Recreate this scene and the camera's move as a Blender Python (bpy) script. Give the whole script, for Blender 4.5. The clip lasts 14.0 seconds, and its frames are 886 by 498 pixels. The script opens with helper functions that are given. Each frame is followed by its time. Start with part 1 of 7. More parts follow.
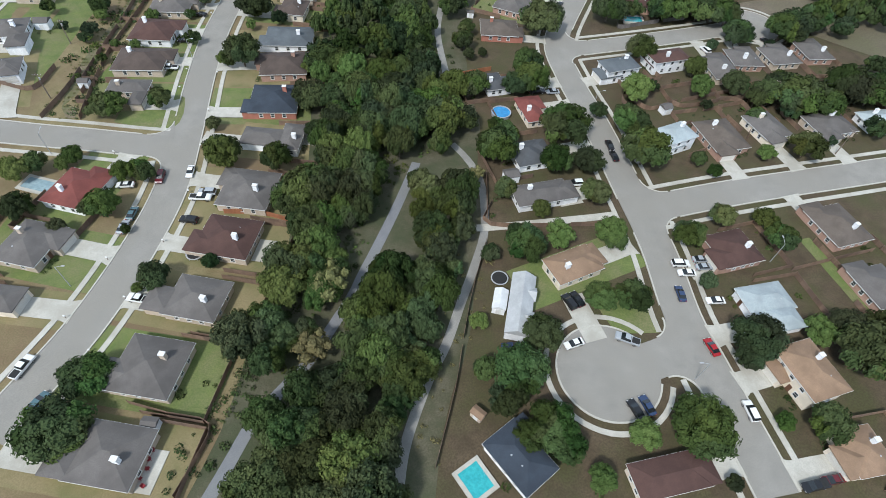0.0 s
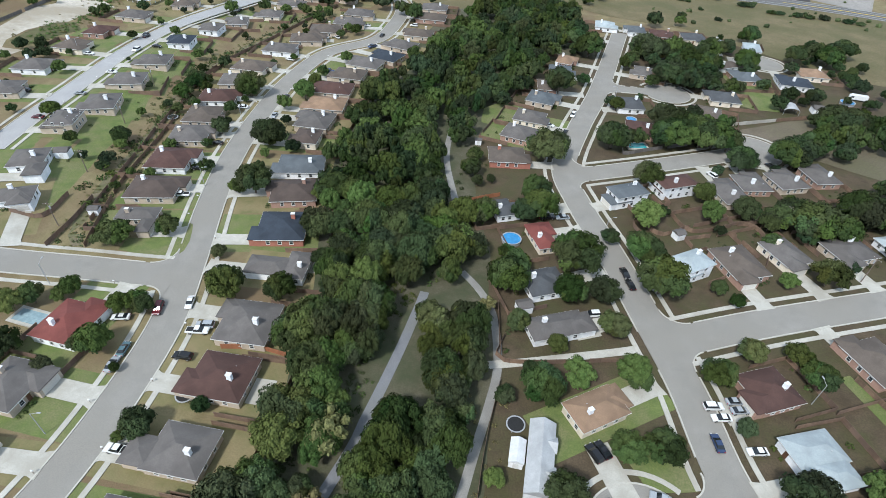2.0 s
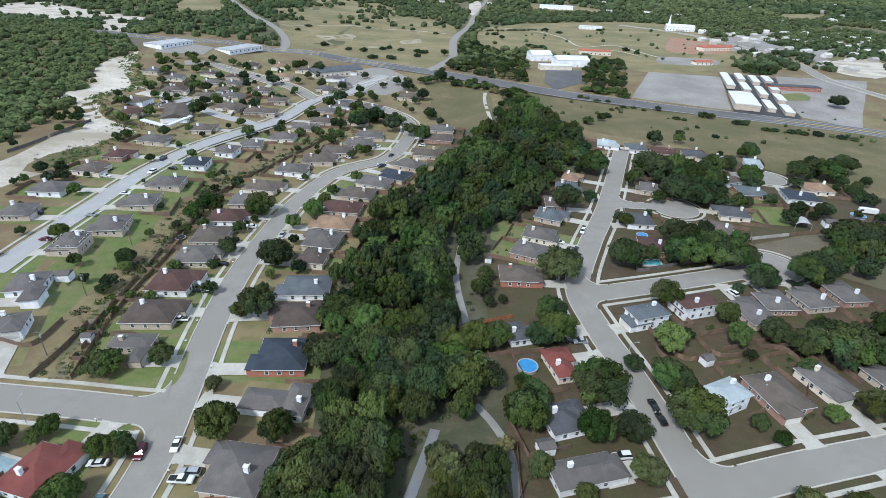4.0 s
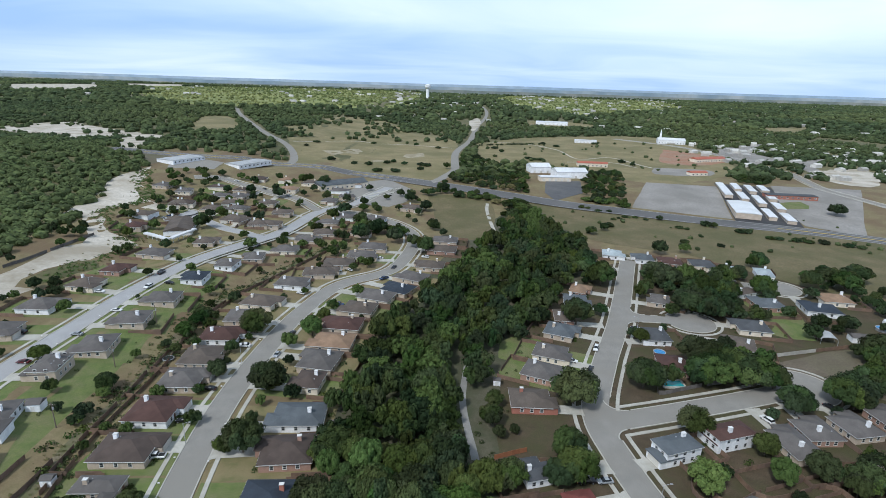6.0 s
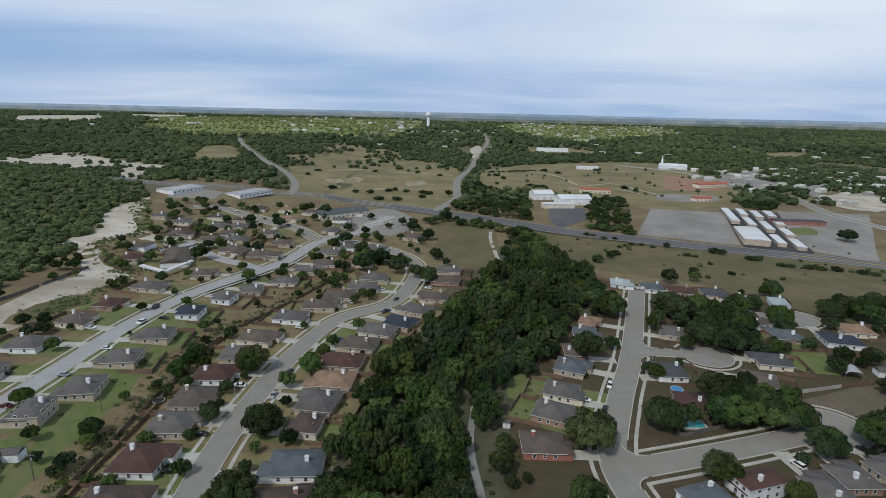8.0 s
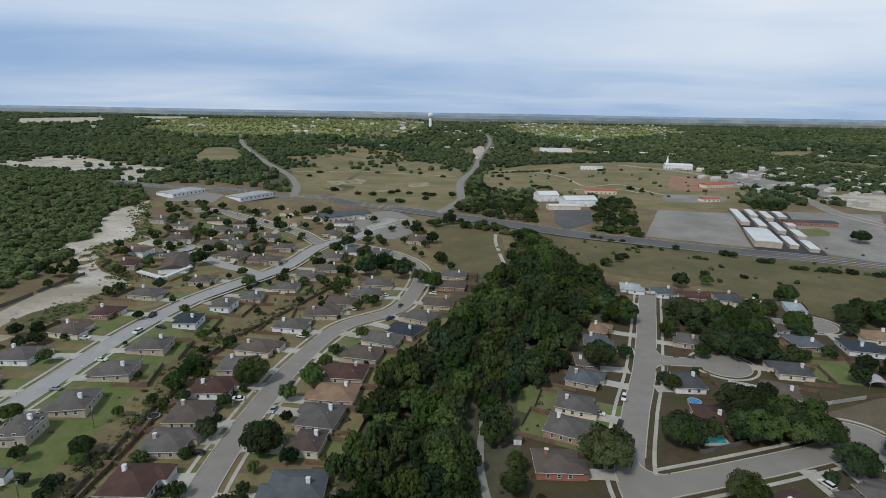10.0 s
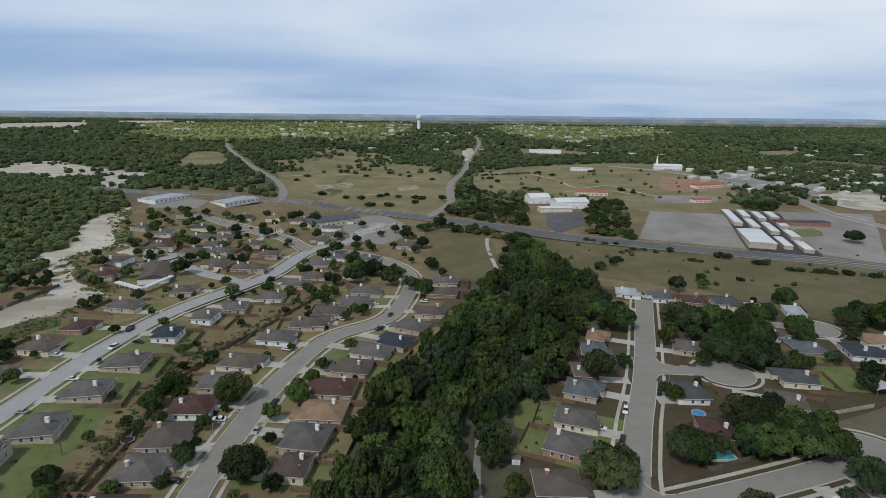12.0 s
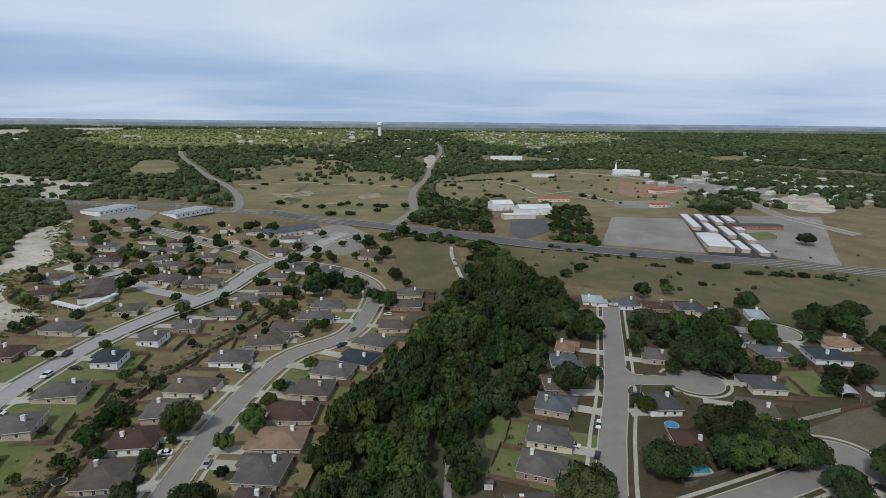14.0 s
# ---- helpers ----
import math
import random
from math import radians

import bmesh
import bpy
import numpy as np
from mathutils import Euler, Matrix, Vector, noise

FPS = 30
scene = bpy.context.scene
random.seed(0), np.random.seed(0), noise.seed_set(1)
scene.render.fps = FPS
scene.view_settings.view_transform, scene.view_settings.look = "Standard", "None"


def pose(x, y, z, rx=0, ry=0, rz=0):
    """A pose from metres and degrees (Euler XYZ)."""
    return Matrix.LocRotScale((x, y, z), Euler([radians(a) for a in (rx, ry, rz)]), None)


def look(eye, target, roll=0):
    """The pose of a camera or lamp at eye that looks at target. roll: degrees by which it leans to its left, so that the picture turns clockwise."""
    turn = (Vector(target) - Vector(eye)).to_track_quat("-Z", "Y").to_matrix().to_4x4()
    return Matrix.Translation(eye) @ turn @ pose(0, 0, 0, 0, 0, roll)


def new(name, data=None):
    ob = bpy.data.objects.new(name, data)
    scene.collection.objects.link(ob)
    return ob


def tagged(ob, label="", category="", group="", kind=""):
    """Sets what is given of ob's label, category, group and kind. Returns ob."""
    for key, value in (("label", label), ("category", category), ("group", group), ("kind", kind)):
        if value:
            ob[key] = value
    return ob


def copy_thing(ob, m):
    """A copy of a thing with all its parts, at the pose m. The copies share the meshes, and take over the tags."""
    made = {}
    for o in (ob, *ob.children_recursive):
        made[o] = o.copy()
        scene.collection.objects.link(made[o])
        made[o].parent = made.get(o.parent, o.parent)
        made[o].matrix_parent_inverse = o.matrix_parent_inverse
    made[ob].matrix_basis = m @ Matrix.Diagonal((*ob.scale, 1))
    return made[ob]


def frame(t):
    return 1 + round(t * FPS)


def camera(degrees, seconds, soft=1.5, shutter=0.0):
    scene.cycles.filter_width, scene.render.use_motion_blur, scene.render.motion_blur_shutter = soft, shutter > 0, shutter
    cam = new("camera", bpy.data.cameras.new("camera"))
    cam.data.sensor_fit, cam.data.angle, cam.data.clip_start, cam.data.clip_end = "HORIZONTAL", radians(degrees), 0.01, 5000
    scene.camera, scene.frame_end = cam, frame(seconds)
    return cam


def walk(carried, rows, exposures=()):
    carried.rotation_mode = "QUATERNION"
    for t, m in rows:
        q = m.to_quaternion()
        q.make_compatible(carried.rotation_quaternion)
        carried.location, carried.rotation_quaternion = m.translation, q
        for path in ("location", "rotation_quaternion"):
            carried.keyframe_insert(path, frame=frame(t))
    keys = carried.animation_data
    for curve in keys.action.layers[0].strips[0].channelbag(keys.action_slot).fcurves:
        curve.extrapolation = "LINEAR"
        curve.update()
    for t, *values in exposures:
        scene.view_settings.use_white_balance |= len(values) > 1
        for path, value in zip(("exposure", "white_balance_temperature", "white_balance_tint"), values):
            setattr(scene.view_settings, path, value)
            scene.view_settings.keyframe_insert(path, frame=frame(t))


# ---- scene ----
cam = camera(79.5, 14.0, soft=0.75)
PATH = [
    (0, (3.602, -12.48, 106.8), (3.699, -11.22, 105.25), 5.0),
    (0.5, (3.357, -9.536, 107.108), (3.446, -8.214, 105.61), 4.6),
    (1, (3.144, -6.853, 107.104), (3.223, -5.454, 105.678), 4.3),
    (1.5, (2.926, -4.778, 106.928), (2.997, -3.311, 105.57), 4.0),
    (2, (2.72, -1.915, 106.942), (2.781, -0.379, 105.663), 3.6),
    (2.5, (2.63, 0.398, 106.974), (2.681, 1.992, 105.768), 3.4),
    (2.7, (2.413, 1.637, 107.059), (2.46, 3.254, 105.883), 3.3),
    (4.8, (0.964, 12.712, 107.365), (0.98, 14.537, 106.548), 2.1),
    (5, (0.85, 14.049, 107.413), (0.863, 15.889, 106.63), 2.2),
    (5.5, (0.664, 16.641, 107.604), (0.671, 18.515, 106.906), 2.1),
    (6, (0.377, 19.663, 107.873), (0.379, 21.571, 107.272), 1.8),
    (6.5, (0.339, 22.011, 107.743), (0.336, 23.938, 107.208), 1.6),
    (7, (0.002, 24.478, 107.77), (-0.004, 26.413, 107.263), 1.5),
    (7.5, (-0.546, 26.598, 107.757), (-0.553, 28.532, 107.25), 1.4),
    (8, (-0.949, 29.039, 107.821), (-0.955, 30.974, 107.314), 1.3),
    (10.5, (-2.849, 40.619, 108.082), (-2.866, 42.554, 107.576), 0.9),
    (11, (-2.999, 43.22, 107.955), (-3.018, 45.155, 107.449), 0.8),
    (11.5, (-3.333, 45.541, 107.945), (-3.353, 47.476, 107.44), 0.7),
    (12, (-3.294, 48.398, 107.774), (-3.271, 50.335, 107.276), 0.6),
    (12.5, (-3.309, 50.771, 107.624), (-3.246, 52.709, 107.133), 0.6),
    (13, (-3.306, 53.196, 107.749), (-3.209, 55.134, 107.263), 0.6),
    (13.5, (-3.439, 55.612, 107.658), (-3.307, 57.549, 107.179), 0.6),
    (14, (-3.537, 58.137, 107.594), (-3.376, 60.073, 107.121), 0.6),
]
walk(cam, [(t, look(e, g, r)) for t, e, g, r in PATH], exposures=[(0, 0.50, 5950, 8), (2.7, 0.58, 5850, 8), (5.0, 0.25, 5650, 8), (6.5, -0.10, 5900, 8), (7.5, -0.43, 6050, 9), (14.0, -0.48, 6200, 9)])

# ---- world and sun ----
SUN_ELEV, SUN_AZ = 50.0, 215.0
world = bpy.data.worlds.new("overcast_sky")
scene.world = world
world.use_nodes = True
wn, wl = world.node_tree.nodes, world.node_tree.links
bg = wn["Background"]
bg.inputs["Strength"].default_value = 0.1
sky = wn.new("ShaderNodeTexSky")
sky.sky_type, sky.sun_disc = "NISHITA", False
sky.sun_elevation, sky.sun_rotation = radians(SUN_ELEV), radians(SUN_AZ)
sky.air_density, sky.dust_density = 1.0, 2.0
wtc = wn.new("ShaderNodeTexCoord")
wsep = wn.new("ShaderNodeSeparateXYZ")
wl.new(wtc.outputs["Generated"], wsep.inputs[0])


def wmath(op, a, b):
    n = wn.new("ShaderNodeMath")
    n.operation = op
    for i, v in enumerate((a, b)):
        if isinstance(v, (int, float)):
            n.inputs[i].default_value = v
        else:
            wl.new(v, n.inputs[i])
    return n.outputs[0]


lift = wmath("ADD", wmath("ABSOLUTE", wsep.outputs[2], 0.0), 0.10)
wcomb = wn.new("ShaderNodeCombineXYZ")
wl.new(wmath("DIVIDE", wsep.outputs[0], lift), wcomb.inputs[0])
wl.new(wmath("DIVIDE", wsep.outputs[1], lift), wcomb.inputs[1])


def wnoise(scale, detail, dist, off):
    mp = wn.new("ShaderNodeMapping")
    mp.inputs["Location"].default_value = off
    mp.inputs["Scale"].default_value = (0.75, 1.0, 1.0)
    wl.new(wcomb.outputs[0], mp.inputs[0])
    n = wn.new("ShaderNodeTexNoise")
    n.inputs["Scale"].default_value, n.inputs["Detail"].default_value = scale, detail
    n.inputs["Distortion"].default_value, n.inputs["Roughness"].default_value = dist, 0.5
    wl.new(mp.outputs[0], n.inputs["Vector"])
    return n.outputs[0]


cl = wmath("ADD", wmath("MULTIPLY", wnoise(0.16, 2, 0.3, (3.2, 1.4, 0)), 0.72), wmath("MULTIPLY", wnoise(0.55, 7, 0.7, (7.1, 2.2, 0)), 0.28))
glow = wmath("ADD", wmath("MULTIPLY", wsep.outputs[0], 0.57), wmath("MULTIPLY", wsep.outputs[1], 0.82))
cl = wmath("ADD", cl, wmath("MULTIPLY", wmath("POWER", wmath("MAXIMUM", glow, 0.0), 8.0), 0.12))
# a darker bank of cloud low in the north-west
bank = wmath("MULTIPLY", wmath("SUBTRACT", wsep.outputs[2], 0.062), 22.0)
bank = wmath("POWER", 2.718, wmath("MULTIPLY", wmath("MULTIPLY", bank, bank), -1.0))
side = wmath("MINIMUM", wmath("MAXIMUM", wmath("SUBTRACT", 0.75, wmath("MULTIPLY", wsep.outputs[0], 1.8)), 0.0), 1.0)
cl = wmath("SUBTRACT", cl, wmath("MULTIPLY", wmath("MULTIPLY", bank, side), 0.1))
lighter = wmath("MULTIPLY", wmath("MINIMUM", wmath("MAXIMUM", wmath("SUBTRACT", wsep.outputs[2], 0.09), 0.0), 0.1), 1.1)
cl = wmath("ADD", cl, wmath("MULTIPLY", lighter, side))
wr = wn.new("ShaderNodeValToRGB")
wl.new(cl, wr.inputs[0])
wr.color_ramp.elements[0].position, wr.color_ramp.elements[0].color = 0.38, (0.33, 0.47, 0.70, 1)
wr.color_ramp.elements[1].position, wr.color_ramp.elements[1].color = 0.68, (0.86, 0.89, 0.925, 1)
mid = wr.color_ramp.elements.new(0.5)
mid.color = (0.52, 0.63, 0.80, 1)
# the cloud sheet is bluish and bright low down, a plainer grey overhead
over = wn.new("ShaderNodeMapRange")
over.interpolation_type = "SMOOTHSTEP"
over.inputs[1].default_value, over.inputs[2].default_value = 0.2, 0.5
wl.new(wmath("ABSOLUTE", wsep.outputs[2], 0.0), over.inputs[0])
grey = wn.new("ShaderNodeMix")
grey.data_type = "RGBA"
grey.inputs["B"].default_value = (0.355, 0.413, 0.48, 1)
wl.new(over.outputs[0], grey.inputs["Factor"])
wl.new(wr.outputs[0], grey.inputs["A"])
wscale = wn.new("ShaderNodeVectorMath")
wscale.operation = "SCALE"
wscale.inputs["Scale"].default_value = 13.6
wl.new(grey.outputs["Result"], wscale.inputs[0])
wmix = wn.new("ShaderNodeMix")
wmix.data_type = "RGBA"
wmix.inputs["Factor"].default_value = 0.88
wl.new(sky.outputs[0], wmix.inputs["A"])
wl.new(wscale.outputs[0], wmix.inputs["B"])
wl.new(wmix.outputs["Result"], bg.inputs["Color"])

sun = new("sun", bpy.data.lights.new("sun", "SUN"))
sun.data.energy, sun.data.angle, sun.data.color = 2.7, radians(7), (1.0, 0.952, 0.885)
sa, se = radians(SUN_AZ), radians(SUN_ELEV)
sun.matrix_world = look((0, 0, 300), (-300 * math.sin(sa) * math.cos(se), -300 * math.cos(sa) * math.cos(se), 300 - 300 * math.sin(se)))


# ---- ground height ----
def ss(a, b, v):
    u = min(1.0, max(0.0, (v - a) / (b - a)))
    return u * u * (3 - 2 * u)


def gz(x, y):
    z = 4.0 * ss(-100, -145, x) + 7.0 * ss(-185, -240, x) + 8.0 * ss(-260, -420, x) * ss(900, 500, y)
    z += 8.0 * ss(440, 600, y)
    if y > 700:
        z += 12.0 * (y - 700) / 4100.0
    return z


# ---- materials ----
def mat(name, c1, c2, scale=2.0, rough=0.85, bump=0.3, fine=14.0, c3=None, big=0.15, metal=0.0, world_space=True, rand=0.0, island=0.0, bdist=0.05, spec=0.3, cells=0.0):
    """c1 to c2 by mixed noise at two sizes; c3 comes in by large patches."""
    m = bpy.data.materials.new(name)
    m.use_nodes = True
    nd, lk = m.node_tree.nodes, m.node_tree.links
    b = nd["Principled BSDF"]
    b.inputs["Roughness"].default_value, b.inputs["Metallic"].default_value = rough, metal
    b.inputs["Specular IOR Level"].default_value = spec
    if world_space:
        v = nd.new("ShaderNodeNewGeometry").outputs["Position"]
    else:
        v = nd.new("ShaderNodeTexCoord").outputs["Object"]

    def noi(s, d):
        n = nd.new("ShaderNodeTexNoise")
        n.inputs["Scale"].default_value, n.inputs["Detail"].default_value, n.inputs["Roughness"].default_value = s, d, 0.6
        lk.new(v, n.inputs["Vector"])
        return n.outputs[0]

    def ramp(src, lo, hi):
        r = nd.new("ShaderNodeMapRange")
        r.inputs[1].default_value, r.inputs[2].default_value = lo, hi
        lk.new(src, r.inputs[0])
        return r.outputs[0]

    def mix(f, a, bb, mode="MIX"):
        n = nd.new("ShaderNodeMix")
        n.data_type, n.blend_type = "RGBA", mode
        for sock, val in ((n.inputs["Factor"], f), (n.inputs["A"], a), (n.inputs["B"], bb)):
            if isinstance(val, tuple):
                sock.default_value = (*val, 1)
            elif isinstance(val, float):
                sock.default_value = val
            else:
                lk.new(val, sock)
        return n.outputs["Result"]

    n1, n2 = noi(scale, 4), noi(fine, 3)
    col = mix(ramp(n1, 0.3, 0.7), c1, c2)
    if c3:
        col = mix(ramp(noi(big, 5), 0.42, 0.62), col, c3)
    dark = tuple(x * 0.72 for x in c1)
    col = mix(ramp(n2, 0.62, 0.38), col, mix(0.5, col, dark))
    if rand or island:
        src = nd.new("ShaderNodeObjectInfo").outputs["Random"] if rand else nd.new("ShaderNodeNewGeometry").outputs["Random Per Island"]
        hs = nd.new("ShaderNodeHueSaturation")
        r = nd.new("ShaderNodeMapRange")
        amt = rand or island
        r.inputs[3].default_value, r.inputs[4].default_value = 1 - amt, 1 + amt
        lk.new(src, r.inputs[0])
        lk.new(r.outputs[0], hs.inputs["Value"])
        if rand and island:
            r2 = nd.new("ShaderNodeMapRange")
            r2.inputs[3].default_value, r2.inputs[4].default_value = 0.465, 0.515
            wnz = nd.new("ShaderNodeTexWhiteNoise")
            wnz.noise_dimensions = "1D"
            lk.new(src, wnz.inputs["W"])
            lk.new(wnz.outputs["Value"], r2.inputs[0])
            lk.new(r2.outputs[0], hs.inputs["Hue"])
            isl = nd.new("ShaderNodeNewGeometry").outputs["Random Per Island"]
            r3 = nd.new("ShaderNodeMapRange")
            r3.inputs[3].default_value, r3.inputs[4].default_value = 1 - island, 1 + island
            lk.new(isl, r3.inputs[0])
            mm = nd.new("ShaderNodeMath")
            mm.operation = "MULTIPLY"
            lk.new(r.outputs[0], mm.inputs[0])
            lk.new(r3.outputs[0], mm.inputs[1])
            lk.new(mm.outputs[0], hs.inputs["Value"])
        lk.new(col, hs.inputs["Color"])
        col = hs.outputs[0]
    if cells:
        flat = nd.new("ShaderNodeVectorMath")
        flat.operation = "MULTIPLY"
        flat.inputs[1].default_value = (1, 1, 0)
        lk.new(v, flat.inputs[0])
        vo = nd.new("ShaderNodeTexVoronoi")
        vo.inputs["Scale"].default_value, vo.inputs["Randomness"].default_value = cells, 1.0
        lk.new(flat.outputs[0], vo.inputs["Vector"])
        sp = nd.new("ShaderNodeSeparateColor")
        lk.new(vo.outputs["Color"], sp.inputs[0])
        tone = nd.new("ShaderNodeHueSaturation")
        for sock, src, lo, hi in (("Value", "Red", 0.55, 1.45), ("Hue", "Green", 0.455, 0.512), ("Saturation", "Blue", 0.8, 1.1)):
            r = nd.new("ShaderNodeMapRange")
            r.inputs[3].default_value, r.inputs[4].default_value = lo, hi
            lk.new(sp.outputs[src], r.inputs[0])
            lk.new(r.outputs[0], tone.inputs[sock])
        lk.new(col, tone.inputs["Color"])
        col = tone.outputs[0]
    lk.new(col, b.inputs["Base Color"])
    if bump:
        bp = nd.new("ShaderNodeBump")
        bp.inputs["Strength"].default_value, bp.inputs["Distance"].default_value = bump, bdist
        lk.new(n2, bp.inputs["Height"])
        lk.new(bp.outputs[0], b.inputs["Normal"])
    return m


M = {}
M["ground"] = mat("dry_grass_ground", (0.165, 0.142, 0.066), (0.265, 0.21, 0.115), 0.2, 0.95, 0.5, 2.5, (0.165, 0.112, 0.066), 0.035, bdist=0.2)
# grass and litter colour darkened to carry the shade of the creek trees
M["creek"] = mat("creek_grass_with_painted_shade", (0.08, 0.076, 0.044), (0.128, 0.116, 0.08), 0.35, 0.95, 0.6, 2.5, (0.056, 0.068, 0.032), 0.08, bdist=0.2)
M["green"] = mat("mown_green_lawn", (0.1, 0.138, 0.04), (0.165, 0.19, 0.06), 0.3, 0.95, 0.5, 3.0, (0.18, 0.175, 0.08), 0.12, bdist=0.1)
M["dry"] = mat("yellowed_dry_lawn", (0.2, 0.165, 0.08), (0.275, 0.215, 0.12), 0.3, 0.95, 0.5, 3.0, (0.15, 0.145, 0.06), 0.15, bdist=0.1)
M["brown"] = mat("bare_brown_yard", (0.062, 0.046, 0.027), (0.115, 0.085, 0.053), 0.22, 0.95, 0.5, 2.5, (0.07, 0.068, 0.028), 0.07, bdist=0.1)
M["tanfield"] = mat("thin_tan_field_grass", (0.115, 0.094, 0.064), (0.185, 0.15, 0.108), 0.12, 0.95, 0.5, 1.5, (0.12, 0.112, 0.062), 0.03, bdist=0.1)
M["scrub"] = mat("green_scrub_floor", (0.075, 0.08, 0.032), (0.14, 0.125, 0.06), 0.03, 0.95, 0.4, 0.3, (0.17, 0.15, 0.075), 0.006, bdist=0.3)
M["field"] = mat("straw_coloured_field", (0.205, 0.17, 0.082), (0.285, 0.235, 0.122), 0.06, 0.95, 0.5, 0.6, (0.155, 0.142, 0.062), 0.02, bdist=0.3)
M["olive_field"] = mat("olive_brown_field_grass", (0.125, 0.105, 0.05), (0.185, 0.15, 0.08), 0.08, 0.95, 0.5, 0.8, (0.105, 0.1, 0.042), 0.03, bdist=0.3)
M["caliche"] = mat("pale_caliche", (0.47, 0.42, 0.34), (0.68, 0.63, 0.55), 0.09, 0.95, 0.6, 0.5, (0.33, 0.285, 0.21), 0.045, bdist=0.5)
M["gravel"] = mat("grey_gravel", (0.25, 0.232, 0.21), (0.36, 0.335, 0.3), 0.12, 0.95, 0.4, 0.7, (0.22, 0.205, 0.18), 0.03, bdist=0.1)
M["road"] = mat("worn_concrete_asphalt", (0.236, 0.222, 0.197), (0.302, 0.284, 0.252), 0.18, 0.9, 0.15, 5.0, (0.262, 0.243, 0.21), 0.06)
M["road_pale"] = mat("pale_worn_concrete", (0.33, 0.325, 0.32), (0.41, 0.40, 0.39), 0.18, 0.9, 0.15, 5.0, (0.36, 0.35, 0.335), 0.06)
M["highway"] = mat("highway_asphalt", (0.105, 0.102, 0.1), (0.14, 0.135, 0.13), 0.05, 0.9, 0.1, 2.0, (0.155, 0.15, 0.142), 0.02)
M["walk"] = mat("pale_concrete_walk", (0.43, 0.41, 0.355), (0.54, 0.515, 0.455), 0.6, 0.9, 0.15, 6.0, (0.37, 0.345, 0.29), 0.12)
M["trail"] = mat("grey_asphalt_trail", (0.18, 0.184, 0.194), (0.225, 0.225, 0.234), 0.4, 0.9, 0.15, 6.0, (0.198, 0.198, 0.189), 0.1)
M["pathgrey"] = mat("dull_grey_path_concrete", (0.25, 0.24, 0.22), (0.31, 0.30, 0.275), 0.5, 0.9, 0.15, 6.0, (0.22, 0.21, 0.19), 0.12)
M["kerb"] = mat("kerb_concrete", (0.433, 0.41, 0.357), (0.515, 0.49, 0.423), 0.5, 0.9, 0.1, 6.0)
M["paint"] = mat("worn_road_paint", (0.36, 0.36, 0.35), (0.45, 0.45, 0.44), 1.0, 0.7, 0.0, 9.0)
M["yellow"] = mat("yellow_road_paint", (0.62, 0.46, 0.08), (0.7, 0.5, 0.1), 1.0, 0.7, 0.0, 9.0)

ROOF = dict(grey=(0.116, 0.105, 0.097), greybrown=(0.11, 0.0895, 0.0735), brown=(0.0786, 0.059, 0.0492), maroon=(0.0786, 0.0432, 0.0356), red=(0.165, 0.052, 0.043),
            navy=(0.0359, 0.0446, 0.0581), slate=(0.0749, 0.0778, 0.0821), bluegrey=(0.0973, 0.108, 0.116), tan=(0.235, 0.155, 0.1), pale=(0.337, 0.378, 0.385), metal=(0.374, 0.378, 0.376), white=(0.58, 0.558, 0.513))
for k, c in ROOF.items():
    M["roof_" + k] = mat("shingles_" + k, c, tuple(v * 1.3 for v in c), 0.45, 0.9 if k not in ("metal", "pale") else 0.55, 0.5, 7.0, tuple(v * 0.82 for v in c), 0.15, world_space=False, rand=0.08)
WALL = dict(tanbrick=(0.515, 0.426, 0.335), cream=(0.747, 0.656, 0.528), white=(0.85, 0.85, 0.85), brick=(0.386, 0.244, 0.187), redbrick=(0.386, 0.161, 0.115))
for k, c in WALL.items():
    M["wall_" + k] = mat("wall_" + k, c, tuple(v * 1.15 for v in c), 0.9, 0.9, 0.4, 9.0, tuple(v * 0.85 for v in c), 0.3, world_space=False, rand=0.06)
M["trim"] = mat("white_painted_trim", (0.66, 0.65, 0.62), (0.74, 0.73, 0.70), 1.0, 0.6, 0.1, 8.0, world_space=False)
M["garage"] = mat("garage_door_panel", (0.60, 0.57, 0.51), (0.66, 0.63, 0.57), 0.8, 0.6, 0.1, 6.0, world_space=False, rand=0.12)
M["door"] = mat("stained_front_door", (0.12, 0.06, 0.04), (0.17, 0.09, 0.05), 1.0, 0.5, 0.1, 8.0, world_space=False, rand=0.2)
M["fence"] = mat("weathered_cedar", (0.17, 0.11, 0.075), (0.26, 0.175, 0.12), 0.7, 0.95, 0.4, 6.0, (0.15, 0.105, 0.08), 0.2, rand=0.2)
M["fence_red"] = mat("fresh_red_cedar", (0.30, 0.12, 0.06), (0.36, 0.16, 0.08), 0.7, 0.9, 0.4, 6.0, rand=0.15)
M["fence_pale"] = mat("pale_grey_planks", (0.40, 0.38, 0.33), (0.5, 0.47, 0.42), 0.7, 0.95, 0.3, 6.0, rand=0.15)
M["fence_grey"] = mat("dark_grey_planks", (0.11, 0.10, 0.09), (0.17, 0.15, 0.135), 0.7, 0.95, 0.3, 6.0, rand=0.2)
M["bark"] = mat("grey_bark", (0.10, 0.08, 0.06), (0.16, 0.13, 0.10), 3.0, 0.95, 0.5, 12.0)
M["leaf"] = mat("green_leaves", (0.029, 0.053, 0.016), (0.07, 0.111, 0.032), 0.13, 0.8, 0.0, 2.0, (0.043, 0.079, 0.024), 0.05, rand=0.16, island=0.14, spec=0.08, cells=0.12)
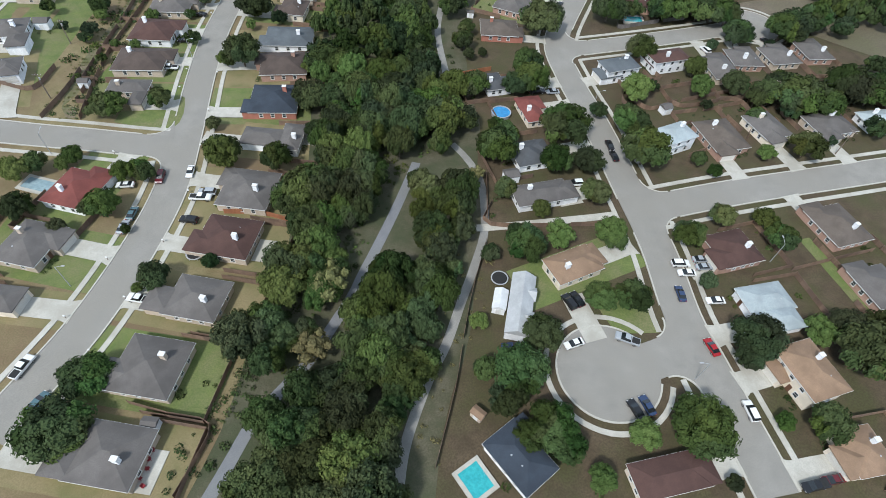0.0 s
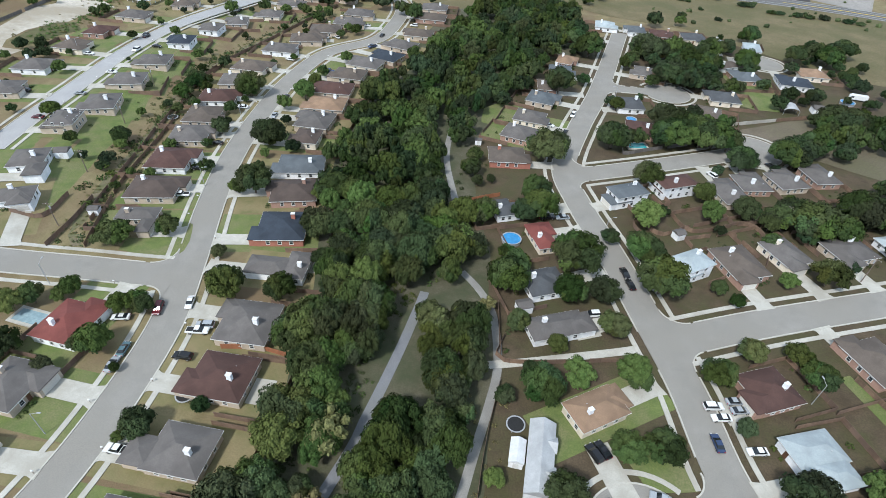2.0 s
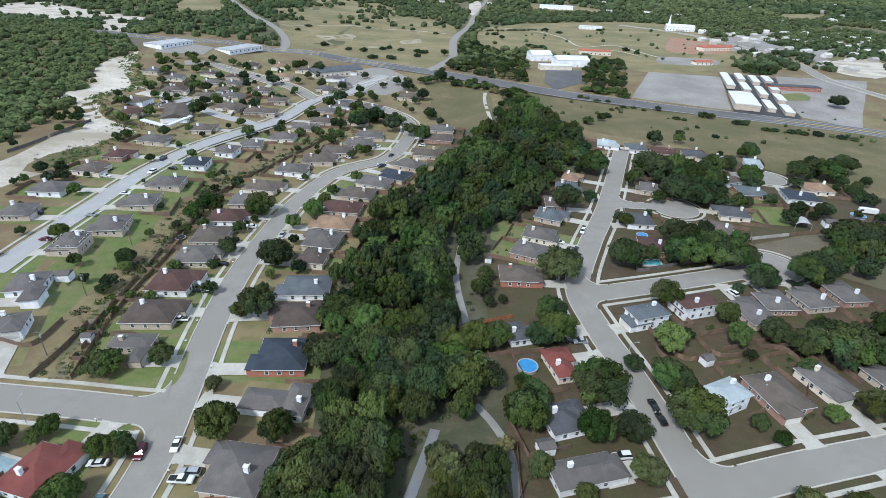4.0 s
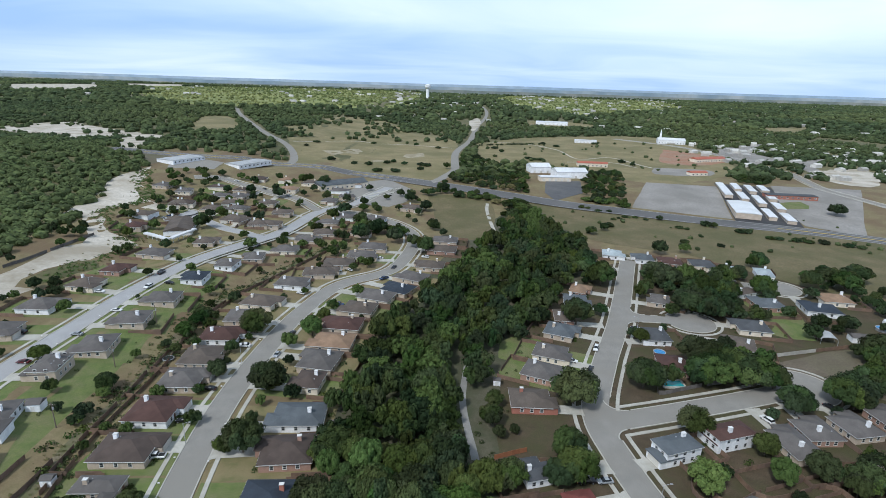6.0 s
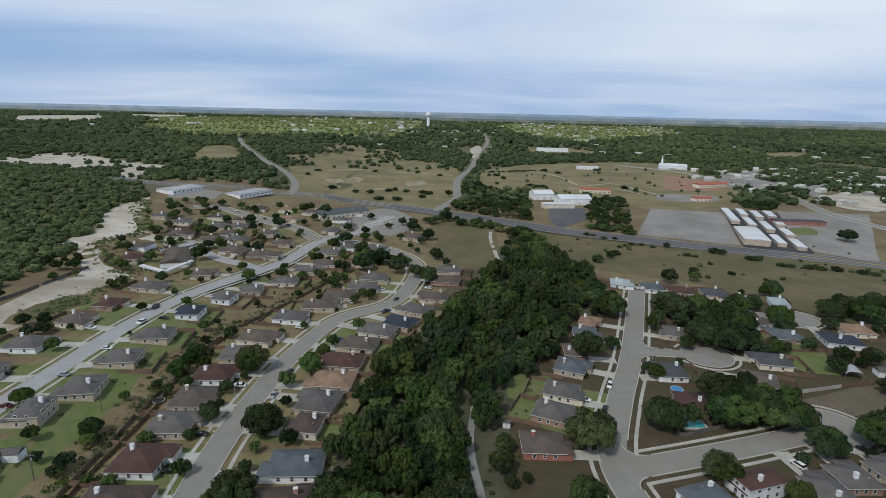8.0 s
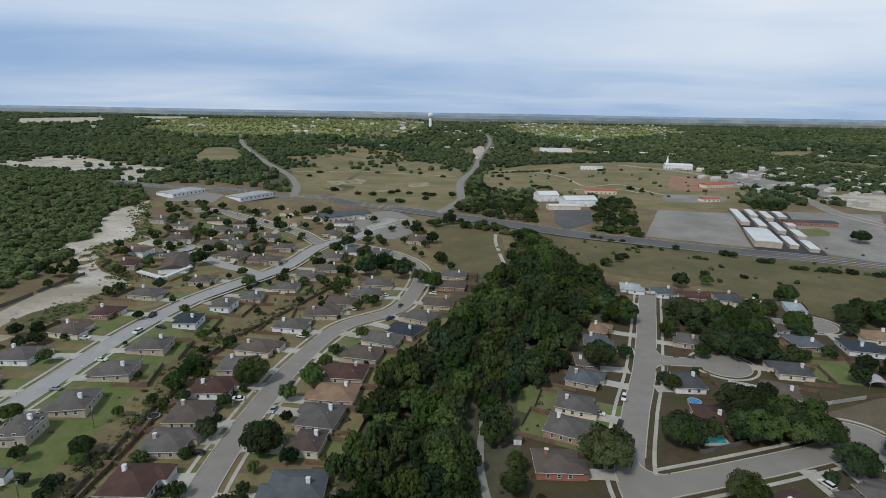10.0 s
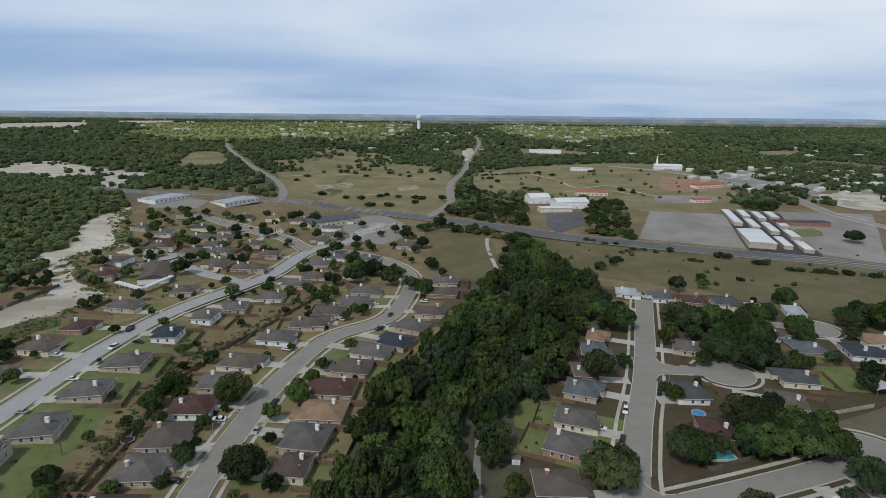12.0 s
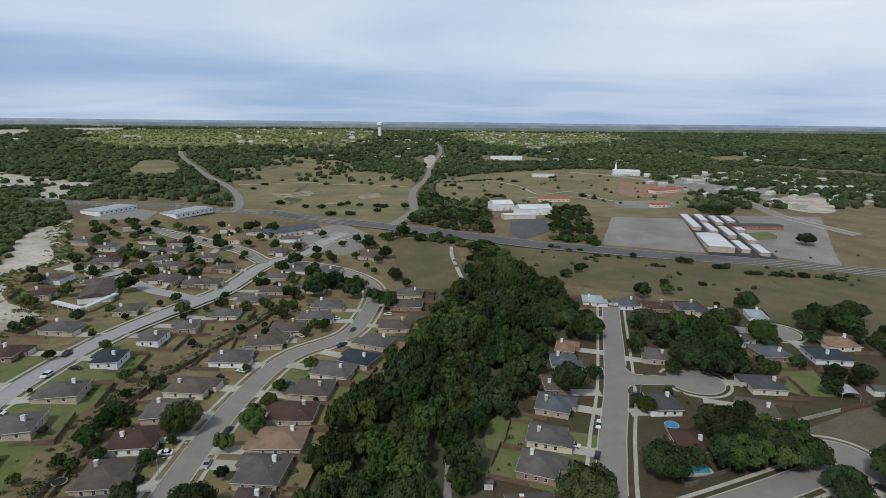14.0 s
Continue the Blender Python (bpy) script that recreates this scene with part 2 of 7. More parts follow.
M["leaf_light"] = mat("light_green_leaves", (0.078, 0.125, 0.034), (0.124, 0.17, 0.052), 0.25, 0.75, 0.0, 3.0, rand=0.22, island=0.16, spec=0.08)
M["leaf_dark"] = mat("dark_oak_leaves", (0.0255, 0.044, 0.0175), (0.048, 0.074, 0.029), 0.25, 0.75, 0.0, 3.0, rand=0.16, island=0.14, spec=0.08, cells=0.12)
M["leaf_dry"] = mat("browning_leaves", (0.125, 0.125, 0.05), (0.185, 0.175, 0.075), 0.25, 0.8, 0.0, 3.0, rand=0.15, island=0.3, spec=0.08)
M["far_leaf"] = mat("far_woodland", (0.032, 0.05, 0.023), (0.075, 0.097, 0.042), 0.02, 0.9, 0.0, 0.15, (0.09, 0.108, 0.042), 0.0022, island=0.38, spec=0.1)
M["juniper"] = mat("olive_juniper_foliage", (0.056, 0.078, 0.03), (0.12, 0.143, 0.056), 0.03, 0.9, 0.0, 0.3, (0.09, 0.115, 0.045), 0.01, island=0.38, spec=0.1)
M["yard_asphalt"] = mat("fresh_black_asphalt", (0.045, 0.045, 0.048), (0.065, 0.065, 0.067), 0.1, 0.9, 0.2, 2.0, (0.08, 0.078, 0.075), 0.04)
M["dark_lot"] = mat("dark_asphalt_lot", (0.085, 0.085, 0.088), (0.12, 0.12, 0.12), 0.1, 0.9, 0.2, 2.0, (0.14, 0.135, 0.13), 0.04)
M["gully"] = mat("gully_dirt", (0.15, 0.122, 0.075), (0.24, 0.2, 0.135), 0.5, 0.95, 0.6, 2.5, (0.115, 0.125, 0.05), 0.2, bdist=0.2)
# lighter, yellower far foliage: sunlight on the hills put into the colour
M["far_leaf_sunlit"] = mat("sun_painted_hill_woodland", (0.088, 0.118, 0.042), (0.155, 0.175, 0.062), 0.015, 0.9, 0.0, 0.1, (0.22, 0.225, 0.085), 0.0015, island=0.38, spec=0.1)
M["tyre"] = mat("black_rubber", (0.02, 0.02, 0.02), (0.03, 0.03, 0.03), 3, 0.8, 0, 9)
M["rim"] = mat("alloy_rim", (0.4, 0.4, 0.4), (0.5, 0.5, 0.5), 3, 0.35, 0, 9, metal=0.8)
M["carglass"] = mat("tinted_car_glass", (0.015, 0.018, 0.02), (0.02, 0.024, 0.028), 3, 0.08, 0, 9, spec=0.6)
M["pane"] = mat("dark_window_glass", (0.03, 0.035, 0.04), (0.05, 0.055, 0.06), 1.0, 0.06, 0, 5.0, world_space=False, spec=0.6)
M["lamp_red"] = mat("red_tail_lamp", (0.25, 0.01, 0.01), (0.3, 0.02, 0.02), 3, 0.3, 0, 9)
M["lamp_white"] = mat("clear_headlamp", (0.6, 0.6, 0.58), (0.7, 0.7, 0.68), 3, 0.15, 0, 9)
CAR = dict(white=(0.72, 0.72, 0.70), silver=(0.33, 0.35, 0.37), black=(0.012, 0.012, 0.014), red=(0.32, 0.015, 0.02), maroon=(0.11, 0.015, 0.02), blue=(0.03, 0.05, 0.11), teal=(0.08, 0.14, 0.16))
for k, c in CAR.items():
    M["car_" + k] = mat("car_paint_" + k, c, tuple(v * 1.05 for v in c), 1.0, 0.25, 0, 6.0, world_space=False, spec=0.5)
M["water"] = mat("pool_water", (0.035, 0.32, 0.34), (0.055, 0.4, 0.41), 0.5, 0.08, 0.15, 1.5, spec=0.5)
M["pool_pale"] = mat("pale_covered_pool_water", (0.24, 0.33, 0.36), (0.33, 0.42, 0.44), 0.5, 0.15, 0.15, 1.5, spec=0.5)
M["pool_blue"] = mat("blue_pool_liner_water", (0.03, 0.20, 0.45), (0.06, 0.30, 0.58), 0.5, 0.08, 0.15, 1.5, spec=0.5)
M["pole"] = mat("weathered_pole_timber", (0.14, 0.11, 0.09), (0.2, 0.16, 0.13), 1.0, 0.9, 0.3, 8.0)
M["steel"] = mat("galvanised_steel", (0.42, 0.43, 0.44), (0.5, 0.5, 0.51), 1.0, 0.5, 0.1, 8.0, metal=0.4)
M["wire"] = mat("dark_cable", (0.05, 0.05, 0.05), (0.07, 0.07, 0.07), 1.0, 0.6, 0, 8.0)
M["whiteroof"] = mat("white_metal_roof", (0.68, 0.69, 0.69), (0.78, 0.78, 0.78), 0.1, 0.5, 0.1, 1.0, (0.6, 0.6, 0.59), 0.05)
M["scar"] = mat("scraped_pale_soil", (0.33, 0.29, 0.2), (0.41, 0.36, 0.26), 0.08, 0.95, 0.4, 0.5, (0.24, 0.2, 0.115), 0.06, bdist=0.2)
# bright hill grass, a patch of sunlight painted as ground colour
M["sunlit_hill_grass"] = mat("sun_painted_hill_grass", (0.2, 0.22, 0.065), (0.29, 0.3, 0.092), 0.012, 0.95, 0.4, 0.1, (0.125, 0.15, 0.048), 0.004, bdist=0.3)
M["red_soil"] = mat("reddish_soil", (0.30, 0.15, 0.09), (0.38, 0.22, 0.14), 0.1, 0.95, 0.4, 1.0, (0.3, 0.22, 0.15), 0.05)
M["redmetal"] = mat("faded_red_metal_roof", (0.36, 0.10, 0.06), (0.44, 0.15, 0.09), 0.1, 0.6, 0.1, 1.0)


# ---- mesh helpers ----
def mesh_ob(name, verts, faces, material, parent=None, label=""):
    me = bpy.data.meshes.new(name)
    me.from_pydata(verts, [], faces)
    me.materials.append(material)
    me.update()
    ob = new(name, me)
    if parent:
        ob.parent = parent
    if label:
        tagged(ob, label=label)
    return ob


def share(name, src, parent, m):
    ob = new(name, src)
    ob.parent = parent
    ob.matrix_basis = m
    return ob


def part(name, bm, material, parent, label=""):
    me = bpy.data.meshes.new(name)
    bm.normal_update()
    bm.to_mesh(me)
    bm.free()
    me.materials.append(material)
    ob = new(name, me)
    ob.parent = parent
    if label:
        tagged(ob, label=label)
    return ob


def box(bm, x0, x1, y0, y1, z0, z1, bevel=0.0):
    r = bmesh.ops.create_cube(bm, size=1.0, matrix=Matrix.LocRotScale(((x0 + x1) / 2, (y0 + y1) / 2, (z0 + z1) / 2), None, (x1 - x0, y1 - y0, z1 - z0)))
    if bevel:
        es = list({e for v in r["verts"] for e in v.link_edges})
        bmesh.ops.bevel(bm, geom=es, offset=bevel, segments=1, affect="EDGES")
    return r["verts"]


def box_bm(*a, **k):
    bm = bmesh.new()
    box(bm, *a, **k)
    return bm


def empty(name, x, y, z, rot=0.0, label="", category="", group="", kind=""):
    ob = new(name)
    ob.matrix_basis = pose(x, y, z, 0, 0, rot)
    return tagged(ob, label, category, group, kind)


def smooth_line(pts, step=4.0):
    """Points along a smooth line through pts, about step metres apart."""
    p = [Vector((a, b)) for a, b in pts]
    p = [p[0] * 2 - p[1]] + p + [p[-1] * 2 - p[-2]]
    out = []
    for i in range(1, len(p) - 2):
        a, b, c, d = p[i - 1:i + 3]
        n = max(1, int((c - b).length / step))
        for k in range(n):
            t = k / n
            out.append(0.5 * ((2 * b) + (c - a) * t + (2 * a - 5 * b + 4 * c - d) * t * t + (3 * b - a - 3 * c + d) * t ** 3))
    out.append(p[-2])
    return out


def normals(line):
    res = []
    for i in range(len(line)):
        d = (line[min(i + 1, len(line) - 1)] - line[max(i - 1, 0)]).normalized()
        res.append(Vector((-d.y, d.x)))
    return res


def strip(name, line, o0, o1, z0, z1, material, label, skip=None):
    """A slab along a line between the side offsets o0 and o1, from z0 to z1 over the ground."""
    nn = normals(line)
    v, f = [], []
    prev = None
    for i, (p, n) in enumerate(zip(line, nn)):
        if skip and skip(p + n * (o0 + o1) / 2):
            prev = None
            continue
        g = gz(p.x, p.y)
        k = len(v)
        for o, z in ((o0, z0), (o0, z1), (o1, z1), (o1, z0)):
            q = p + n * o
            v.append((q.x, q.y, max(g, gz(q.x, q.y)) + z))
        if prev is not None:
            f += [(prev + a, prev + b, k + b, k + a) for a, b in ((0, 1), (1, 2), (2, 3))]
        prev = k
    if not f:
        return None
    return tagged(mesh_ob(name, v, f, material), label, kind="structure")


# ---- ground ----
def grid_axis(lo, hi, fine_lo, fine_hi, fine, ratio=1.12):
    a = list(np.arange(fine_lo, fine_hi + 0.1, fine))
    s, v = fine, fine_hi
    while v < hi:
        s *= ratio
        v += s
        a.append(min(v, hi))
    s, v = fine, fine_lo
    while v > lo:
        s *= ratio
        v -= s
        a.insert(0, max(v, lo))
    return a


gx, gy = grid_axis(-4600, 4600, -300, 300, 10), grid_axis(-700, 4850, -60, 640, 10)
gv = [(x, y, gz(x, y)) for y in gy for x in gx]
nx = len(gx)
gf = [(j * nx + i, j * nx + i + 1, (j + 1) * nx + i + 1, (j + 1) * nx + i) for j in range(len(gy) - 1) for i in range(nx - 1)]
ground = tagged(mesh_ob("ground", gv, gf, M["ground"]), "patchy dry grass and bare soil ground", kind="structure")
ground.data.materials.append(M["scrub"])
for gp in ground.data.polygons:
    gc = gp.center
    if gc.y > 690 + 60 * noise.noise((gc.x * 0.01, gc.y * 0.01, 0)) or gc.x < -250 - max(0, (gc.y - 330) * 0.28):
        gp.material_index = 1


def inside(x, y, poly):
    r, j = False, len(poly) - 1
    for i in range(len(poly)):
        (xi, yi), (xj, yj) = poly[i], poly[j]
        if (yi > y) != (yj > y) and x < (xj - xi) * (y - yi) / (yj - yi) + xi:
            r = not r
        j = i
    return r


ZONES = []
CREEK = [(-38, 8), (2, 8), (11, 35), (18, 60), (22, 90), (22, 120), (20, 170), (30, 215), (60, 260), (85, 320), (105, 420), (80, 500), (25, 415), (0, 340), (-30, 240), (-33, 150), (-30, 100), (-30, 60)]


def zone(name, outline, material, label, z=0.05, step=12.0, wobble=1.5, sharp=False):
    """A patch of other ground laid on the ground, with an uneven edge."""
    if sharp:
        o = [Vector(p) for p in outline]
        line = [a.lerp(c, k / 4) for a, c in zip(o, o[1:] + o[:1]) for k in range(4)]
        wobble = 0.4
    else:
        line = smooth_line(list(outline) + [outline[0]], step)[:-1]
    line = [p + Vector((noise.noise((p.x * 0.05, p.y * 0.05, 3)), noise.noise((p.x * 0.05, p.y * 0.05, 9)))) * wobble * 2 for p in line]
    bm = bmesh.new()
    bm.faces.new([bm.verts.new((p.x, p.y, 0)) for p in line])
    bmesh.ops.triangulate(bm, faces=bm.faces)
    for _ in range(5):
        es = [e for e in bm.edges if e.calc_length() > step * 2.2]
        if not es:
            break
        bmesh.ops.subdivide_edges(bm, edges=es, cuts=1)
        bmesh.ops.triangulate(bm, faces=[f for f in bm.faces if len(f.verts) > 3])
    for v in bm.verts:
        v.co.z = gz(v.co.x, v.co.y) + z
    me = bpy.data.meshes.new(name)
    bm.normal_update()
    for f in bm.faces:
        if f.normal.z < 0:
            f.normal_flip()
    bm.to_mesh(me)
    bm.free()
    me.materials.append(material)
    ZONES.append([(p.x, p.y) for p in line])
    return tagged(new(name, me), label, kind="structure")


zone("east_yards", [(-4, -40), (300, -40), (300, 200), (240, 330), (120, 345), (75, 320), (48, 260), (30, 215), (12, 190), (12, 140), (19, 122), (18, 85), (9, 44), (-2, 9)], M["brown"], "bare brown dirt and thin grass between the yards", 0.012, 60.0, 3.0)
ZONES.clear()
zone("west_lawn", [(-148, 122), (-119, 122), (-121, 240), (-113, 330), (-138, 330), (-152, 240), (-155, 180)], M["green"], "rough green grass behind the western houses", 0.02, 6.0)
ZONES.clear()
# creek floor, its tree shade painted into the ground colour
zone("creek_floor", CREEK, M["creek"], "creek leaf litter and thin grass with painted shade", 0.045, 8.0)
ZONES.clear()
zone("caliche", [(-224, 265), (-223, 274), (-221, 290), (-220, 313), (-219, 337), (-241, 360), (-264, 381), (-273, 402), (-264, 411), (-281, 448), (-296, 481), (-301, 511), (-298, 535), (-295, 554), (-285, 527), (-278, 503), (-256, 459), (-233, 432), (-221, 425), (-215, 411), (-239, 416), (-246, 395), (-234, 370), (-215, 351), (-203, 349), (-193, 338), (-194, 326), (-195, 315), (-198, 304), (-204, 299), (-207, 283), (-208, 268), (-207, 259), (-197, 260), (-204, 249), (-203, 238)], M["caliche"], "pale bare caliche clearing beside the woodland", 0.070, wobble=5)
zone("caliche", [(-700, 850), (-690, 915), (-667, 978), (-609, 934), (-515, 870), (-459, 831), (-402, 794), (-367, 747), (-379, 722), (-372, 697), (-356, 656), (-361, 637), (-395, 663), (-415, 712), (-452, 732), (-464, 708), (-458, 680), (-512, 726), (-543, 738), (-600, 750)], M["caliche"], "pale quarried ground among woodland", 0.079, wobble=5)
zone("dry_field", [(-238, 834), (-106, 1066), (13, 968), (9, 761), (15, 659), (-5, 591), (-34, 568), (-120, 605), (-173, 644)], M["field"], "straw-coloured dry grass field", 0.088)
zone("dry_field", [(53, 931), (174, 1067), (418, 1147), (435, 940), (384, 725), (272, 609), (216, 604), (176, 674), (121, 669), (94, 719), (44, 714)], M["field"], "straw-coloured dry grass field", 0.097)
zone("dry_field", [(-15, 524), (40, 506), (39, 412), (23, 385), (0, 396), (-9, 473)], M["olive_field"], "straw-coloured dry grass field", 0.106)
zone("dry_field", [(80, 502), (109, 490), (153, 474), (195, 460), (274, 435), (329, 412), (380, 385), (420, 330), (300, 262), (240, 285), (193, 335), (166, 366), (123, 385), (98, 416)], M["olive_field"], "straw-coloured dry grass field", 0.115)
zone("dry_field", [(138, 217), (158, 226), (184, 233), (225, 238), (300, 255), (290, 160), (200, 172), (177, 184), (165, 193), (150, 204)], M["tanfield"], "bare brown field with thin grass", 0.124)
zone("gravel_lot", [(223, 604), (294, 591), (252, 472), (240, 476), (173, 499)], M["gravel"], "wide pale grey gravel lot", 0.133, sharp=True)
zone("storage_lot", [(301, 611), (355, 596), (302, 451), (252, 467)], M["yard_asphalt"], "dark asphalt yard of the storage units", 0.142, sharp=True)
zone("parking", [(-96, 513), (-77, 564), (-58, 575), (-28, 532), (-34, 493), (-48, 477), (-63, 479), (-82, 492)], M["road"], "pale concrete car park with islands", 0.151, sharp=True)
zone("parking", [(-277, 549), (-298, 608), (-282, 625), (-263, 600), (-234, 583), (-231, 551)], M["road"], "pale concrete car park", 0.160, sharp=True)
zone("gravel_lot", [(361, 606), (455, 598), (338, 430), (306, 456), (316, 507)], M["gravel"], "pale gravel yard by the highway", 0.169, sharp=True)
zone("ochre_field", [(-451, 979), (-519, 1187), (-462, 1194), (-358, 958), (-360, 911), (-396, 890)], M["field"], "ochre clearing in the woodland", 0.178)
zone("brown_field", [(-334, 609), (-315, 626), (-290, 570), (-301, 557)], M["tanfield"], "bare brown plot beside the highway", 0.18)
zone("open_scrub", [(-295, 964), (-283, 1040), (-240, 1033), (-265, 1219), (-212, 1344), (-109, 1247), (-85, 1098), (-8, 1021), (-75, 969), (-213, 897)], M["field"], "open dry grass between thickets", 0.183)
zone("field_scar", [(-167, 755), (-144, 768), (-122, 797), (-114, 782), (-131, 738), (-145, 720)], M["scar"], "thin pale scraped soil in a dry field", 0.19, wobble=9)
zone("field_scar", [(-60, 774), (-30, 793), (-30, 760), (-47, 738)], M["scar"], "thin pale scraped soil in a dry field", 0.193, wobble=6)
zone("field_scar", [(-110, 700), (-84, 716), (-70, 704), (-96, 690)], M["scar"], "thin pale scraped soil in a dry field", 0.195, wobble=6)
zone("caliche", [(-2307, 2949), (-2224, 3258), (-2098, 3317), (-1632, 2584), (-1667, 2411), (-1711, 2192)], M["caliche"], "pale quarry cuts near the horizon", 0.187, wobble=5)
zone("caliche", [(-2180, 3805), (-1875, 3970), (-1676, 3513), (-1796, 3166)], M["caliche"], "pale quarry cuts near the horizon", 0.188, wobble=5)
zone("dry_field", [(203, 1520), (316, 1543), (380, 1436), (323, 1322), (219, 1336)], M["field"], "straw-coloured dry grass field", 0.205)
zone("dry_field", [(882, 1550), (1030, 1569), (886, 1397), (799, 1370)], M["field"], "straw-coloured dry grass field", 0.214)
zone("red_soil", [(367, 930), (404, 887), (417, 811), (348, 752), (304, 775)], M["red_soil"], "reddish bare soil in a field", 0.217)
zone("gravel_lot", [(274, 718), (341, 708), (314, 660), (256, 665)], M["gravel"], "pale gravel yard with parked trailers", 0.22)
zone("gravel_lot", [(459, 952), (523, 992), (640, 1100), (520, 930), (511, 817), (450, 784), (434, 842)], M["gravel"], "pale gravel strip with trailers and small buildings", 0.223)
zone("gravel_lot", [(503, 804), (600, 868), (514, 761), (489, 677), (470, 689)], M["gravel"], "pale gravel strip among trees", 0.225)
zone("yard_grass", [(325, 529), (351, 535), (343, 512), (322, 508)], M["green"], "green lawn beside the storage yard", 0.28)
zone("gravel_lot", [(60, 1444), (88, 1576), (87, 1409), (60, 1173), (52, 1213)], M["caliche"], "pale roadside clearing on the hill", 0.221)
zone("dark_lot", [(110, 595), (149, 598), (138, 542), (105, 513), (100, 540)], M["dark_lot"], "dark asphalt yard beside white warehouses", 0.250, sharp=True)
zone("caliche", [(499, 736), (581, 759), (498, 628), (456, 638)], M["caliche"], "pale cleared ground by the highway", 0.259, wobble=5)
zone("yard_grass", [(-159, 328), (-146, 319), (-129, 358), (-145, 365), (-157, 348)], M["dry"], "ochre dry grass corner lot", 0.136)
zone("yard_grass", [(-141, 381), (-122, 374), (-117, 395), (-114, 430), (-111, 456), (-122, 459), (-125, 406)], M["dry"], "ochre dry grass corner lot", 0.139)
zone("yard_grass", [(-168, 263), (-161, 267), (-160, 289), (-169, 296), (-176, 284)], M["green"], "mown green front yard", 0.142)
zone("yard_grass", [(-163, 293), (-152, 308), (-151, 314), (-161, 320), (-170, 309)], M["dry"], "patchy dry front yard", 0.145)
zone("yard_grass", [(-184, 410), (-176, 427), (-188, 437), (-192, 429)], M["green"], "mown green front yard", 0.148)
zone("yard_grass", [(160, 269), (184, 275), (179, 256), (172, 239), (160, 241), (154, 246), (160, 254), (158, 264)], M["green"], "bright green back lawn", 0.151)
zone("yard_grass", [(-192, 381), (-180, 393), (-149, 367), (-158, 350), (-186, 342), (-196, 366)], M["dry"], "dry grass round a large white-edged house", 0.154)
zone("soil_strip", [(-208, 268), (-207, 283), (-204, 299), (-195, 305), (-187, 296), (-194, 285), (-197, 272), (-201, 262)], M["scrub"], "brown scrubby strip of soil", 0.157)
zone("soil_strip", [(-262, 465), (-236, 456), (-220, 438), (-233, 436), (-249, 450)], M["scrub"], "brown scrubby strip of soil", 0.160)
zone("yard_grass", [(48, 57), (55, 62), (60, 57), (60, 49), (54, 49), (50, 50)], M["green"], "green lawn with trees beside a cul-de-sac", 0.163)

zone("yard_grass", [(-89, 120), (-72, 118), (-72, 134), (-78, 138), (-82, 127), (-89, 126)], M["green"], "mown green corner lawn beside a street junction", 0.166, 4.0, 0.5)
zone("yard_grass", [(28, 229), (39, 238), (45, 232), (38, 219), (30, 212), (25, 215)], M["green"], "green grass between the wood and back yards", 0.169, 4.0, 1.0)

# ---- roads ----
ROADS, LINES = [], {}


ROAD_PTS = {}


def near_road(x, y, skip_name=None):
    """Distance past the nearest road's edge, its point there and its direction."""
    if len(ROAD_PTS) != len(ROADS):
        ROAD_PTS.clear()
        for nm, line, w in ROADS:
            ROAD_PTS[nm] = (np.array([(p.x, p.y) for p in line[:-1]]), w / 2, line)
    best = (1e9, None, None)
    for nm, (arr, hw, line) in ROAD_PTS.items():
        if nm == skip_name:
            continue
        d2 = (arr[:, 0] - x) ** 2 + (arr[:, 1] - y) ** 2
        i = int(d2.argmin())
        d = math.sqrt(d2[i]) - hw
        if d < best[0]:
            best = (d, line[i], (line[i + 1] - line[i]).normalized())
    return best


def road(name, pts, width, material="road", disc=None):
    line = smooth_line(pts, 3.0 if width < 15 else 10.0)
    ROADS.append((name, line, width))
    LINES[name] = (line, width, material)


road("left_street", [(-78.0, 24.6), (-72.8, 38.8), (-68.8, 52.0), (-65.7, 70.0), (-64.2, 91.7), (-66.5, 115.5), (-70.7, 148.1), (-72.7, 177.1), (-71.5, 211.9), (-67.1, 250.3), (-55.3, 290.0), (-31.0, 314.5), (-22.2, 346.1), (-19.5, 379.7), (-25.6, 405.7), (-42.5, 430.1), (-66.6, 448.4), (-90.7, 456.9)], 8.8)
road("second_street", [(-155.5, 168.4), (-155.6, 192.5), (-154.1, 224.5), (-152.0, 267.4), (-144.8, 306.1), (-134.1, 335.2), (-124.7, 357.9), (-114.7, 386.8), (-110.0, 414.4), (-107.0, 440.7), (-99.0, 462.8), (-82.2, 477.2), (-69.2, 507.8), (-54.3, 541.4)], 9.0, "road_pale")
road("side_street", [(-120.8, 366.6), (-137.8, 373.4), (-152.5, 381.0), (-170.9, 396.1), (-188.6, 412.3), (-199.2, 417.5)], 8, "road_pale")
road("estate_street", [(-104.2, 456.5), (-127.8, 481.1), (-151.2, 492.6), (-178.7, 513.1), (-210.5, 526.9), (-235.1, 515.8)], 8)
road("cross_street_west", [(-126.8, 112.3), (-103.0, 112.6), (-79.7, 110.6), (-65.7, 109.9)], 9.2)
road("right_street", [(75.0, 14.7), (71.8, 32.8), (70.0, 43.5), (68.0, 55.5), (67.6, 76.4), (64.8, 98.6), (60.9, 128.3), (56.3, 154.3), (55.3, 179.3), (68.2, 214.1), (85.8, 254.0), (114.0, 329.9), (121.4, 349.7)], 9.2)
road("cross_street_east", [(64.0, 89.6), (96.9, 98.9), (136.3, 108.2), (166.3, 115.2)], 9.4)
road("court_street", [(56.6, 172.8), (90.7, 182.8), (121.0, 192.5), (139.5, 199.6)], 9)
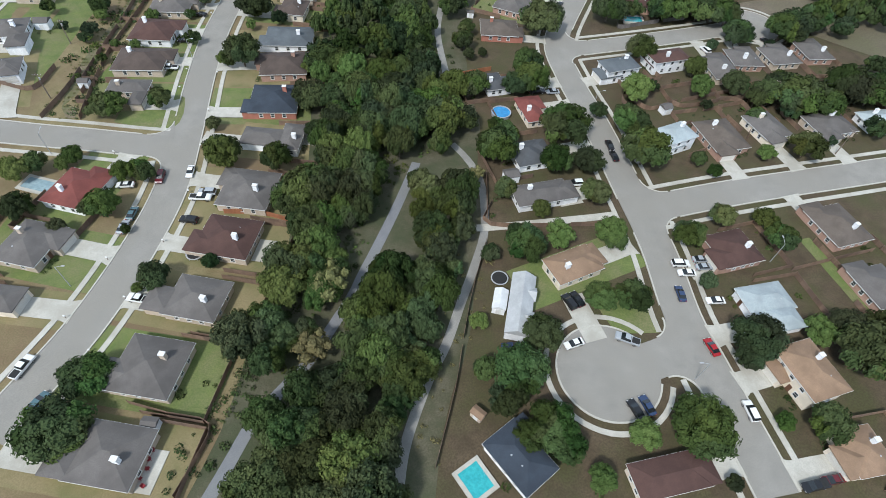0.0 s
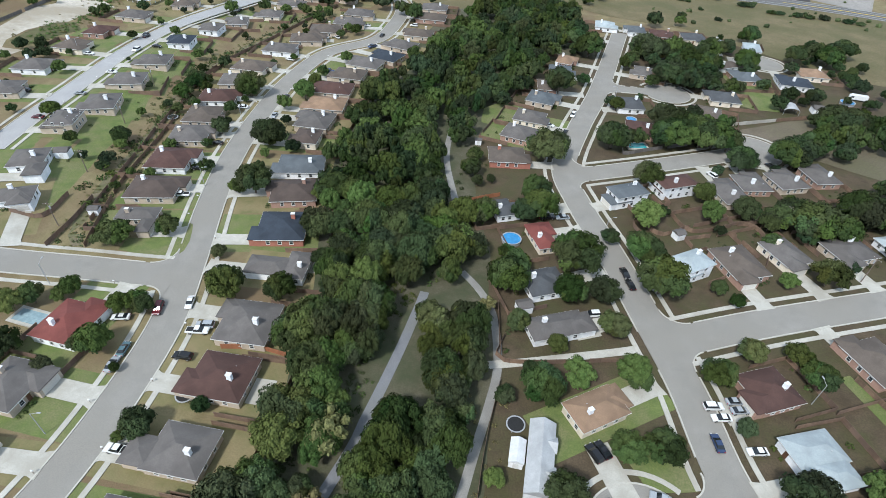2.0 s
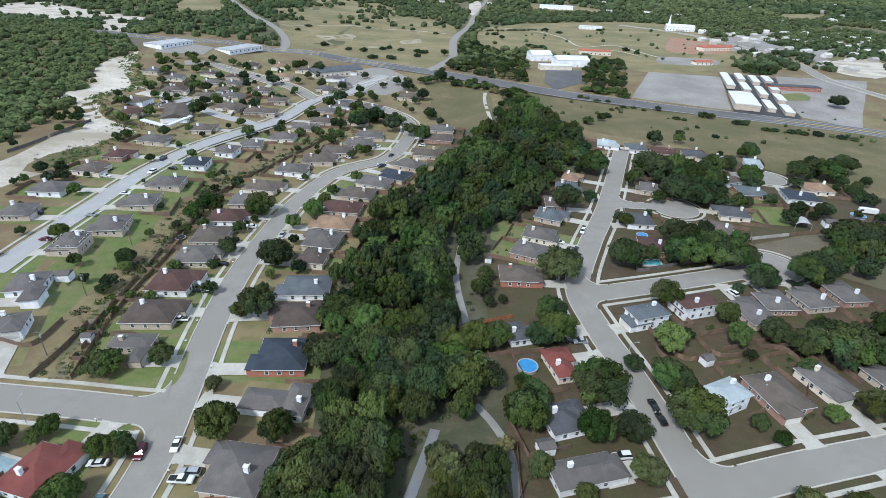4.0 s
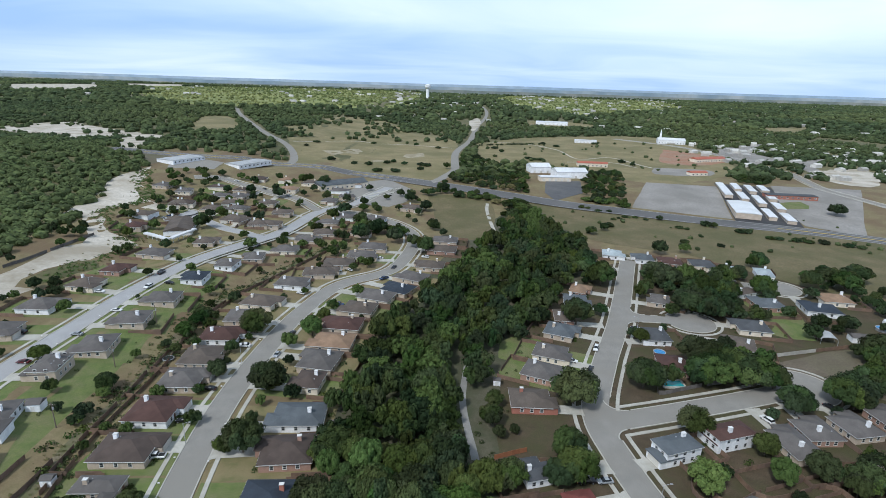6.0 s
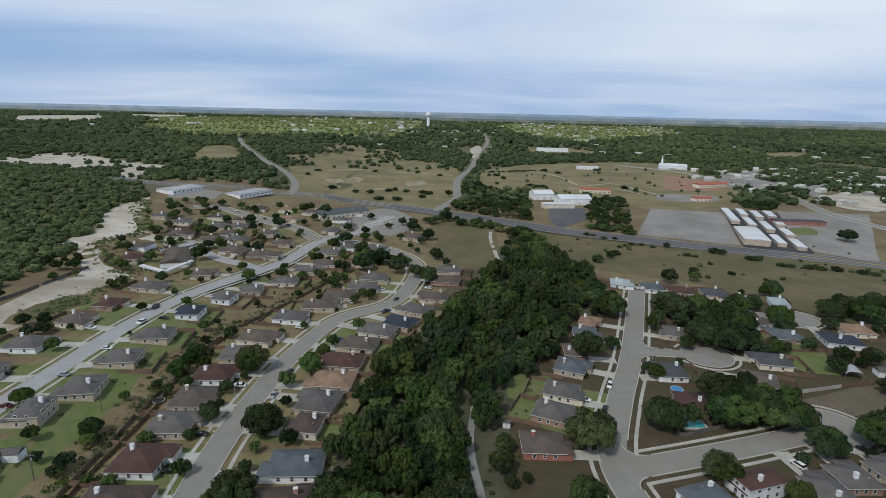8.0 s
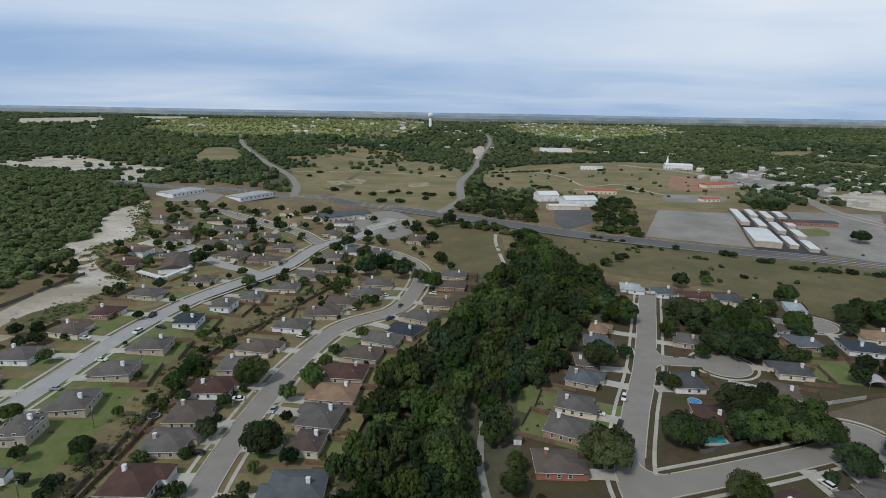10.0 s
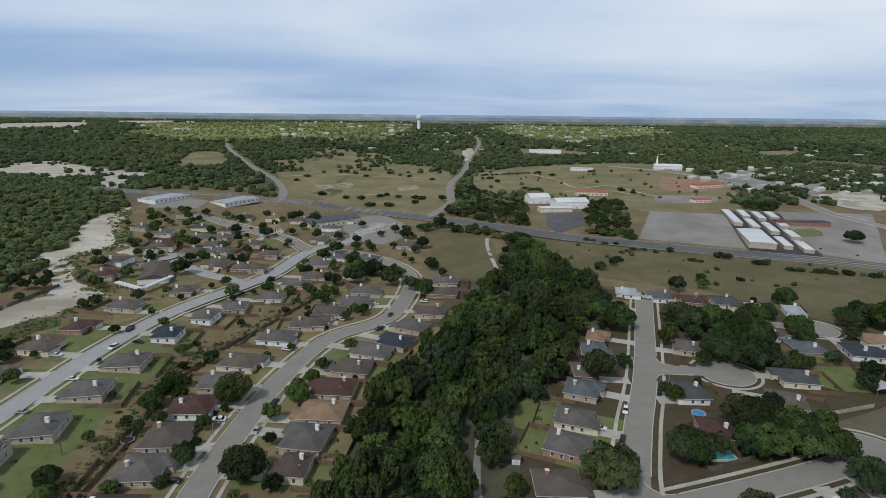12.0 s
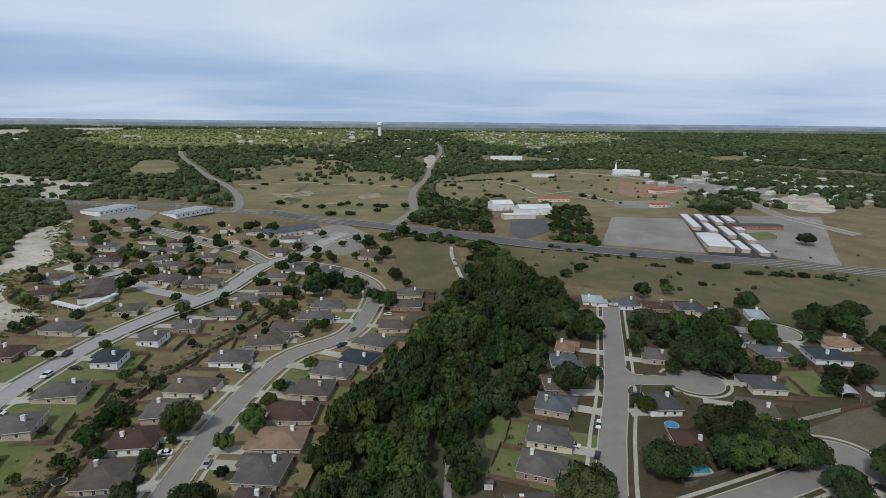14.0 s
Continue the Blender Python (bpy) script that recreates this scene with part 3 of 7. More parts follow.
road("close_street", [(88.1, 258.3), (101.1, 258.7), (121.5, 256.4)], 8)
road("far_close", [(175.3, 310.4), (194.0, 305.8)], 8)
road("big_close", [(68.1, 47.8), (56.8, 43.2), (46.8, 40.6)], 9)
road("highway", [(-380, 626), (-310, 622), (-231, 621), (-175, 624), (-108, 608), (-45, 577), (11, 550), (53, 530), (109, 502), (154, 486.5), (195, 472), (235, 459), (274, 447), (308, 434), (329, 424), (365, 404)], 24, "highway")
road("hill_road_west", [(-178, 620), (-181, 658), (-196, 712), (-215, 756), (-236, 793), (-281, 876), (-338, 990), (-423, 1169), (-496, 1330), (-564, 1497)], 9.5)
road("hill_road", [(-22, 560), (-8, 577), (2, 608), (12, 652), (13, 732), (15, 796), (23, 860), (41, 961), (56, 1112), (74, 1304), (102, 1511), (128, 1766), (143, 2040), (145, 2308)], 10)
road("town_road", [(331.1, 1089.7), (412, 985), (436, 862), (439, 836), (442, 784), (442, 732), (441, 700), (424, 642), (413, 600), (416, 570), (432, 521)], 8)
DISCS = {"big_close": 11.5, "court_street": 12.5, "close_street": 11.5, "far_close": 11.0, "side_street": 9.5}


def corners(side_name, main_name, at_end, radius):
    """The two rounded corners where a side street meets a main street: corner, arc centre, arc points, tangent length."""
    side, ws, _ = LINES[side_name]
    main, wm, _ = LINES[main_name]
    j = side[-1] if at_end else side[0]
    away = (side[-4] - side[-1] if at_end else side[3] - side[0]).normalized()
    k = min(range(1, len(main) - 1), key=lambda i: (main[i] - j).length)
    d = (main[k + 1] - main[k - 1]).normalized()
    n = Vector((-d.y, d.x))
    if n.dot(away) < 0:
        n = -n
    m = Vector((-away.y, away.x))
    out = []
    for a in (-1, 1):
        det = n.x * m.y - n.y * m.x
        r1, r2 = wm / 2 + n.dot(main[k]), a * ws / 2 + m.dot(j)
        c = Vector(((r1 * m.y - n.y * r2) / det, (n.x * r2 - r1 * m.x) / det))
        u1 = d if d.dot(m) * a > 0 else -d
        half = math.acos(max(-1, min(1, u1.dot(away)))) / 2
        t = radius / math.tan(half)
        o = c + (u1 + away).normalized() * radius / math.sin(half)
        p1, p2 = c + u1 * t, c + away * t
        a1, a2 = math.atan2(*(p1 - o).yx), math.atan2(*(p2 - o).yx)
        a2 = a1 + (a2 - a1 + math.pi) % (2 * math.pi) - math.pi
        out.append((c, o, [o + Vector((math.cos(a1 + (a2 - a1) * i / 12), math.sin(a1 + (a2 - a1) * i / 12))) * radius for i in range(13)], t))
    return out


JUNCTIONS = (("cross_street_west", "left_street", True, 6.0), ("cross_street_east", "right_street", False, 6.0), ("court_street", "right_street", False, 6.0), ("close_street", "right_street", False, 5.0), ("big_close", "right_street", False, 5.0), ("side_street", "second_street", False, 6.0))
CORNERS = [c for jn in JUNCTIONS for c in corners(*jn)]
for cc, co, arc, ct in CORNERS:
    fan = [(p.x, p.y, gz(p.x, p.y) + 0.212) for p in [cc - (co - cc).normalized() * 1.5] + arc]
    tagged(mesh_ob("road_corner", fan, [(0, i, i + 1) if (arc[1] - arc[0]).cross(cc - arc[0]) > 0 else (0, i + 1, i) for i in range(1, 13)], M["road"]), "rounded pale corner of a street junction", kind="structure")
    sgn = 1 if (arc[1] - arc[0]).cross(co - arc[0]) > 0 else -1
    strip("kerb", arc, 0, sgn * 0.35, -0.1, 0.285, M["kerb"], "curved concrete kerb at a street corner")
for rn, (rline, rw, rm) in LINES.items():
    rz = 0.15 + 0.004 * list(LINES).index(rn)
    strip(rn, rline, -rw / 2, rw / 2, -0.1, rz, M[rm], "worn pale grey residential street" if rm.startswith("road") else "grey four-lane highway with painted lines")
    if rn in DISCS:
        rc, rr = rline[-1], DISCS[rn]
        ang = [2 * math.pi * k / 40 for k in range(40)]
        rim = [(rc.x + rr * math.cos(a), rc.y + rr * math.sin(a), gz(rc.x, rc.y) + rz + 0.002) for a in ang]
        tagged(mesh_ob("road_turning_circle", rim + [(rc.x, rc.y, rim[0][2])], [(k, (k + 1) % 40, 40) for k in range(40)], M[rm]), "round concrete end of a cul-de-sac", kind="structure")
    if not rm.startswith("road") or rn.startswith("hill"):
        continue

    def taken(p, own=rn):
        if near_road(p.x, p.y, own)[0] < 0.6:
            return True
        return any((p - LINES[q][0][-1]).length < r + 0.2 for q, r in DISCS.items())

    def taken_kerb(p):
        return taken(p) or any((p - c).length < t + 0.3 for c, _, _, t in CORNERS)

    for s in (-1, 1):
        strip("kerb", rline, s * rw / 2, s * (rw / 2 + 0.35), -0.1, 0.27 + 0.005 * list(LINES).index(rn), M["kerb"], "pale concrete kerb along the street", taken_kerb)
        if rn not in ("side_street", "far_close", "big_close", "close_street"):
            strip("pavement", rline, s * (rw / 2 + 2.2), s * (rw / 2 + 3.5), -0.1, 0.2 + 0.004 * list(LINES).index(rn), M["walk"], "pale concrete pavement strip", taken)
for dn, dr in DISCS.items():
    dc = LINES[dn][0][-1]
    din = (LINES[dn][0][-4] - dc).normalized()
    a0 = math.atan2(din.y, din.x)
    arc = [dc + Vector((math.cos(a0 + a), math.sin(a0 + a))) * dr for a in np.linspace(0.5, 2 * math.pi - 0.5, 40)]
    strip("kerb", arc, -0.4, 0, -0.1, 0.27, M["kerb"], "curved concrete kerb of the cul-de-sac", lambda p: near_road(p.x, p.y, dn)[0] < 0.3)
    strip("pavement", arc, -3.2, -2.0, -0.1, 0.22, M["walk"], "curved pale concrete pavement", lambda p: near_road(p.x, p.y, dn)[0] < 1.0)
hl = LINES["highway"][0]
for o in (-11.0, 11.0, -5.6, 5.6):
    strip("lane_line", hl, o - 0.2, o + 0.2, 0.0, 0.30, M["paint"], "white painted highway lane line")
strip("lane_line", hl, -0.4, 0.4, 0.0, 0.30, M["yellow"], "yellow painted highway centre line")

PATHS = []


def footpath(name, pts, width, material, label):
    line = smooth_line(pts, 2.0)
    PATHS.append((line, width))
    strip(name, line, -width / 2, width / 2, -0.1, 0.1 + 0.006 * len(PATHS), M[material], label, lambda p: near_road(p.x, p.y)[0] < -0.2)


footpath("trail", [(-39.1, 3.0), (-34.5, 11.0), (-31.4, 19.2), (-28.1, 28.5), (-23.7, 35.2), (-19.3, 41.8), (-11.9, 58.2), (-9.8, 64.9), (-6.4, 75.3), (-2.6, 87.6), (1.6, 102.9), (2.6, 107.0)], 2.6, "trail", "smooth grey asphalt creek trail")
footpath("walkway", [(1.0, 8.0), (1.3, 15.3), (2.6, 24.9), (7.0, 38.3), (10.8, 46.6), (14.3, 57.3), (18.3, 69.3), (21.4, 80.8), (21.9, 94.6), (20.7, 102.7), (17.6, 109.9), (13.5, 116.2)], 2.2, "pathgrey", "narrow pale concrete footpath")
footpath("walkway_link", [(17.3, 81.6), (28.1, 83.0), (53.9, 87.4), (60.6, 89.0)], 2.4, "walk", "narrow pale concrete footpath")
footpath("park_path", [(11.5, 208.1), (9.2, 182.2), (12.2, 152.8)], 2.4, "pathgrey", "narrow pale concrete footpath")
footpath("field_path", [(40.1, 497.0), (38.3, 475.9), (38.5, 448.9), (39.1, 420.8), (39.9, 398.5)], 2.8, "walk", "narrow pale concrete footpath")
footpath("field_track", [(-223, 806), (-187, 861), (-122, 884), (-51, 883), (10, 859)], 2.6, "caliche", "narrow pale concrete footpath")
footpath("meadow_track", [(59.9, 965.2), (135.3, 949.8), (177.8, 878.7), (188.6, 780.3), (242.4, 803.1), (271.5, 713.9), (323.0, 688.2)], 3, "caliche", "narrow pale concrete footpath")
footpath("barn_track", [(165.2, 746.2), (226.7, 752.6), (249.5, 711.7)], 3, "caliche", "narrow pale concrete footpath")

# ---- houses ----
def hip_mesh(bm, cx, cy, w, d, z, over=0.45, pitch=0.36, gable=None, thick=0.2):
    """A roof solid over a w by d block; gable: +1 or -1 or 2 makes those ends of the long side upright."""
    W, D = w / 2 + over, d / 2 + over
    along_x = W >= D
    L, S = (W, D) if along_x else (D, W)
    h = S * pitch
    r = max(L - S, 0.05)
    ra = L if gable in (-1, 2) else r
    rb = L if gable in (1, 2) else r

    def P(l, s, zz):
        return bm.verts.new((cx + (l if along_x else -s), cy + (s if along_x else l), zz))

    lo = [P(-L, -S, z), P(L, -S, z), P(L, S, z), P(-L, S, z)]
    up = [P(-L, -S, z + thick), P(L, -S, z + thick), P(L, S, z + thick), P(-L, S, z + thick)]
    a, b = P(-ra, 0, z + thick + h), P(rb, 0, z + thick + h)
    bm.faces.new(lo[::-1])
    for i in range(4):
        j = (i + 1) % 4
        bm.faces.new((lo[i], lo[j], up[j], up[i]))
    bm.faces.new((up[0], up[1], b, a))
    bm.faces.new((up[1], up[2], b))
    bm.faces.new((up[2], up[3], a, b))
    bm.faces.new((up[3], up[0], a))
    return h + thick


def fascia_mesh(w, d, z, over=0.45):
    """The pale board round the eaves."""
    bm = bmesh.new()
    W, D = w / 2 + over + 0.012, d / 2 + over + 0.012
    for s in (-1, 1):
        box(bm, -W, W, s * D - 0.03, s * D + 0.03, z - 0.03, z + 0.17)
        box(bm, s * W - 0.03, s * W + 0.03, -D + 0.031, D - 0.031, z - 0.03, z + 0.17)
    return bm


SHRUBS = []
SHARED = {}


def shared(key, build, material):
    if key not in SHARED:
        bm = build()
        bm.normal_update()
        me = bpy.data.meshes.new(key)
        bm.to_mesh(me)
        bm.free()
        me.materials.append(material)
        SHARED[key] = me
    return SHARED[key]


def frame_bm(w, h):
    bm = bmesh.new()
    for a in (-1, 1):
        box(bm, a * w / 2 - 0.07, a * w / 2 + 0.07, -0.05, 0.06, 0, h)
    box(bm, -w / 2, w / 2, -0.05, 0.06, h - 0.07, h + 0.07)
    box(bm, -w / 2 - 0.1, w / 2 + 0.1, -0.05, 0.10, -0.08, 0.05)
    box(bm, -w / 2, w / 2, -0.05, 0.05, h / 2 - 0.03, h / 2 + 0.03)
    return bm


def garage_bm():
    bm = bmesh.new()
    for k in range(4):
        box(bm, -2.35, 2.35, -0.05, 0.05, 0.02 + k * 0.54, 0.02 + k * 0.54 + 0.52, 0.015)
    return bm


def window(parent, m, w=1.1, h=1.35):
    fr = share("window", shared(f"window_frame_{w}_{h}", lambda: frame_bm(w, h), M["trim"]), parent, m)
    share("pane", shared(f"window_pane_{w}_{h}", lambda: box_bm(-w / 2, w / 2, -0.03, 0.02, 0.02, h), M["pane"]), fr, Matrix.Identity(4))


ROOF_WORDS = dict(grey="grey shingle roof", greybrown="grey-brown shingle roof", brown="brown shingle roof", maroon="dark reddish-brown shingle roof", red="red shingle roof", navy="dark navy shingle roof",
                  slate="slate-grey shingle roof", bluegrey="blue-grey shingle roof", tan="tan shingle roof", pale="pale blue-grey roof", metal="light grey metal roof", white="white roof")
WALL_WORDS = dict(tanbrick="tan brick", cream="cream-painted", white="white-sided", brick="brown brick", redbrick="red brick")
HOUSES = []
LOT_Z = [0.03]


def house(x, y, rot, w, d, roof, wall, eave=2.7, wing=None, lawn=None, chimney=1, gable=None, drive=1, fence=1, garage=1, win=1):
    g = gz(x, y)
    base = empty("house", x, y, g, rot, f"{'two-storey' if eave > 4 else 'single-storey'} {WALL_WORDS[wall]} house with {ROOF_WORDS[roof]}", "house", "neighbourhood houses")
    rd, rp, rdir = near_road(x, y)
    R = Matrix.Rotation(radians(-rot), 2)
    loc = R @ Vector((rp.x - x, rp.y - y))
    cand = [(loc.x / (abs(loc.x) + abs(loc.y)), Vector((1, 0))), (-loc.x / (abs(loc.x) + abs(loc.y)), Vector((-1, 0))), (loc.y / (abs(loc.x) + abs(loc.y)), Vector((0, 1))), (-loc.y / (abs(loc.x) + abs(loc.y)), Vector((0, -1)))]
    front = max(cand, key=lambda c: c[0])[1]
    side = Vector((-front.y, front.x))
    hw, hd = w / 2 - 0.45, d / 2 - 0.45
    rnd = random.Random(int(x * 7 + y * 13))
    part("wall", box_bm(-hw, hw, -hd, hd, -0.8, eave + 0.1), M["wall_" + wall], base)
    rbm = bmesh.new()
    rise = hip_mesh(rbm, 0, 0, 2 * hw, 2 * hd, eave, gable=gable)
    roofp = part("roof", rbm, M["roof_" + roof], base)
    part("fascia", fascia_mesh(2 * hw, 2 * hd, eave), M["trim"], base)
    ext_f = hw if front.x else hd
    ext_s = hd if front.x else hw
    boxes = [(Vector((0, 0)), hw, hd)]
    gs = rnd.choice((-1, 1))
    if wing:
        wx, wy, ww, wd = wing
        boxes.append((Vector((wx, wy)), ww / 2 - 0.4, wd / 2 - 0.4))
        part("wing_wall", box_bm(wx - ww / 2 + 0.4, wx + ww / 2 - 0.4, wy - wd / 2 + 0.4, wy + wd / 2 - 0.4, -0.8, eave + 0.08), M["wall_" + wall], base)
        wb = bmesh.new()
        hip_mesh(wb, wx, wy, ww - 0.8, wd - 0.8, eave - 0.02)
        part("wing_roof", wb, M["roof_" + roof], base)
        gc = Vector((wx, wy))
        gface = gc + front * ((ww / 2 if front.x else wd / 2) - 0.4)
        gs = 1 if (gc.dot(side)) >= 0 else -1
    elif not garage:
        gface = front * ext_f - side * gs * ext_s * 0.6
    else:
        proj = 2.2
        c = side * gs * max(0.0, ext_s - 3.2) + front * (ext_f + proj / 2 - 1.5)
        sx, sy = (proj / 2 + 1.5, 3.1) if front.x else (3.1, proj / 2 + 1.5)
        part("garage_wall", box_bm(c.x - sx, c.x + sx, c.y - sy, c.y + sy, -0.8, min(eave, 2.7) + 0.08), M["wall_" + wall], base)
        wb = bmesh.new()
        hip_mesh(wb, c.x - front.x * 1.5, c.y - front.y * 1.5, 2 * sx + abs(front.x) * 3, 2 * sy + abs(front.y) * 3, min(eave, 2.7) - 0.02, 0.35)
        part("garage_roof", wb, M["roof_" + roof], base)
        gface = c + front * (sx if front.x else sy)

    def facing(p, dirv, z):
        return pose(p.x, p.y, z, 0, 0, math.degrees(math.atan2(dirv.x, -dirv.y)) + 180)

    if garage:
        share("garage_door", shared("garage_door", garage_bm, M["garage"]), base, facing(gface + front * 0.03, front, 0.02))
    M2 = Matrix.Rotation(radians(rot), 2)
    # openings of the main block
    dp = front * ext_f - side * gs * min(1.2, ext_s * 0.2)
    share("front_door", shared("front_door", lambda: box_bm(-0.5, 0.5, -0.04, 0.05, 0.05, 2.1, 0.02), M["door"]), base, facing(dp, front, 0.0))
    rows = () if not win else (0.85,) if eave < 4 else (0.85, 3.5)
    for z in rows:
        for dv, ext, across in ((front, ext_f, ext_s), (-front, ext_f, ext_s), (side, ext_s, ext_f), (-side, ext_s, ext_f)):
            if y > 230 and (M2 @ dv).y > 0.3:
                continue
            n = 2 if across < 5.5 or y > 230 else 3
            sd = Vector((-dv.y, dv.x))
            for k in range(n):
                o = (k - (n - 1) / 2) * across * 1.5 / n
                if dv == front and z < 1 and (abs(o * (sd.dot(side)) + gs * min(1.2, ext_s * 0.2)) < 1.5 or o * sd.dot(side) * gs > ext_s - 6):
                    continue
                window(base, facing(dv * ext + sd * o, dv, z))
    if chimney:
        cp = -front * ext_f * 0.45 + side * rnd.choice((-1, 1)) * ext_s * 0.25
        ct = eave + rise * 0.8 + 1.3
        ch = part("chimney", box_bm(cp.x - 0.58, cp.x + 0.58, cp.y - 0.45, cp.y + 0.45, eave - 0.5, ct), M["wall_white"] if rnd.random() < 0.75 else M["wall_" + wall], base, "pale boxed chimney")
        part("cap", box_bm(cp.x - 0.66, cp.x + 0.66, cp.y - 0.53, cp.y + 0.53, ct, ct + 0.14), M["trim"], ch)
    for k in range(2):
        vp = -front * ext_f * rnd.uniform(0.1, 0.5) + side * ext_s * rnd.uniform(-0.5, 0.5)
        share("roof_vent", shared("roof_vent", lambda: box_bm(-0.16, 0.16, -0.16, 0.16, -0.5, 0.35, 0.03), M["steel"]), base, pose(vp.x, vp.y, eave + rise * 0.55))
    # lot, drive
    M2 = Matrix.Rotation(radians(rot), 2)

    def W2(v):
        q = M2 @ v
        return Vector((q.x + x, q.y + y))

    HOUSES.append((x, y, max(w, d) / 2))
    for k in range(rnd.randint(3, 7)):
        q = W2(front * (ext_f + rnd.uniform(0.6, 1.6)) - side * gs * rnd.uniform(-0.1, 0.95) * ext_s)
        SHRUBS.append((q.x, q.y, rnd.uniform(0.35, 0.95)))
    for k in range(rnd.randint(1, 4)):
        q = W2(-front * (ext_f + rnd.uniform(1, 8)) + side * rnd.uniform(-1, 1) * ext_s)
        SHRUBS.append((q.x, q.y, rnd.uniform(0.4, 1.2)))
    if x < 0 and y < 330 and drive:
        q = Vector((rp.x, rp.y)) + (Vector((x, y)) - rp).normalized() * 6.0 + rdir * rnd.uniform(-4, 4)
        q = rp + (q - rp).normalized() * 5.4
        mb = empty("mailbox", q.x, q.y, gz(q.x, q.y), rot, "white mailbox on a short post by the kerb", "mailbox", "kerbside mailboxes")
        share("post", shared("mailbox_post", lambda: box_bm(-0.05, 0.05, -0.05, 0.05, -0.2, 1.05), M["pole"]), mb, Matrix.Identity(4))
        share("box", shared("mailbox_box", lambda: box_bm(-0.28, 0.28, -0.14, 0.14, 1.05, 1.38, 0.04), M["trim"]), mb, Matrix.Identity(4))
    LOT_Z[0] += 0.0006
    fdist = max(4.0, (Vector((rp.x - x, rp.y - y)).length - ext_f) * 0.99 - 4.2)
    back = 9.0
    f1, b1, s1 = ext_f + min(fdist + 1.5, 14), ext_f + back, min(ext_s + 2.6, 10.5)
    cs = [front * f1 - side * s1, front * f1 + side * s1, -front * b1 + side * s1, -front * b1 - side * s1]
    quad = []
    N = 5
    for i in range(N + 1):
        for j in range(N + 1):
            a = cs[0].lerp(cs[1], i / N)
            b = cs[3].lerp(cs[2], i / N)
            q = W2(a.lerp(b, j / N))
            quad.append((q.x, q.y, gz(q.x, q.y) + LOT_Z[0]))
    fs = [(i * (N + 1) + j, (i + 1) * (N + 1) + j, (i + 1) * (N + 1) + j + 1, i * (N + 1) + j + 1) for i in range(N) for j in range(N)]
    tone = lawn or ("green" if rnd.random() < 0.34 else "dry") if x < 0 else (lawn or "brown")
    if tone != "none":
        tagged(mesh_ob("lawn", quad, fs, M[tone]), {"green": "mown green grass yard round a house", "dry": "yellowed dry grass yard round a house", "brown": "bare brown dirt yard round a house"}[tone], kind="structure")
    if drive:
        p0 = W2(gface - front * 0.2)
        d2, rp2, rdir2 = near_road(p0.x, p0.y)
        dirw = (W2(gface + front) - W2(gface)).normalized()
        t = (rp2 - p0).dot(dirw)
        if 2 < t < 26:
            sw = Vector((-dirw.y, dirw.x)) * 2.6
            n = 6
            v = []
            reach = t - 4.4 if t > 5 else t
            for s in np.arange(0.5, reach, 0.4):
                if any((p0 + dirw * s - LINES[c][0][-1]).length < r + 0.2 for c, r in DISCS.items()):
                    reach = s
                    break
            for k in range(n + 1):
                q = p0 + dirw * reach * k / n
                fl = 1.0 + 0.25 * max(0, k - n + 1)
                for s in (-1, 1):
                    e = q + sw * s * fl
                    v.append((e.x, e.y, gz(e.x, e.y) + 0.235))
            tagged(mesh_ob("driveway", v, [(2 * k, 2 * k + 2, 2 * k + 3, 2 * k + 1) for k in range(n)], M["walk"]), "pale concrete driveway up to a garage", kind="structure")
    if fence and y < 215:
        fm = "fence_red" if rnd.random() < 0.03 else "fence"
        fe = empty("fence", x, y, g, rot, "weathered cedar privacy fence round a back yard" if fm == "fence" else "fresh reddish cedar fence round a back yard", "fence", "yard fences")
        bs, bd = s1 + 0.15, -(ext_f + back - rnd.uniform(0, 1))
        run = [(front * (-ext_f * 0.3) + side * bs, front * bd + side * bs), (front * bd + side * bs, front * bd - side * bs), (front * bd - side * bs, front * (-ext_f * 0.3) - side * bs)]
        pm = shared("panel_" + fm, lambda: box_bm(-1.2, 1.2, -0.025, 0.025, 0.05, 1.75), M[fm])
        po = shared("post_" + fm, lambda: box_bm(-0.05, 0.05, -0.05, 0.05, -0.4, 1.85), M[fm])
        for a, b in run:
            L = (b - a).length
            n = max(1, round(L / 2.4))
            an = math.degrees(math.atan2((b - a).y, (b - a).x))
            for k in range(n):
                c = a.lerp(b, (k + 0.5) / n)
                q = W2(c)
                if near_road(q.x, q.y)[0] < 1.5 or (k + len(HOUSES)) % 17 == 0:
                    continue
                zz = gz(q.x, q.y) - g + noise.noise((q.x, q.y, 0)) * 0.04
                share("panel", pm, fe, pose(c.x, c.y, zz, 0, noise.noise((q.y, q.x, 5)) * 1.5, an) @ Matrix.Diagonal((L / n / 2.4, 1, 1, 1)))
                c2 = a.lerp(b, k / n)
                if y < 90:
                    share("post", po, fe, pose(c2.x, c2.y, zz, 0, 0, an))
    elif 215 <= y < 470 and -230 < x < 260:
        bs, bd = s1 + 0.3, -(ext_f + 7.5 + rnd.uniform(-1, 1))
        fe = None
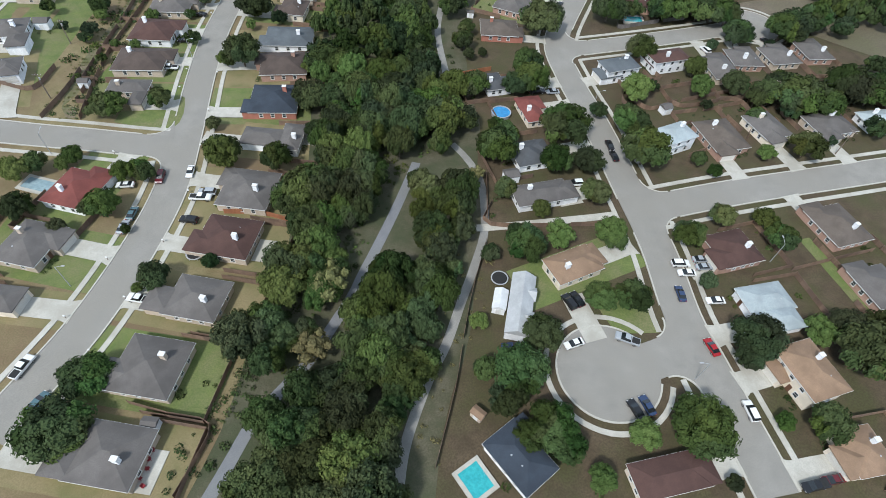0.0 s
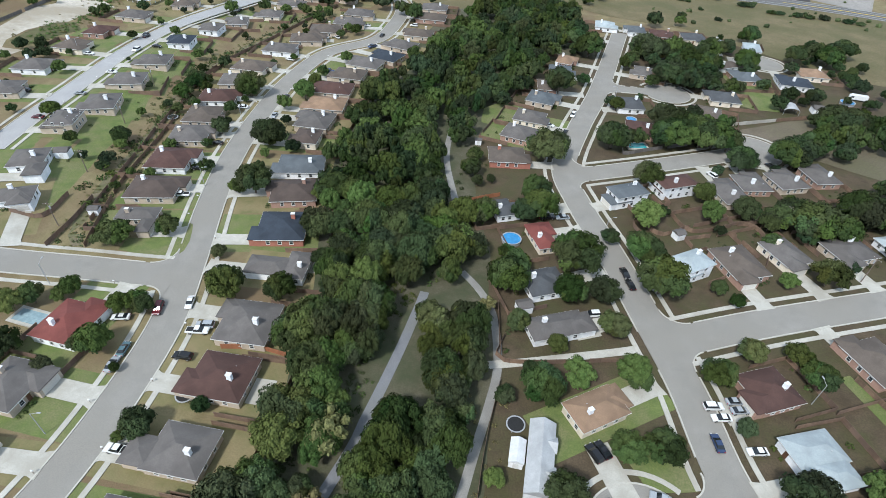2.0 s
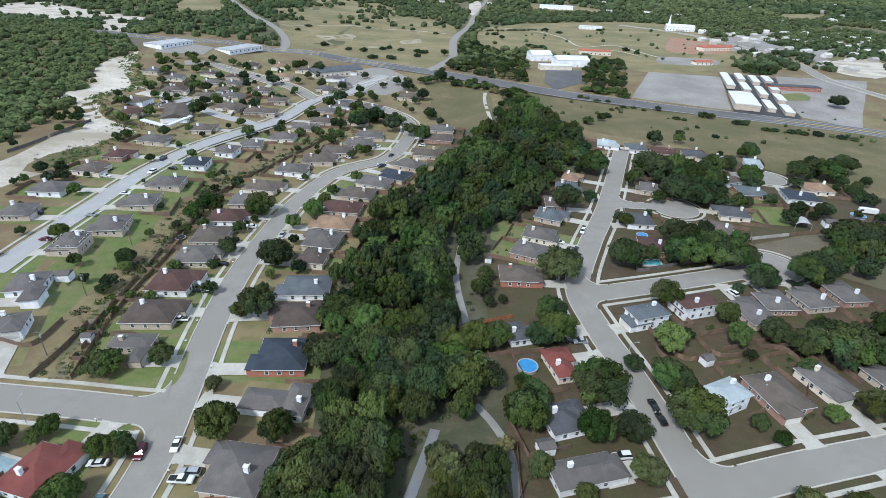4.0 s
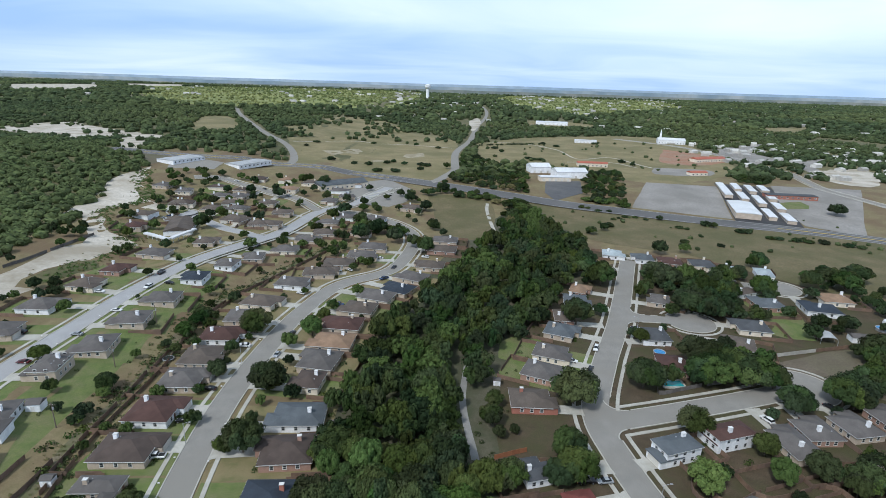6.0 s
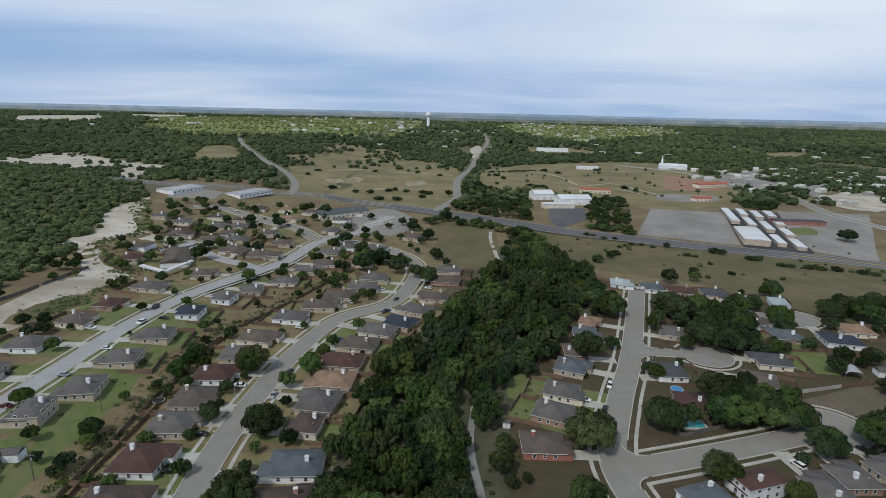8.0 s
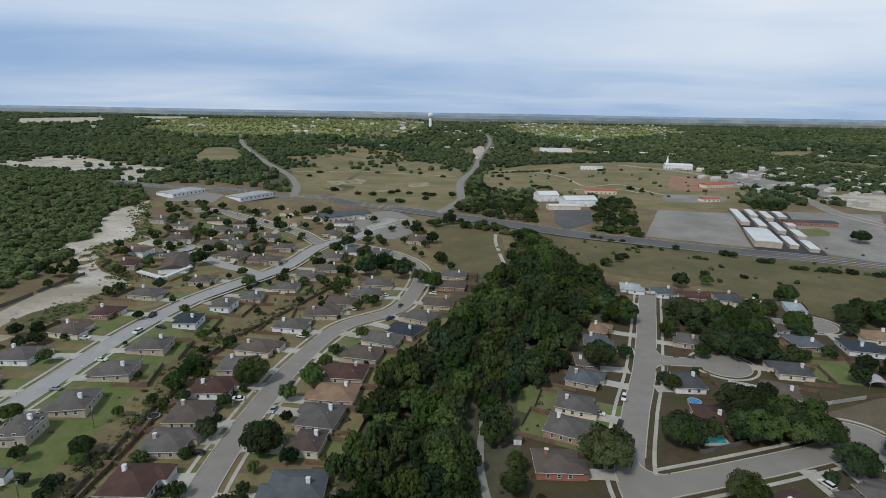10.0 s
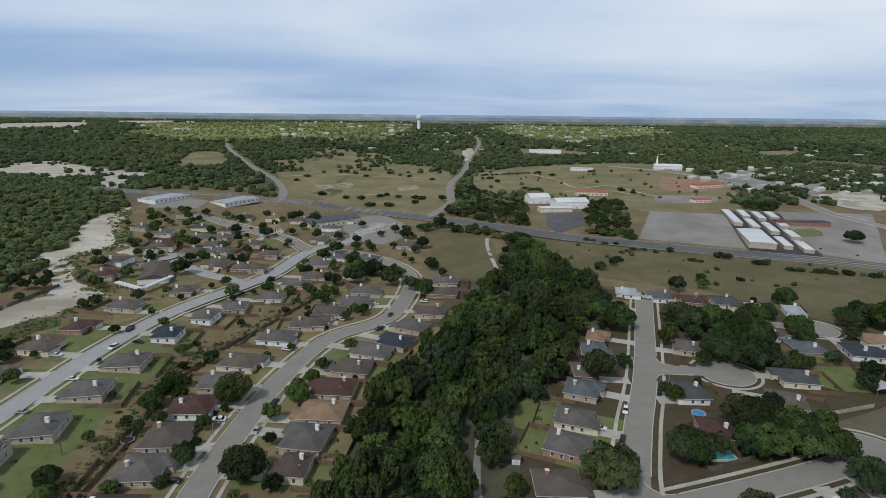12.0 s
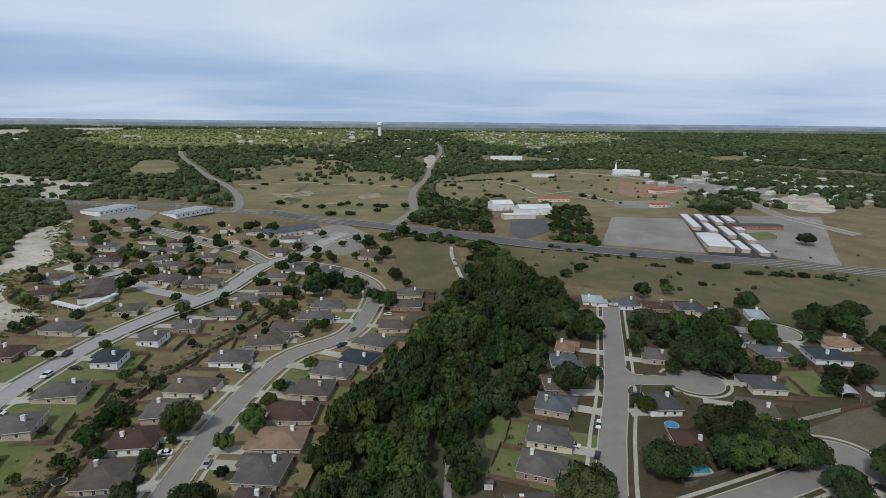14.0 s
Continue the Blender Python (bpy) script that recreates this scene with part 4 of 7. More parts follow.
        for p, q in ((front * (-ext_f * 0.2) + side * bs, front * bd + side * bs), (front * bd + side * bs, front * bd - side * bs), (front * bd - side * bs, front * (-ext_f * 0.2) - side * bs)):
            c = W2((p + q) / 2)
            if near_road(c.x, c.y)[0] < 4.0 or rnd.random() < 0.12:
                continue
            fe = fe or empty("fence", x, y, g, rot, "weathered brown privacy fence round a back yard", "fence", "yard fences")
            share("panel", shared("run_fence", lambda: box_bm(-0.5, 0.5, -0.04, 0.04, -0.9, 1.75), M["fence"]), fe, pose((p.x + q.x) / 2, (p.y + q.y) / 2, gz(c.x, c.y) - g, 0, 0, math.degrees(math.atan2((q - p).y, (q - p).x))) @ Matrix.Diagonal(((q - p).length, 1, 1, 1)))
    return base


house(-46.5, 190.1, -5, 10.1, 11.8, "brown", "cream", 2.9)
house(-44.6, 169.2, 3, 16.9, 13.1, "bluegrey", "white", 2.7)
house(-43.5, 151.8, 7, 15.5, 13.7, "brown", "brick", 2.7)
house(-42.8, 131.7, 3, 15.0, 14.8, "navy", "redbrick", 2.7, lawn="green")
house(-34.5, 113.4, -5, 6.6, 11.9, "grey", "white", 2.7, wing=(-8.3, -1.1, 12.1, 7.7))
house(-42.2, 91.2, -7, 13.8, 14.3, "grey", "tanbrick", 2.7, lawn="dry")
house(-43.6, 74.2, -9, 14.0, 12.8, "maroon", "tanbrick", 2.7, lawn="dry")
house(-46.0, 55.8, -10, 12.6, 11.2, "grey", "tanbrick", 2.7, wing=(-8.0, -1.8, 6.4, 6.8), lawn="dry")
house(-50.9, 38.8, -9, 13.6, 13.2, "grey", "tanbrick", 2.7, lawn="green")
house(-52.2, 20.8, -9, 13.0, 11.6, "grey", "tanbrick", 2.7, wing=(-8.0, -2.4, 6.0, 6.4), lawn="dry")
house(-86.5, 89.3, -14, 12.4, 13.2, "red", "white", 2.7, lawn="green")
house(-89.7, 70.5, -12, 11.7, 13.0, "grey", "tanbrick", 2.7)
house(-90.4, 54.8, -6, 8.6, 5.4, "grey", "cream", 2.7)
house(-89.2, 135.3, 3, 12.7, 6.8, "grey", "tanbrick", 2.7, wing=(4.3, -6.2, 4.3, 6.9), lawn="green")
house(-90.5, 150.6, 3, 16.6, 13.5, "brown", "tanbrick", 2.7, lawn="green")
house(-92.4, 169.7, 1, 14.9, 14.6, "maroon", "white", 2.7, lawn="green")
house(-92.2, 189.0, 4, 14.7, 13.6, "grey", "tanbrick", 2.7)
house(-92.8, 205.8, 2, 14.2, 15.0, "greybrown", "tanbrick", 2.7)
house(-92.4, 224.6, 3, 16.1, 13.5, "maroon", "white", 2.7)
house(-89.7, 243.2, 5, 15.7, 13.5, "grey", "tanbrick", 2.7)
house(-87.8, 260.8, -9, 16.9, 13.5, "greybrown", "cream", 2.7)
house(-79.9, 287.2, -6, 16.3, 13.5, "grey", "white", 2.7)
house(-69.1, 304.5, 6, 17.9, 13.5, "greybrown", "tanbrick", 2.7)
house(-61.5, 321.2, -0, 17.8, 13.5, "greybrown", "tanbrick", 2.7)
house(-50.4, 337.6, -1, 17.0, 13.5, "grey", "tanbrick", 2.7)
house(-46.0, 355.5, -6, 16.6, 13.5, "grey", "tanbrick", 2.7)
house(-46.1, 205.1, -9, 14.4, 15.0, "grey", "tanbrick", 2.7)
house(-44.2, 221.4, -4, 17.0, 13.5, "tan", "tanbrick", 2.7)
house(-43.2, 238.2, -5, 17.0, 13.5, "maroon", "tanbrick", 2.7)
house(-38.7, 256.0, -10, 15.4, 13.5, "greybrown", "tanbrick", 2.7)
house(-32.3, 271.9, -18, 17.4, 13.5, "grey", "cream", 2.7)
house(-22.2, 282.6, -26, 15.4, 13.5, "navy", "tanbrick", 2.7)
house(-15.6, 301.1, -24, 16.4, 13.5, "grey", "tanbrick", 2.7)
house(-6.4, 322.0, -8, 16.5, 13.5, "greybrown", "tanbrick", 2.7)
house(0.1, 354.2, -8, 19.0, 13.5, "greybrown", "brick", 2.7)
house(2.1, 375.9, -6, 17.3, 13.5, "grey", "tanbrick", 2.7)
house(-136.2, 160.2, 14, 11.3, 12.3, "grey", "white", 2.7, wing=(4.1, -8.4, 6.2, 8.3), lawn="green", fence=0)
house(-138.3, 187.6, 7, 10.2, 12.9, "grey", "tanbrick", 4.0, lawn="green", fence=0)
house(-133.9, 206.4, 11, 12.7, 15.0, "grey", "tanbrick", 2.7, lawn="green", fence=0)
house(-133.5, 230.5, 10, 13.6, 13.5, "grey", "tanbrick", 2.7, fence=0)
house(-132.0, 254.2, 6, 14.3, 13.5, "grey", "tanbrick", 2.7, fence=0)
house(-129.8, 283.2, 3, 11.7, 13.5, "navy", "white", 2.9, fence=0)
house(-122.5, 307.9, -3, 11.0, 13.5, "grey", "white", 2.9, fence=0)
house(-113.2, 325.0, 8, 11.3, 13.5, "grey", "tanbrick", 2.7, fence=0)
house(-99.4, 344.4, 0, 14.3, 13.5, "grey", "cream", 2.7, fence=0)
house(-91.5, 368.7, -12, 16.1, 13.5, "grey", "tanbrick", 2.7, fence=0)
house(-83.0, 385.4, -3, 15.7, 13.5, "greybrown", "tanbrick", 2.7, fence=0)
house(-128.4, 139.3, 18, 10.9, 8.3, "grey", "white", 2.7, fence=0, lawn="dry")
house(-177.8, 214.7, 5, 11.9, 13.5, "grey", "tanbrick", 2.7, fence=0)
house(-180.1, 240.2, 1, 15.6, 13.5, "grey", "white", 2.7, fence=0)
house(-177.1, 267.1, -8, 13.6, 13.5, "greybrown", "cream", 2.7, fence=0)
house(-175.2, 289.3, -3, 11.5, 13.5, "maroon", "brick", 2.7, fence=0)
house(-169.5, 318.0, -9, 16.3, 13.5, "grey", "tanbrick", 2.7, fence=0)
house(-150.6, 343.6, 8, 12.6, 13.5, "greybrown", "tanbrick", 2.7, fence=0)
house(-133.4, 392.3, 9, 14.1, 13.5, "greybrown", "tanbrick", 2.7, fence=0)
house(-155.3, 402.7, -5, 14.5, 13.5, "greybrown", "tanbrick", 2.7, fence=0)
house(-182.1, 431.0, -2, 16.6, 13.5, "greybrown", "tanbrick", 2.7, fence=0)
house(-207.3, 435.1, 13, 16.3, 13.5, "brown", "cream", 2.7, fence=0)
house(-207.8, 365.0, 13, 11.9, 13.5, "maroon", "tanbrick", 2.7, fence=0)
house(-244.2, 477.5, -9, 14.5, 13.5, "grey", "tanbrick", 2.7)
house(-221.8, 466.6, 10, 13.0, 13.5, "grey", "cream", 2.7)
house(-178.4, 474.5, -14, 17.5, 13.5, "grey", "tanbrick", 2.7)
house(-146.6, 454.9, -6, 15.3, 13.5, "greybrown", "tanbrick", 2.7)
house(-143.2, 502.8, -1, 17.4, 13.5, "tan", "cream", 2.7)
house(-127.8, 429.3, 10, 14.0, 13.5, "greybrown", "tanbrick", 2.7)
house(-194.9, 471.5, 9, 14.0, 13.5, "grey", "tanbrick", 2.7)
house(-101.0, 483.0, -6, 13.7, 13.5, "grey", "tanbrick", 2.7)
house(-128.8, 531.5, 13, 15.2, 13.5, "greybrown", "cream", 2.7)
house(-59.1, 388.9, -13, 14.0, 13.5, "greybrown", "tanbrick", 2.7)
house(-53.8, 429.0, -13, 16.8, 13.5, "grey", "white", 2.7)
house(-26.9, 467.8, -7, 18.6, 13.5, "greybrown", "tanbrick", 2.7)
house(-209.9, 433.9, 11, 15.0, 13.5, "greybrown", "tanbrick", 2.7)
house(42.7, 68.2, 25, 13.4, 8.6, "tan", "cream", 3.0, lawn="green", fence=0)
house(24.6, 21.1, -52, 12.6, 8.8, "navy", "white", 2.7, fence=0, chimney=0)
house(53.1, 17.8, 12, 15.0, 7.2, "maroon", "cream", 2.7, chimney=0, fence=0)
house(86.5, 75.1, 16, 12.0, 11.2, "maroon", "brick", 2.7)
house(88.9, 59.5, 12, 12.6, 8.0, "pale", "white", 2.7, wing=(1.1, -6.1, 8.4, 6.3), lawn="brown", chimney=0)
house(90.0, 39.4, 17, 10.2, 13.2, "tan", "cream", 5.0, fence=0)
house(94.5, 22.7, 10, 9.1, 9.7, "tan", "cream", 2.9)
house(120.9, 64.0, 14, 11.3, 12.1, "grey", "brick", 2.7, lawn="green")
house(119.9, 84.7, 16, 12.5, 13.9, "greybrown", "brick", 2.7)
house(83.3, 119.2, 25, 10.7, 8.1, "pale", "white", 5.2)
house(99.6, 122.3, 13, 12.6, 14.9, "greybrown", "brick", 2.7)
house(117.1, 128.1, 18, 10.8, 12.9, "grey", "cream", 2.7)
house(139.5, 130.5, 15, 14.8, 11.2, "grey", "tanbrick", 2.7)
house(159.2, 134.4, 11, 13.5, 8.7, "pale", "white", 2.7)
house(73.5, 156.9, 19, 13.5, 8.0, "bluegrey", "white", 5.0)
house(93.2, 164.1, 17, 14.7, 7.7, "maroon", "white", 5.0)
house(113.2, 161.8, 8, 10.8, 15.0, "grey", "tanbrick", 2.7)
house(124.6, 169.2, 3, 11.9, 11.6, "grey", "brick", 2.7)
house(139.7, 172.1, 11, 12.3, 12.2, "grey", "tanbrick", 2.7)
house(155.4, 176.8, 7, 11.0, 12.9, "grey", "brick", 2.7)
house(39.1, 131.8, 15, 6.6, 13.2, "red", "cream", 2.7)
house(36.0, 110.0, 17, 10.0, 10.6, "slate", "white", 2.7)
house(37.9, 93.4, 15, 16.3, 8.1, "grey", "white", 2.7, fence=0)
house(27.9, 146.4, 15, 7.0, 9.8, "slate", "white", 2.7)
house(39.6, 202.1, -24, 13.0, 13.0, "grey", "brick", 2.7, lawn="green")
house(32.7, 182.5, -1, 14.4, 12.2, "greybrown", "redbrick", 2.7, fence=0, lawn="none")
house(93.9, 210.8, -10, 11.7, 13.5, "maroon", "brick", 2.7, garage=0, drive=0, fence=0)
house(97.0, 236.3, -2, 10.6, 13.5, "slate", "white", 2.7)
house(54.6, 238.3, -22, 13.2, 13.5, "bluegrey", "tanbrick", 2.7, fence=0)
house(46.4, 217.6, -20, 13.6, 12.2, "grey", "cream", 2.7, lawn="green")
house(58.2, 253.7, -5, 7.2, 13.5, "greybrown", "brick", 2.7)
house(69.5, 274.2, -9, 12.0, 13.5, "bluegrey", "white", 2.7)
house(75.0, 289.7, -21, 9.1, 13.5, "tan", "brick", 2.7)
house(112.7, 356.4, -14, 12.6, 13.5, "pale", "white", 2.7)
house(89.8, 334.3, -19, 10.0, 13.5, "slate", "white", 2.7)
house(131.2, 349.2, -9, 11.5, 13.5, "bluegrey", "white", 2.7)
house(146.4, 342.6, -14, 12.5, 13.5, "maroon", "brick", 2.7)
house(164.8, 339.9, -7, 14.4, 13.5, "slate", "cream", 2.7)
house(176.7, 330.3, -15, 8.7, 13.5, "pale", "cream", 2.7)
house(196.4, 326.7, -18, 9.9, 13.5, "pale", "white", 2.7)
house(165.7, 293.2, -68, 8.7, 13.5, "greybrown", "white", 2.7)
house(170.4, 277.4, -1, 14.4, 13.5, "bluegrey", "brick", 2.7, lawn="green")
house(195.1, 272.9, -12, 16.9, 13.5, "navy", "white", 2.7)
house(146.7, 248.8, -10, 14.5, 13.5, "slate", "cream", 2.7)
house(131.7, 229.9, -23, 11.5, 13.5, "greybrown", "tanbrick", 2.7)
house(114.8, 278.2, -18, 9.5, 13.5, "grey", "tanbrick", 2.7)
house(213.0, 286.9, -8, 13.6, 13.5, "tan", "cream", 2.7, fence=0, drive=0)
house(-151.5, 399.7, -16, 16.8, 13.5, "greybrown", "tanbrick", 2.7, fence=0)
house(-127.1, 394.0, 10, 16.1, 13.5, "greybrown", "tanbrick", 2.7, fence=0)

# the rest of the western estate, row by row
re_ = random.Random(12)
for ry in range(392, 545, 21):
    for rx in range(-258, -70, 23):
        ax, ay = rx + re_.uniform(-4, 4) + (ry % 2) * 9, ry + re_.uniform(-4, 4)
        if ax < -222 or near_road(ax, ay)[0] < 9 or any((ax - p) ** 2 + (ay - q) ** 2 < (c + 10.5) ** 2 for p, q, c in HOUSES) or any(inside(ax, ay, z) for z in ZONES):
            continue
        house(ax, ay, re_.uniform(-12, 12), re_.uniform(13, 16), re_.uniform(11, 13), re_.choice(("grey", "greybrown", "brown", "tan")), re_.choice(("tanbrick", "cream", "white")), drive=0, win=0)


# ---- trees ----
def unit_sphere(rng, n):
    v = rng.normal(size=(n, 3))
    return v / np.linalg.norm(v, axis=1, keepdims=True)


bm0 = bmesh.new()
bmesh.ops.create_icosphere(bm0, subdivisions=1, radius=1.0)
ICO_V = np.array([v.co[:] for v in bm0.verts])
ICO_F = np.array([[v.index for v in f.verts] for f in bm0.faces])
bm0.free()


def crown_arrays(rng, lobes, leaves, leaf, core=0.9):
    """Leaf clumps over many small domes that make up a crown 1 wide, from about 0.2 to 1 in height."""
    V, F, n = [], [], 0
    cs = [(np.array([0, 0, 0.5]), 0.66, 0.3)]
    for k in range(lobes):
        a = 2.4 * k + rng.uniform(-0.5, 0.5)
        up = 1.0 - 1.45 * (k + 0.5) / lobes + rng.uniform(-0.08, 0.08)
        up = min(1.0, max(-0.5, up))
        rr = math.sqrt(max(0.0, 1 - up * up)) * rng.uniform(0.62, 0.82)
        r = rng.uniform(0.19, 0.33)
        cs.append((np.array([rr * np.cos(a), rr * np.sin(a), 0.53 + 0.31 * up * rng.uniform(0.75, 1.08)]), r, r * rng.uniform(0.5, 0.68)))
    for c, r, h in cs:
        d = ICO_V * np.array([r, r, h]) * core * (1 + rng.uniform(-0.18, 0.06, size=(len(ICO_V), 1)))
        V.append(d + c)
        F += [tuple(f + n) for f in ICO_F]
        n += len(ICO_V)
    w = np.array([r * r for _, r, _ in cs])
    w[0] = 0
    counts = (leaves * w / w.sum()).astype(int)
    for (c, r, h), m in zip(cs, counts):
        if not m:
            continue
        u = unit_sphere(rng, m)
        u[:, 2] = np.where(u[:, 2] < -0.25, -u[:, 2], u[:, 2])
        p = c + u * np.array([r, r, h]) * rng.uniform(0.88, 1.14, size=(m, 1))
        nn = u * 1.2 + np.array([0, 0, 0.25]) + rng.normal(size=(m, 3)) * 0.33
        nn /= np.linalg.norm(nn, axis=1, keepdims=True)
        t = np.cross(nn, unit_sphere(rng, m))
        t /= np.linalg.norm(t, axis=1, keepdims=True) + 1e-9
        b = np.cross(nn, t)
        s = leaf * rng.uniform(0.6, 1.35, size=(m, 1))
        q = np.stack([p - t * s, p - b * s * 0.7 + nn * s * 0.25, p + t * s, p + b * s * 0.7 + nn * s * 0.25], 1)
        V.append(q.reshape(-1, 3))
        F += [(n + 4 * i, n + 4 * i + 1, n + 4 * i + 2, n + 4 * i + 3) for i in range(m)]
        n += 4 * m
    return np.concatenate(V), F


def limb(bm, a, b, r0, r1, seg=6):
    d = Vector(b) - Vector(a)
    bmesh.ops.create_cone(bm, segments=seg, radius1=r0, radius2=r1, depth=d.length, cap_ends=True, matrix=Matrix.Translation((Vector(a) + Vector(b)) / 2) @ d.to_track_quat("Z", "Y").to_matrix().to_4x4())


def tree_kind(seed, leafmat, label, lobes=30, leaves=2000, leaf=0.052):
    rng = np.random.default_rng(seed)
    base = empty("tree", 0, 0, -500, 0, label, "tree", "trees")
    bm = bmesh.new()
    limb(bm, (0, 0, -0.04), (0, 0, 0.34), 0.055, 0.04)
    for k in range(5):
        a = k * 1.26 + rng.uniform(-0.3, 0.3)
        limb(bm, (0, 0, 0.26 + 0.02 * k), (0.5 * math.cos(a), 0.5 * math.sin(a), 0.56 + 0.04 * k), 0.03, 0.012, 5)
    limb(bm, (0, 0, 0.33), (0.05, 0.03, 0.8), 0.038, 0.012, 5)
    part("trunk", bm, M["bark"], base)
    V, F = crown_arrays(rng, lobes, leaves, leaf)
    cr = mesh_ob("crown", V.tolist(), F, M[leafmat], base)
    return base


KINDS = {
    "oak": [tree_kind(10 + i, "leaf", "broad green oak with a dense rounded crown", 28 + 3 * i, 2600) for i in range(4)],
    "light": [tree_kind(20 + i, "leaf_light", "yellow-green tree with a loose leafy crown", 26, 2200) for i in range(2)],
    "dark": [tree_kind(30 + i, "leaf_dark", "dark green live oak with a dense crown", 34, 2500) for i in range(2)],
    "dry": [tree_kind(40, "leaf_dry", "browning thin-leaved tree with bare twigs", 16, 700)],
}
used_kinds = set()
TREES = []


def tree(x, y, r, h=None, kind="oak"):
    rnd = random.Random(int(x * 31 + y * 17))
    h = h or min(12.5, max(2.2, r * 1.55 + 1.0)) * rnd.uniform(0.9, 1.1)
    i = rnd.randrange(len(KINDS[kind]))
    m = pose(x, y, gz(x, y), 0, 0, rnd.uniform(0, 360)) @ Matrix.Diagonal((r, r * rnd.uniform(0.88, 1.12), h, 1))
    TREES.append((x, y, r))
    if (kind, i) not in used_kinds:
        used_kinds.add((kind, i))
        KINDS[kind][i].matrix_basis = m
        return KINDS[kind][i]
    made = copy_thing(KINDS[kind][i], m)
    made.matrix_basis = m
    return made


JOINED = {k: ([], [], [0]) for k in KINDS}
LIGHT_CROWNS = {k: [crown_arrays(np.random.default_rng(60 + i), 16, 520, 0.085) for i in range(3)] for k in KINDS}


def joined_tree(x, y, r, h=None, kind="oak"):
    """A farther tree, kept in one mesh with others of its kind."""
    rnd = random.Random(int(x * 31 + y * 17))
    h = h or min(11.0, max(2.2, r * 1.55 + 1.0)) * rnd.uniform(0.9, 1.1)
    V, F, n = JOINED[kind]
    cv, cf = rnd.choice(LIGHT_CROWNS[kind])
    a = rnd.uniform(0, 6.28)
    rot = np.array([[math.cos(a), math.sin(a), 0], [-math.sin(a), math.cos(a), 0], [0, 0, 1]])
    V.append((cv @ rot) * np.array([r, r, h]) + np.array([x, y, gz(x, y) - (0.26 * h if h < 1.35 * r else 0.0)]))
    k = n[0]
    F.extend([tuple(i + k for i in f) for f in cf])
    n[0] += len(cv)
    TREES.append((x, y, r))


def on_path(x, y, m):
    return any(min((p.x - x) ** 2 + (p.y - y) ** 2 for p in line) < (w / 2 + m) ** 2 for line, w in PATHS)


tree(-92.0, 124.4, 6.0, 7.0, kind="oak")
tree(-77.7, 129.0, 3.7, kind="oak")
tree(-58.8, 119.0, 2.5, kind="oak")
tree(-51.5, 102.8, 5.6, kind="oak")
tree(-36.6, 102.5, 4.7, kind="oak")
tree(-31.7, 131.6, 5.7, kind="dark")
tree(-57.3, 153.0, 6.5, kind="dark")
tree(-62.8, 152.5, 3.5, kind="oak")
tree(-46.2, 66.7, 2.2, kind="dark")
tree(-57.3, 61.3, 3.7, kind="dark")
tree(-62.5, 36.2, 5.2, 6.5, kind="oak")
tree(-64.0, 25.2, 6.6, 7.0, kind="oak")
tree(-77.1, 83.0, 4.3, kind="oak")
tree(-97.1, 81.2, 4.0, kind="oak")
tree(-76.8, 95.7, 3.2, kind="oak")
tree(-70.9, 96.0, 2.7, kind="dark")
tree(-92.6, 101.8, 2.9, kind="oak")
tree(70.8, 109.5, 7.7, kind="oak")
tree(69.4, 125.7, 5.9, kind="oak")
tree(48.4, 120.1, 8.2, kind="oak")
tree(43.7, 105.5, 4.8, kind="oak")
tree(53.0, 106.0, 4.9, kind="dark")
tree(26.5, 109.6, 6.5, kind="oak")
tree(29.7, 117.6, 4.5, kind="oak")
tree(40.7, 145.3, 6.1, kind="oak")
tree(50.9, 185.9, 7.3, kind="dark")
tree(53.0, 93.1, 4.1, kind="oak")
tree(54.0, 78.6, 4.6, 8.0, kind="light")
tree(40.5, 77.6, 4.5, 7.0, kind="light")
tree(31.0, 72.9, 5.5, kind="oak")
tree(37.1, 87.0, 2.8, kind="oak")
tree(55.6, 58.6, 4.6, 7.0, kind="oak")
tree(48.0, 58.8, 4.4, 5.5, kind="oak")
tree(32.1, 47.7, 4.7, kind="oak")
tree(26.0, 38.0, 6.2, kind="oak")
tree(31.1, 27.1, 5.6, 8.0, kind="oak")
tree(50.3, 25.6, 3.6, 6.0, kind="light")
tree(62.0, 26.6, 6.8, 9.0, kind="oak")
tree(39.9, 17.0, 3.0, 5.0, kind="light")
tree(81.8, 47.8, 6.2, 8.5, kind="dark")
tree(98.0, 50.2, 4.3, 6.5, kind="light")
tree(104.8, 43.5, 7.4, kind="oak")
tree(89.2, 27.8, 4.2, kind="oak")
tree(18.3, 51.7, 2.4, 3.6, kind="light")
tree(75.1, 78.4, 4.1, kind="oak")
tree(87.0, 86.0, 3.8, kind="oak")
tree(99.5, 85.4, 3.6, kind="oak")
tree(100.5, 78.4, 4.5, kind="oak")
tree(84.6, 168.5, 5.7, kind="oak")
tree(76.3, 143.0, 5.5, kind="light")
tree(102.0, 158.7, 4.2, kind="oak")
tree(100.1, 146.3, 4.5, kind="light")
tree(113.1, 149.0, 4.7, kind="oak")
tree(154.1, 148.5, 8.2, kind="dark")
tree(135.4, 143.9, 6.8, kind="oak")
tree(124.3, 116.0, 5.2, kind="oak")
tree(111.3, 114.3, 2.9, kind="light")
tree(127.2, 184.4, 5.9, kind="oak")
tree(149.5, 185.6, 5.7, kind="oak")
tree(161.6, 194.2, 5.3, kind="dark")
tree(21.3, 142.3, 4.8, kind="oak")
tree(18.4, 170.6, 4.0, kind="oak")
tree(29.3, 77.6, 3.0, kind="dark")
tree(66.0, 16.6, 1.8, kind="dark")
tree(81.3, 28.9, 2.0, kind="oak")
